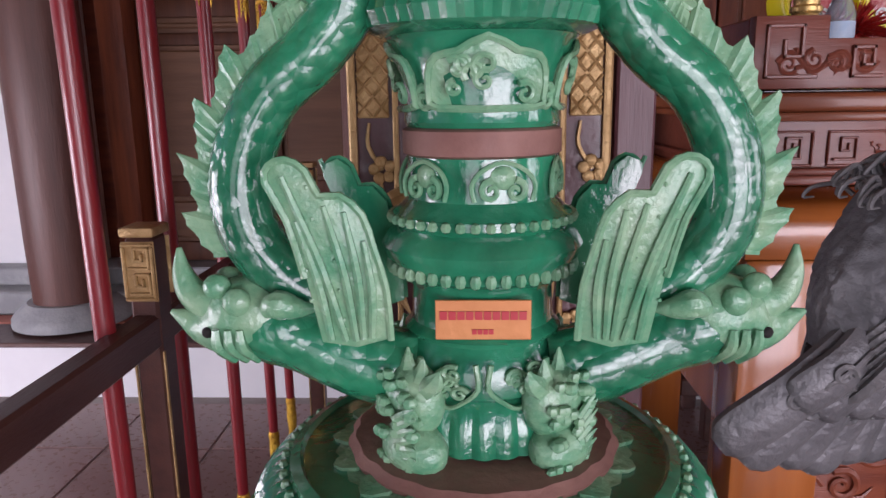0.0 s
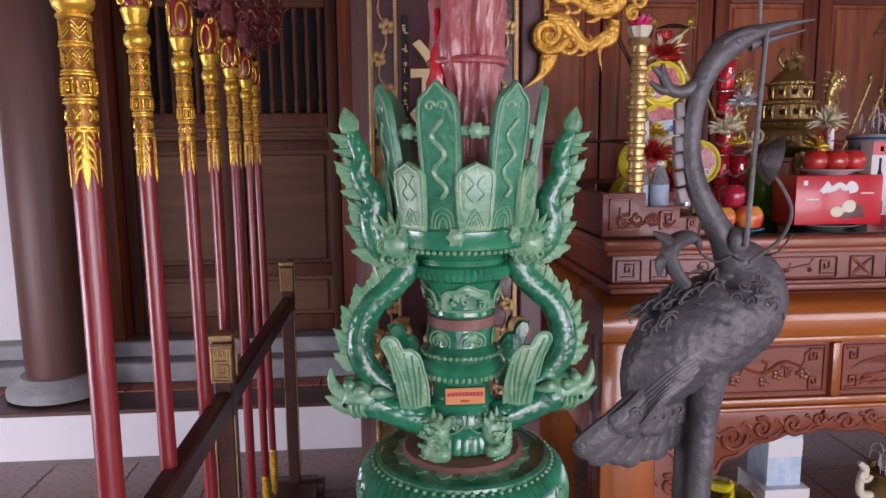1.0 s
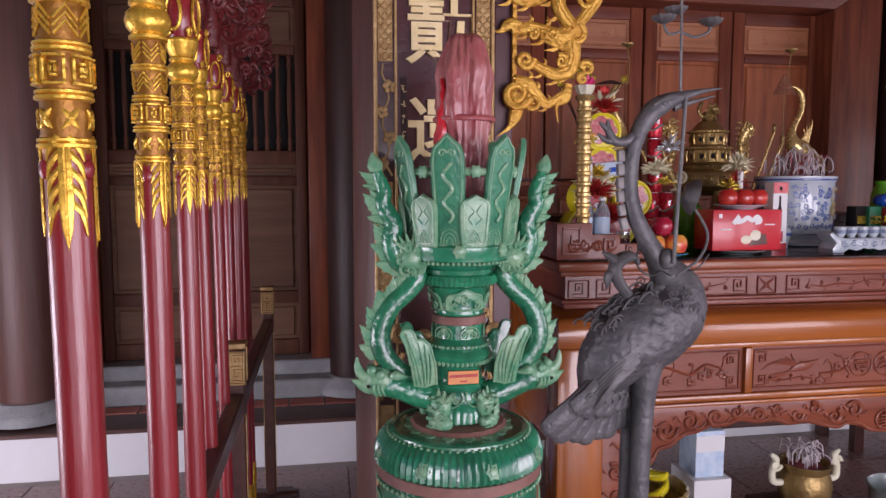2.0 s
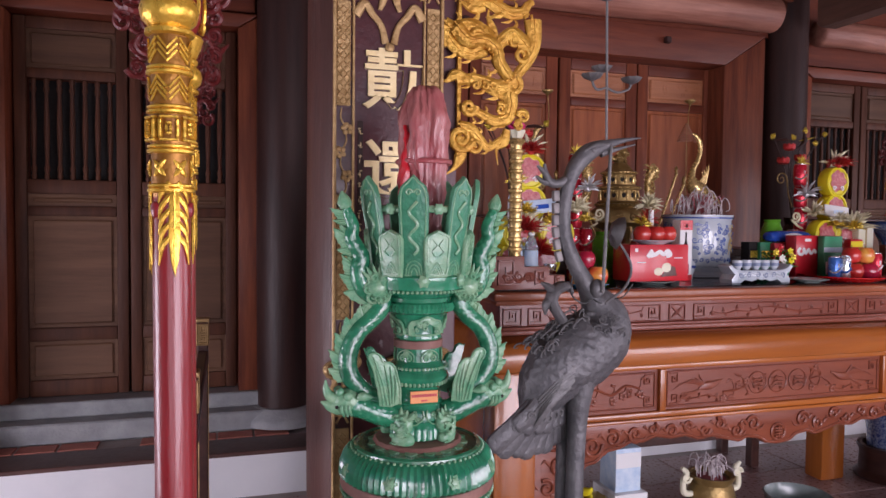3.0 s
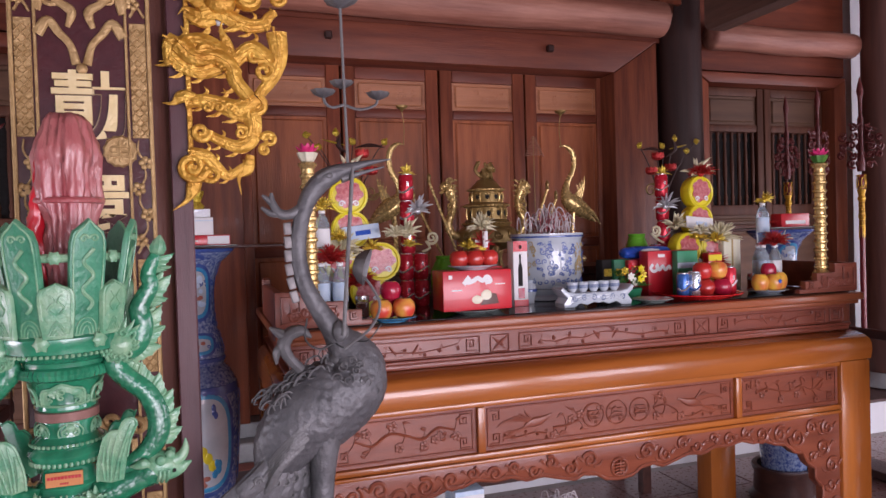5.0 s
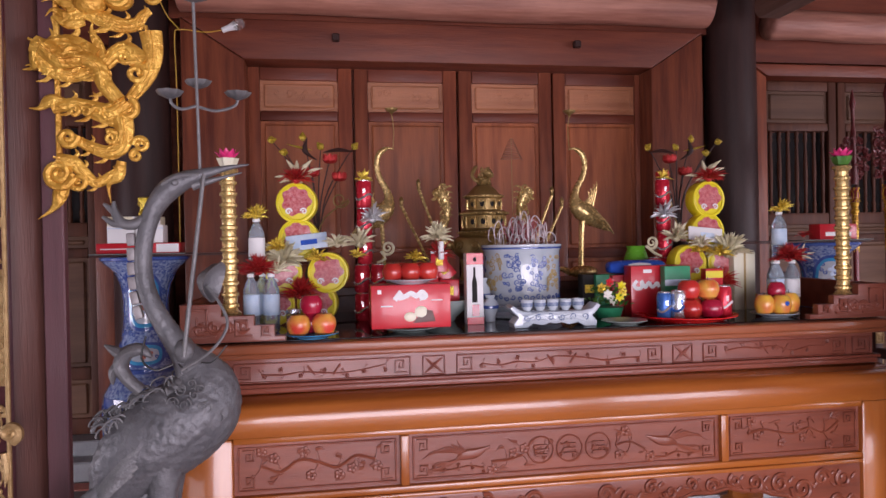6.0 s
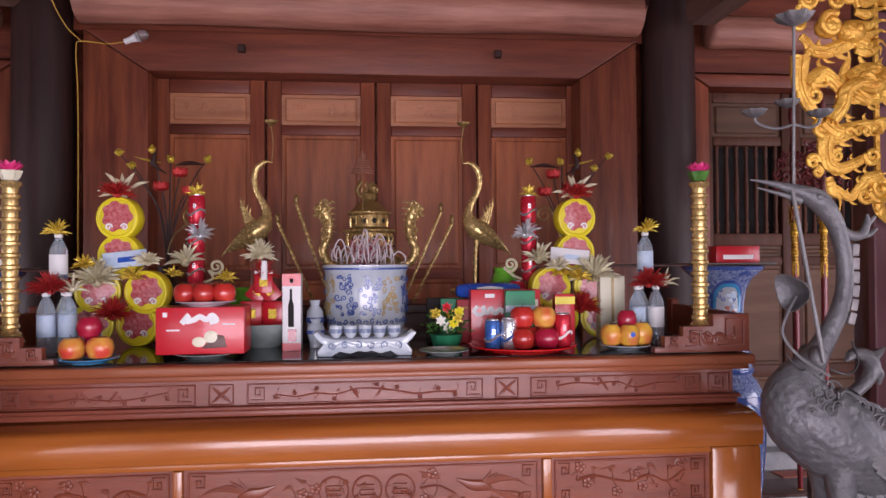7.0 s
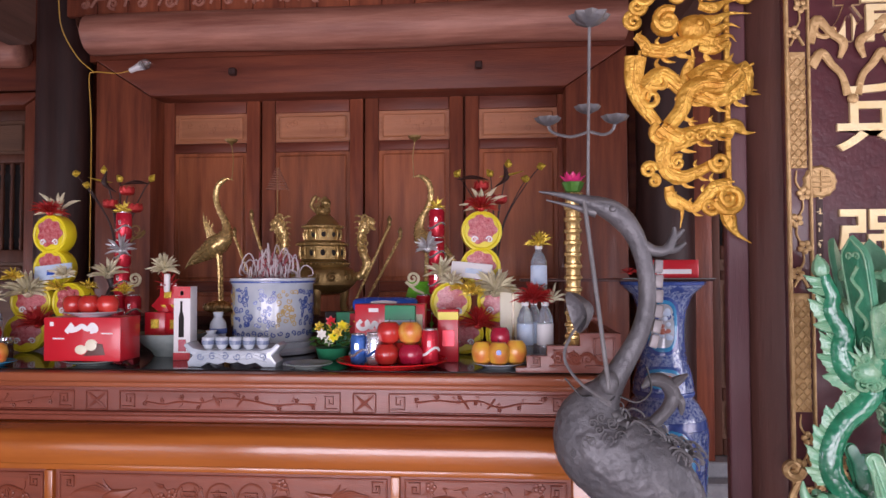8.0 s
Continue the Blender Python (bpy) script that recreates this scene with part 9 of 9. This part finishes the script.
for k in range(34):
    a, r = rng.uniform(0, 6.28), rng.uniform(0, 0.07)
    x, y = r * math.cos(a), r * math.sin(a)
    d = rng.uniform(0, 6.28)
    h = rng.uniform(0.05, 0.10)
    cu.append(tube([(x, y, 0.19, 0.0025), (x + 0.01 * math.cos(d), y + 0.01 * math.sin(d), 0.19 + h, 0.0025), (x + 0.05 * math.cos(d), y + 0.05 * math.sin(d), 0.19 + h * 0.9, 0.0025), (x + 0.06 * math.cos(d), y + 0.06 * math.sin(d), 0.19 + h * 0.5, 0.002)], 5, 4))
tagged(part("burnt_incense", merge(*cu), M_ASH, t, "curled pale burnt incense"), kind="stuff")
part("sand", lathe([(0.086, 0.188), (0.02, 0.194)], 24), M_STICK, t, "pink stick ends")
carton("paper_carton", 1.70, 1.87, 2.05, 2.25, 0, 0.30, M_PAPER, "white and blue carton on the floor under the altar", (("blue_band", 0.0, 1.0, 0.0, 0.35, M_LBLUE, "pale blue band"),))
carton("paper_carton", 1.72, 1.85, 2.08, 2.22, 0.3005, 0.50, M_LBLUE, "pale blue carton on the white carton", (("white_band", 0.0, 1.0, 0.55, 0.9, M_PAPER, "white band"),))
t = thing("water_basin", (2.66, 1.98, 0), "low grey-green glazed basin on the floor", "basin")
part("basin", lathe([(0.10, 0), (0.11, 0.01), (0.14, 0.10), (0.150, 0.22), (0.158, 0.23), (0.150, 0.235), (0.138, 0.21), (0.12, 0.06), (0.01, 0.05)], 36), M_PLATE, t)
# offerings by the table's near leg
t = thing("offering_basket", (1.42, 1.95, 0), "low woven basket holding yellow fruit and paper", "basket")
part("basket", lathe([(0.12, 0), (0.13, 0.01), (0.16, 0.20), (0.17, 0.34), (0.176, 0.35), (0.165, 0.355), (0.15, 0.30), (0.01, 0.28)], 40, lambda a, r, z: r * (1 + 0.02 * math.cos(a * 20))), M_OCHRE, t)
for k, (x, y, z) in enumerate(((1.34, 1.90, 0.36), (1.43, 1.86, 0.36), (1.50, 1.93, 0.36), (1.40, 1.98, 0.37), (1.44, 1.92, 0.42))):
    f = thing("banana", (x, y, z - 0.02), "ripe yellow banana in the floor basket", "fruit", "bananas in the basket", rz=30 * k)
    part("banana", tube([(-0.07, 0, 0.03, 0.006), (-0.05, 0, 0.012, 0.017), (0, 0, 0.0, 0.020), (0.05, 0, 0.012, 0.016), (0.075, 0, 0.034, 0.005)], 10, 5), M_YELLOW, f)
carton("paper_packet", 1.29, 1.42, 1.765, 1.80, 0, 0.37, M_RED, "red and white printed packet beside the basket", (("stripe", 0.0, 1.0, 0.5, 0.72, M_PAPER, "white stripe"),))

# ---- floor tiles ----
tile_mesh = mesh_of("tile", bx(-0.196, 0.196, -0.196, 0.196, -0.010, 0.0, 0.002), M_FLOOR)
i = 0
for ix in range(-2, 16):
    for iy in range(-1, 11):
        x, y = -1.9 + 0.4 * ix, -1.0 + 0.4 * iy
        if y > 3.1 or x > 4.9:
            continue
        ob = new("tile", tile_mesh)
        ob.parent = floor
        ob.location = (x, y, 0.0006 * ((i * 7) % 3) - 0.0002)
        i += 1
rest = [bx(x - 0.196, x + 0.196, y - 0.196, y + 0.196, -0.012, 0.0, 0.0) for x in [-3.1 + 0.4 * k for k in range(28)] for y in [-3.0 + 0.4 * k for k in range(16)] if not (-2.75 < x < 4.2 and -1.45 < y < 3.12)]
tagged(part("tile_field", merge(*rest), M_FLOOR, floor), kind="stuff")
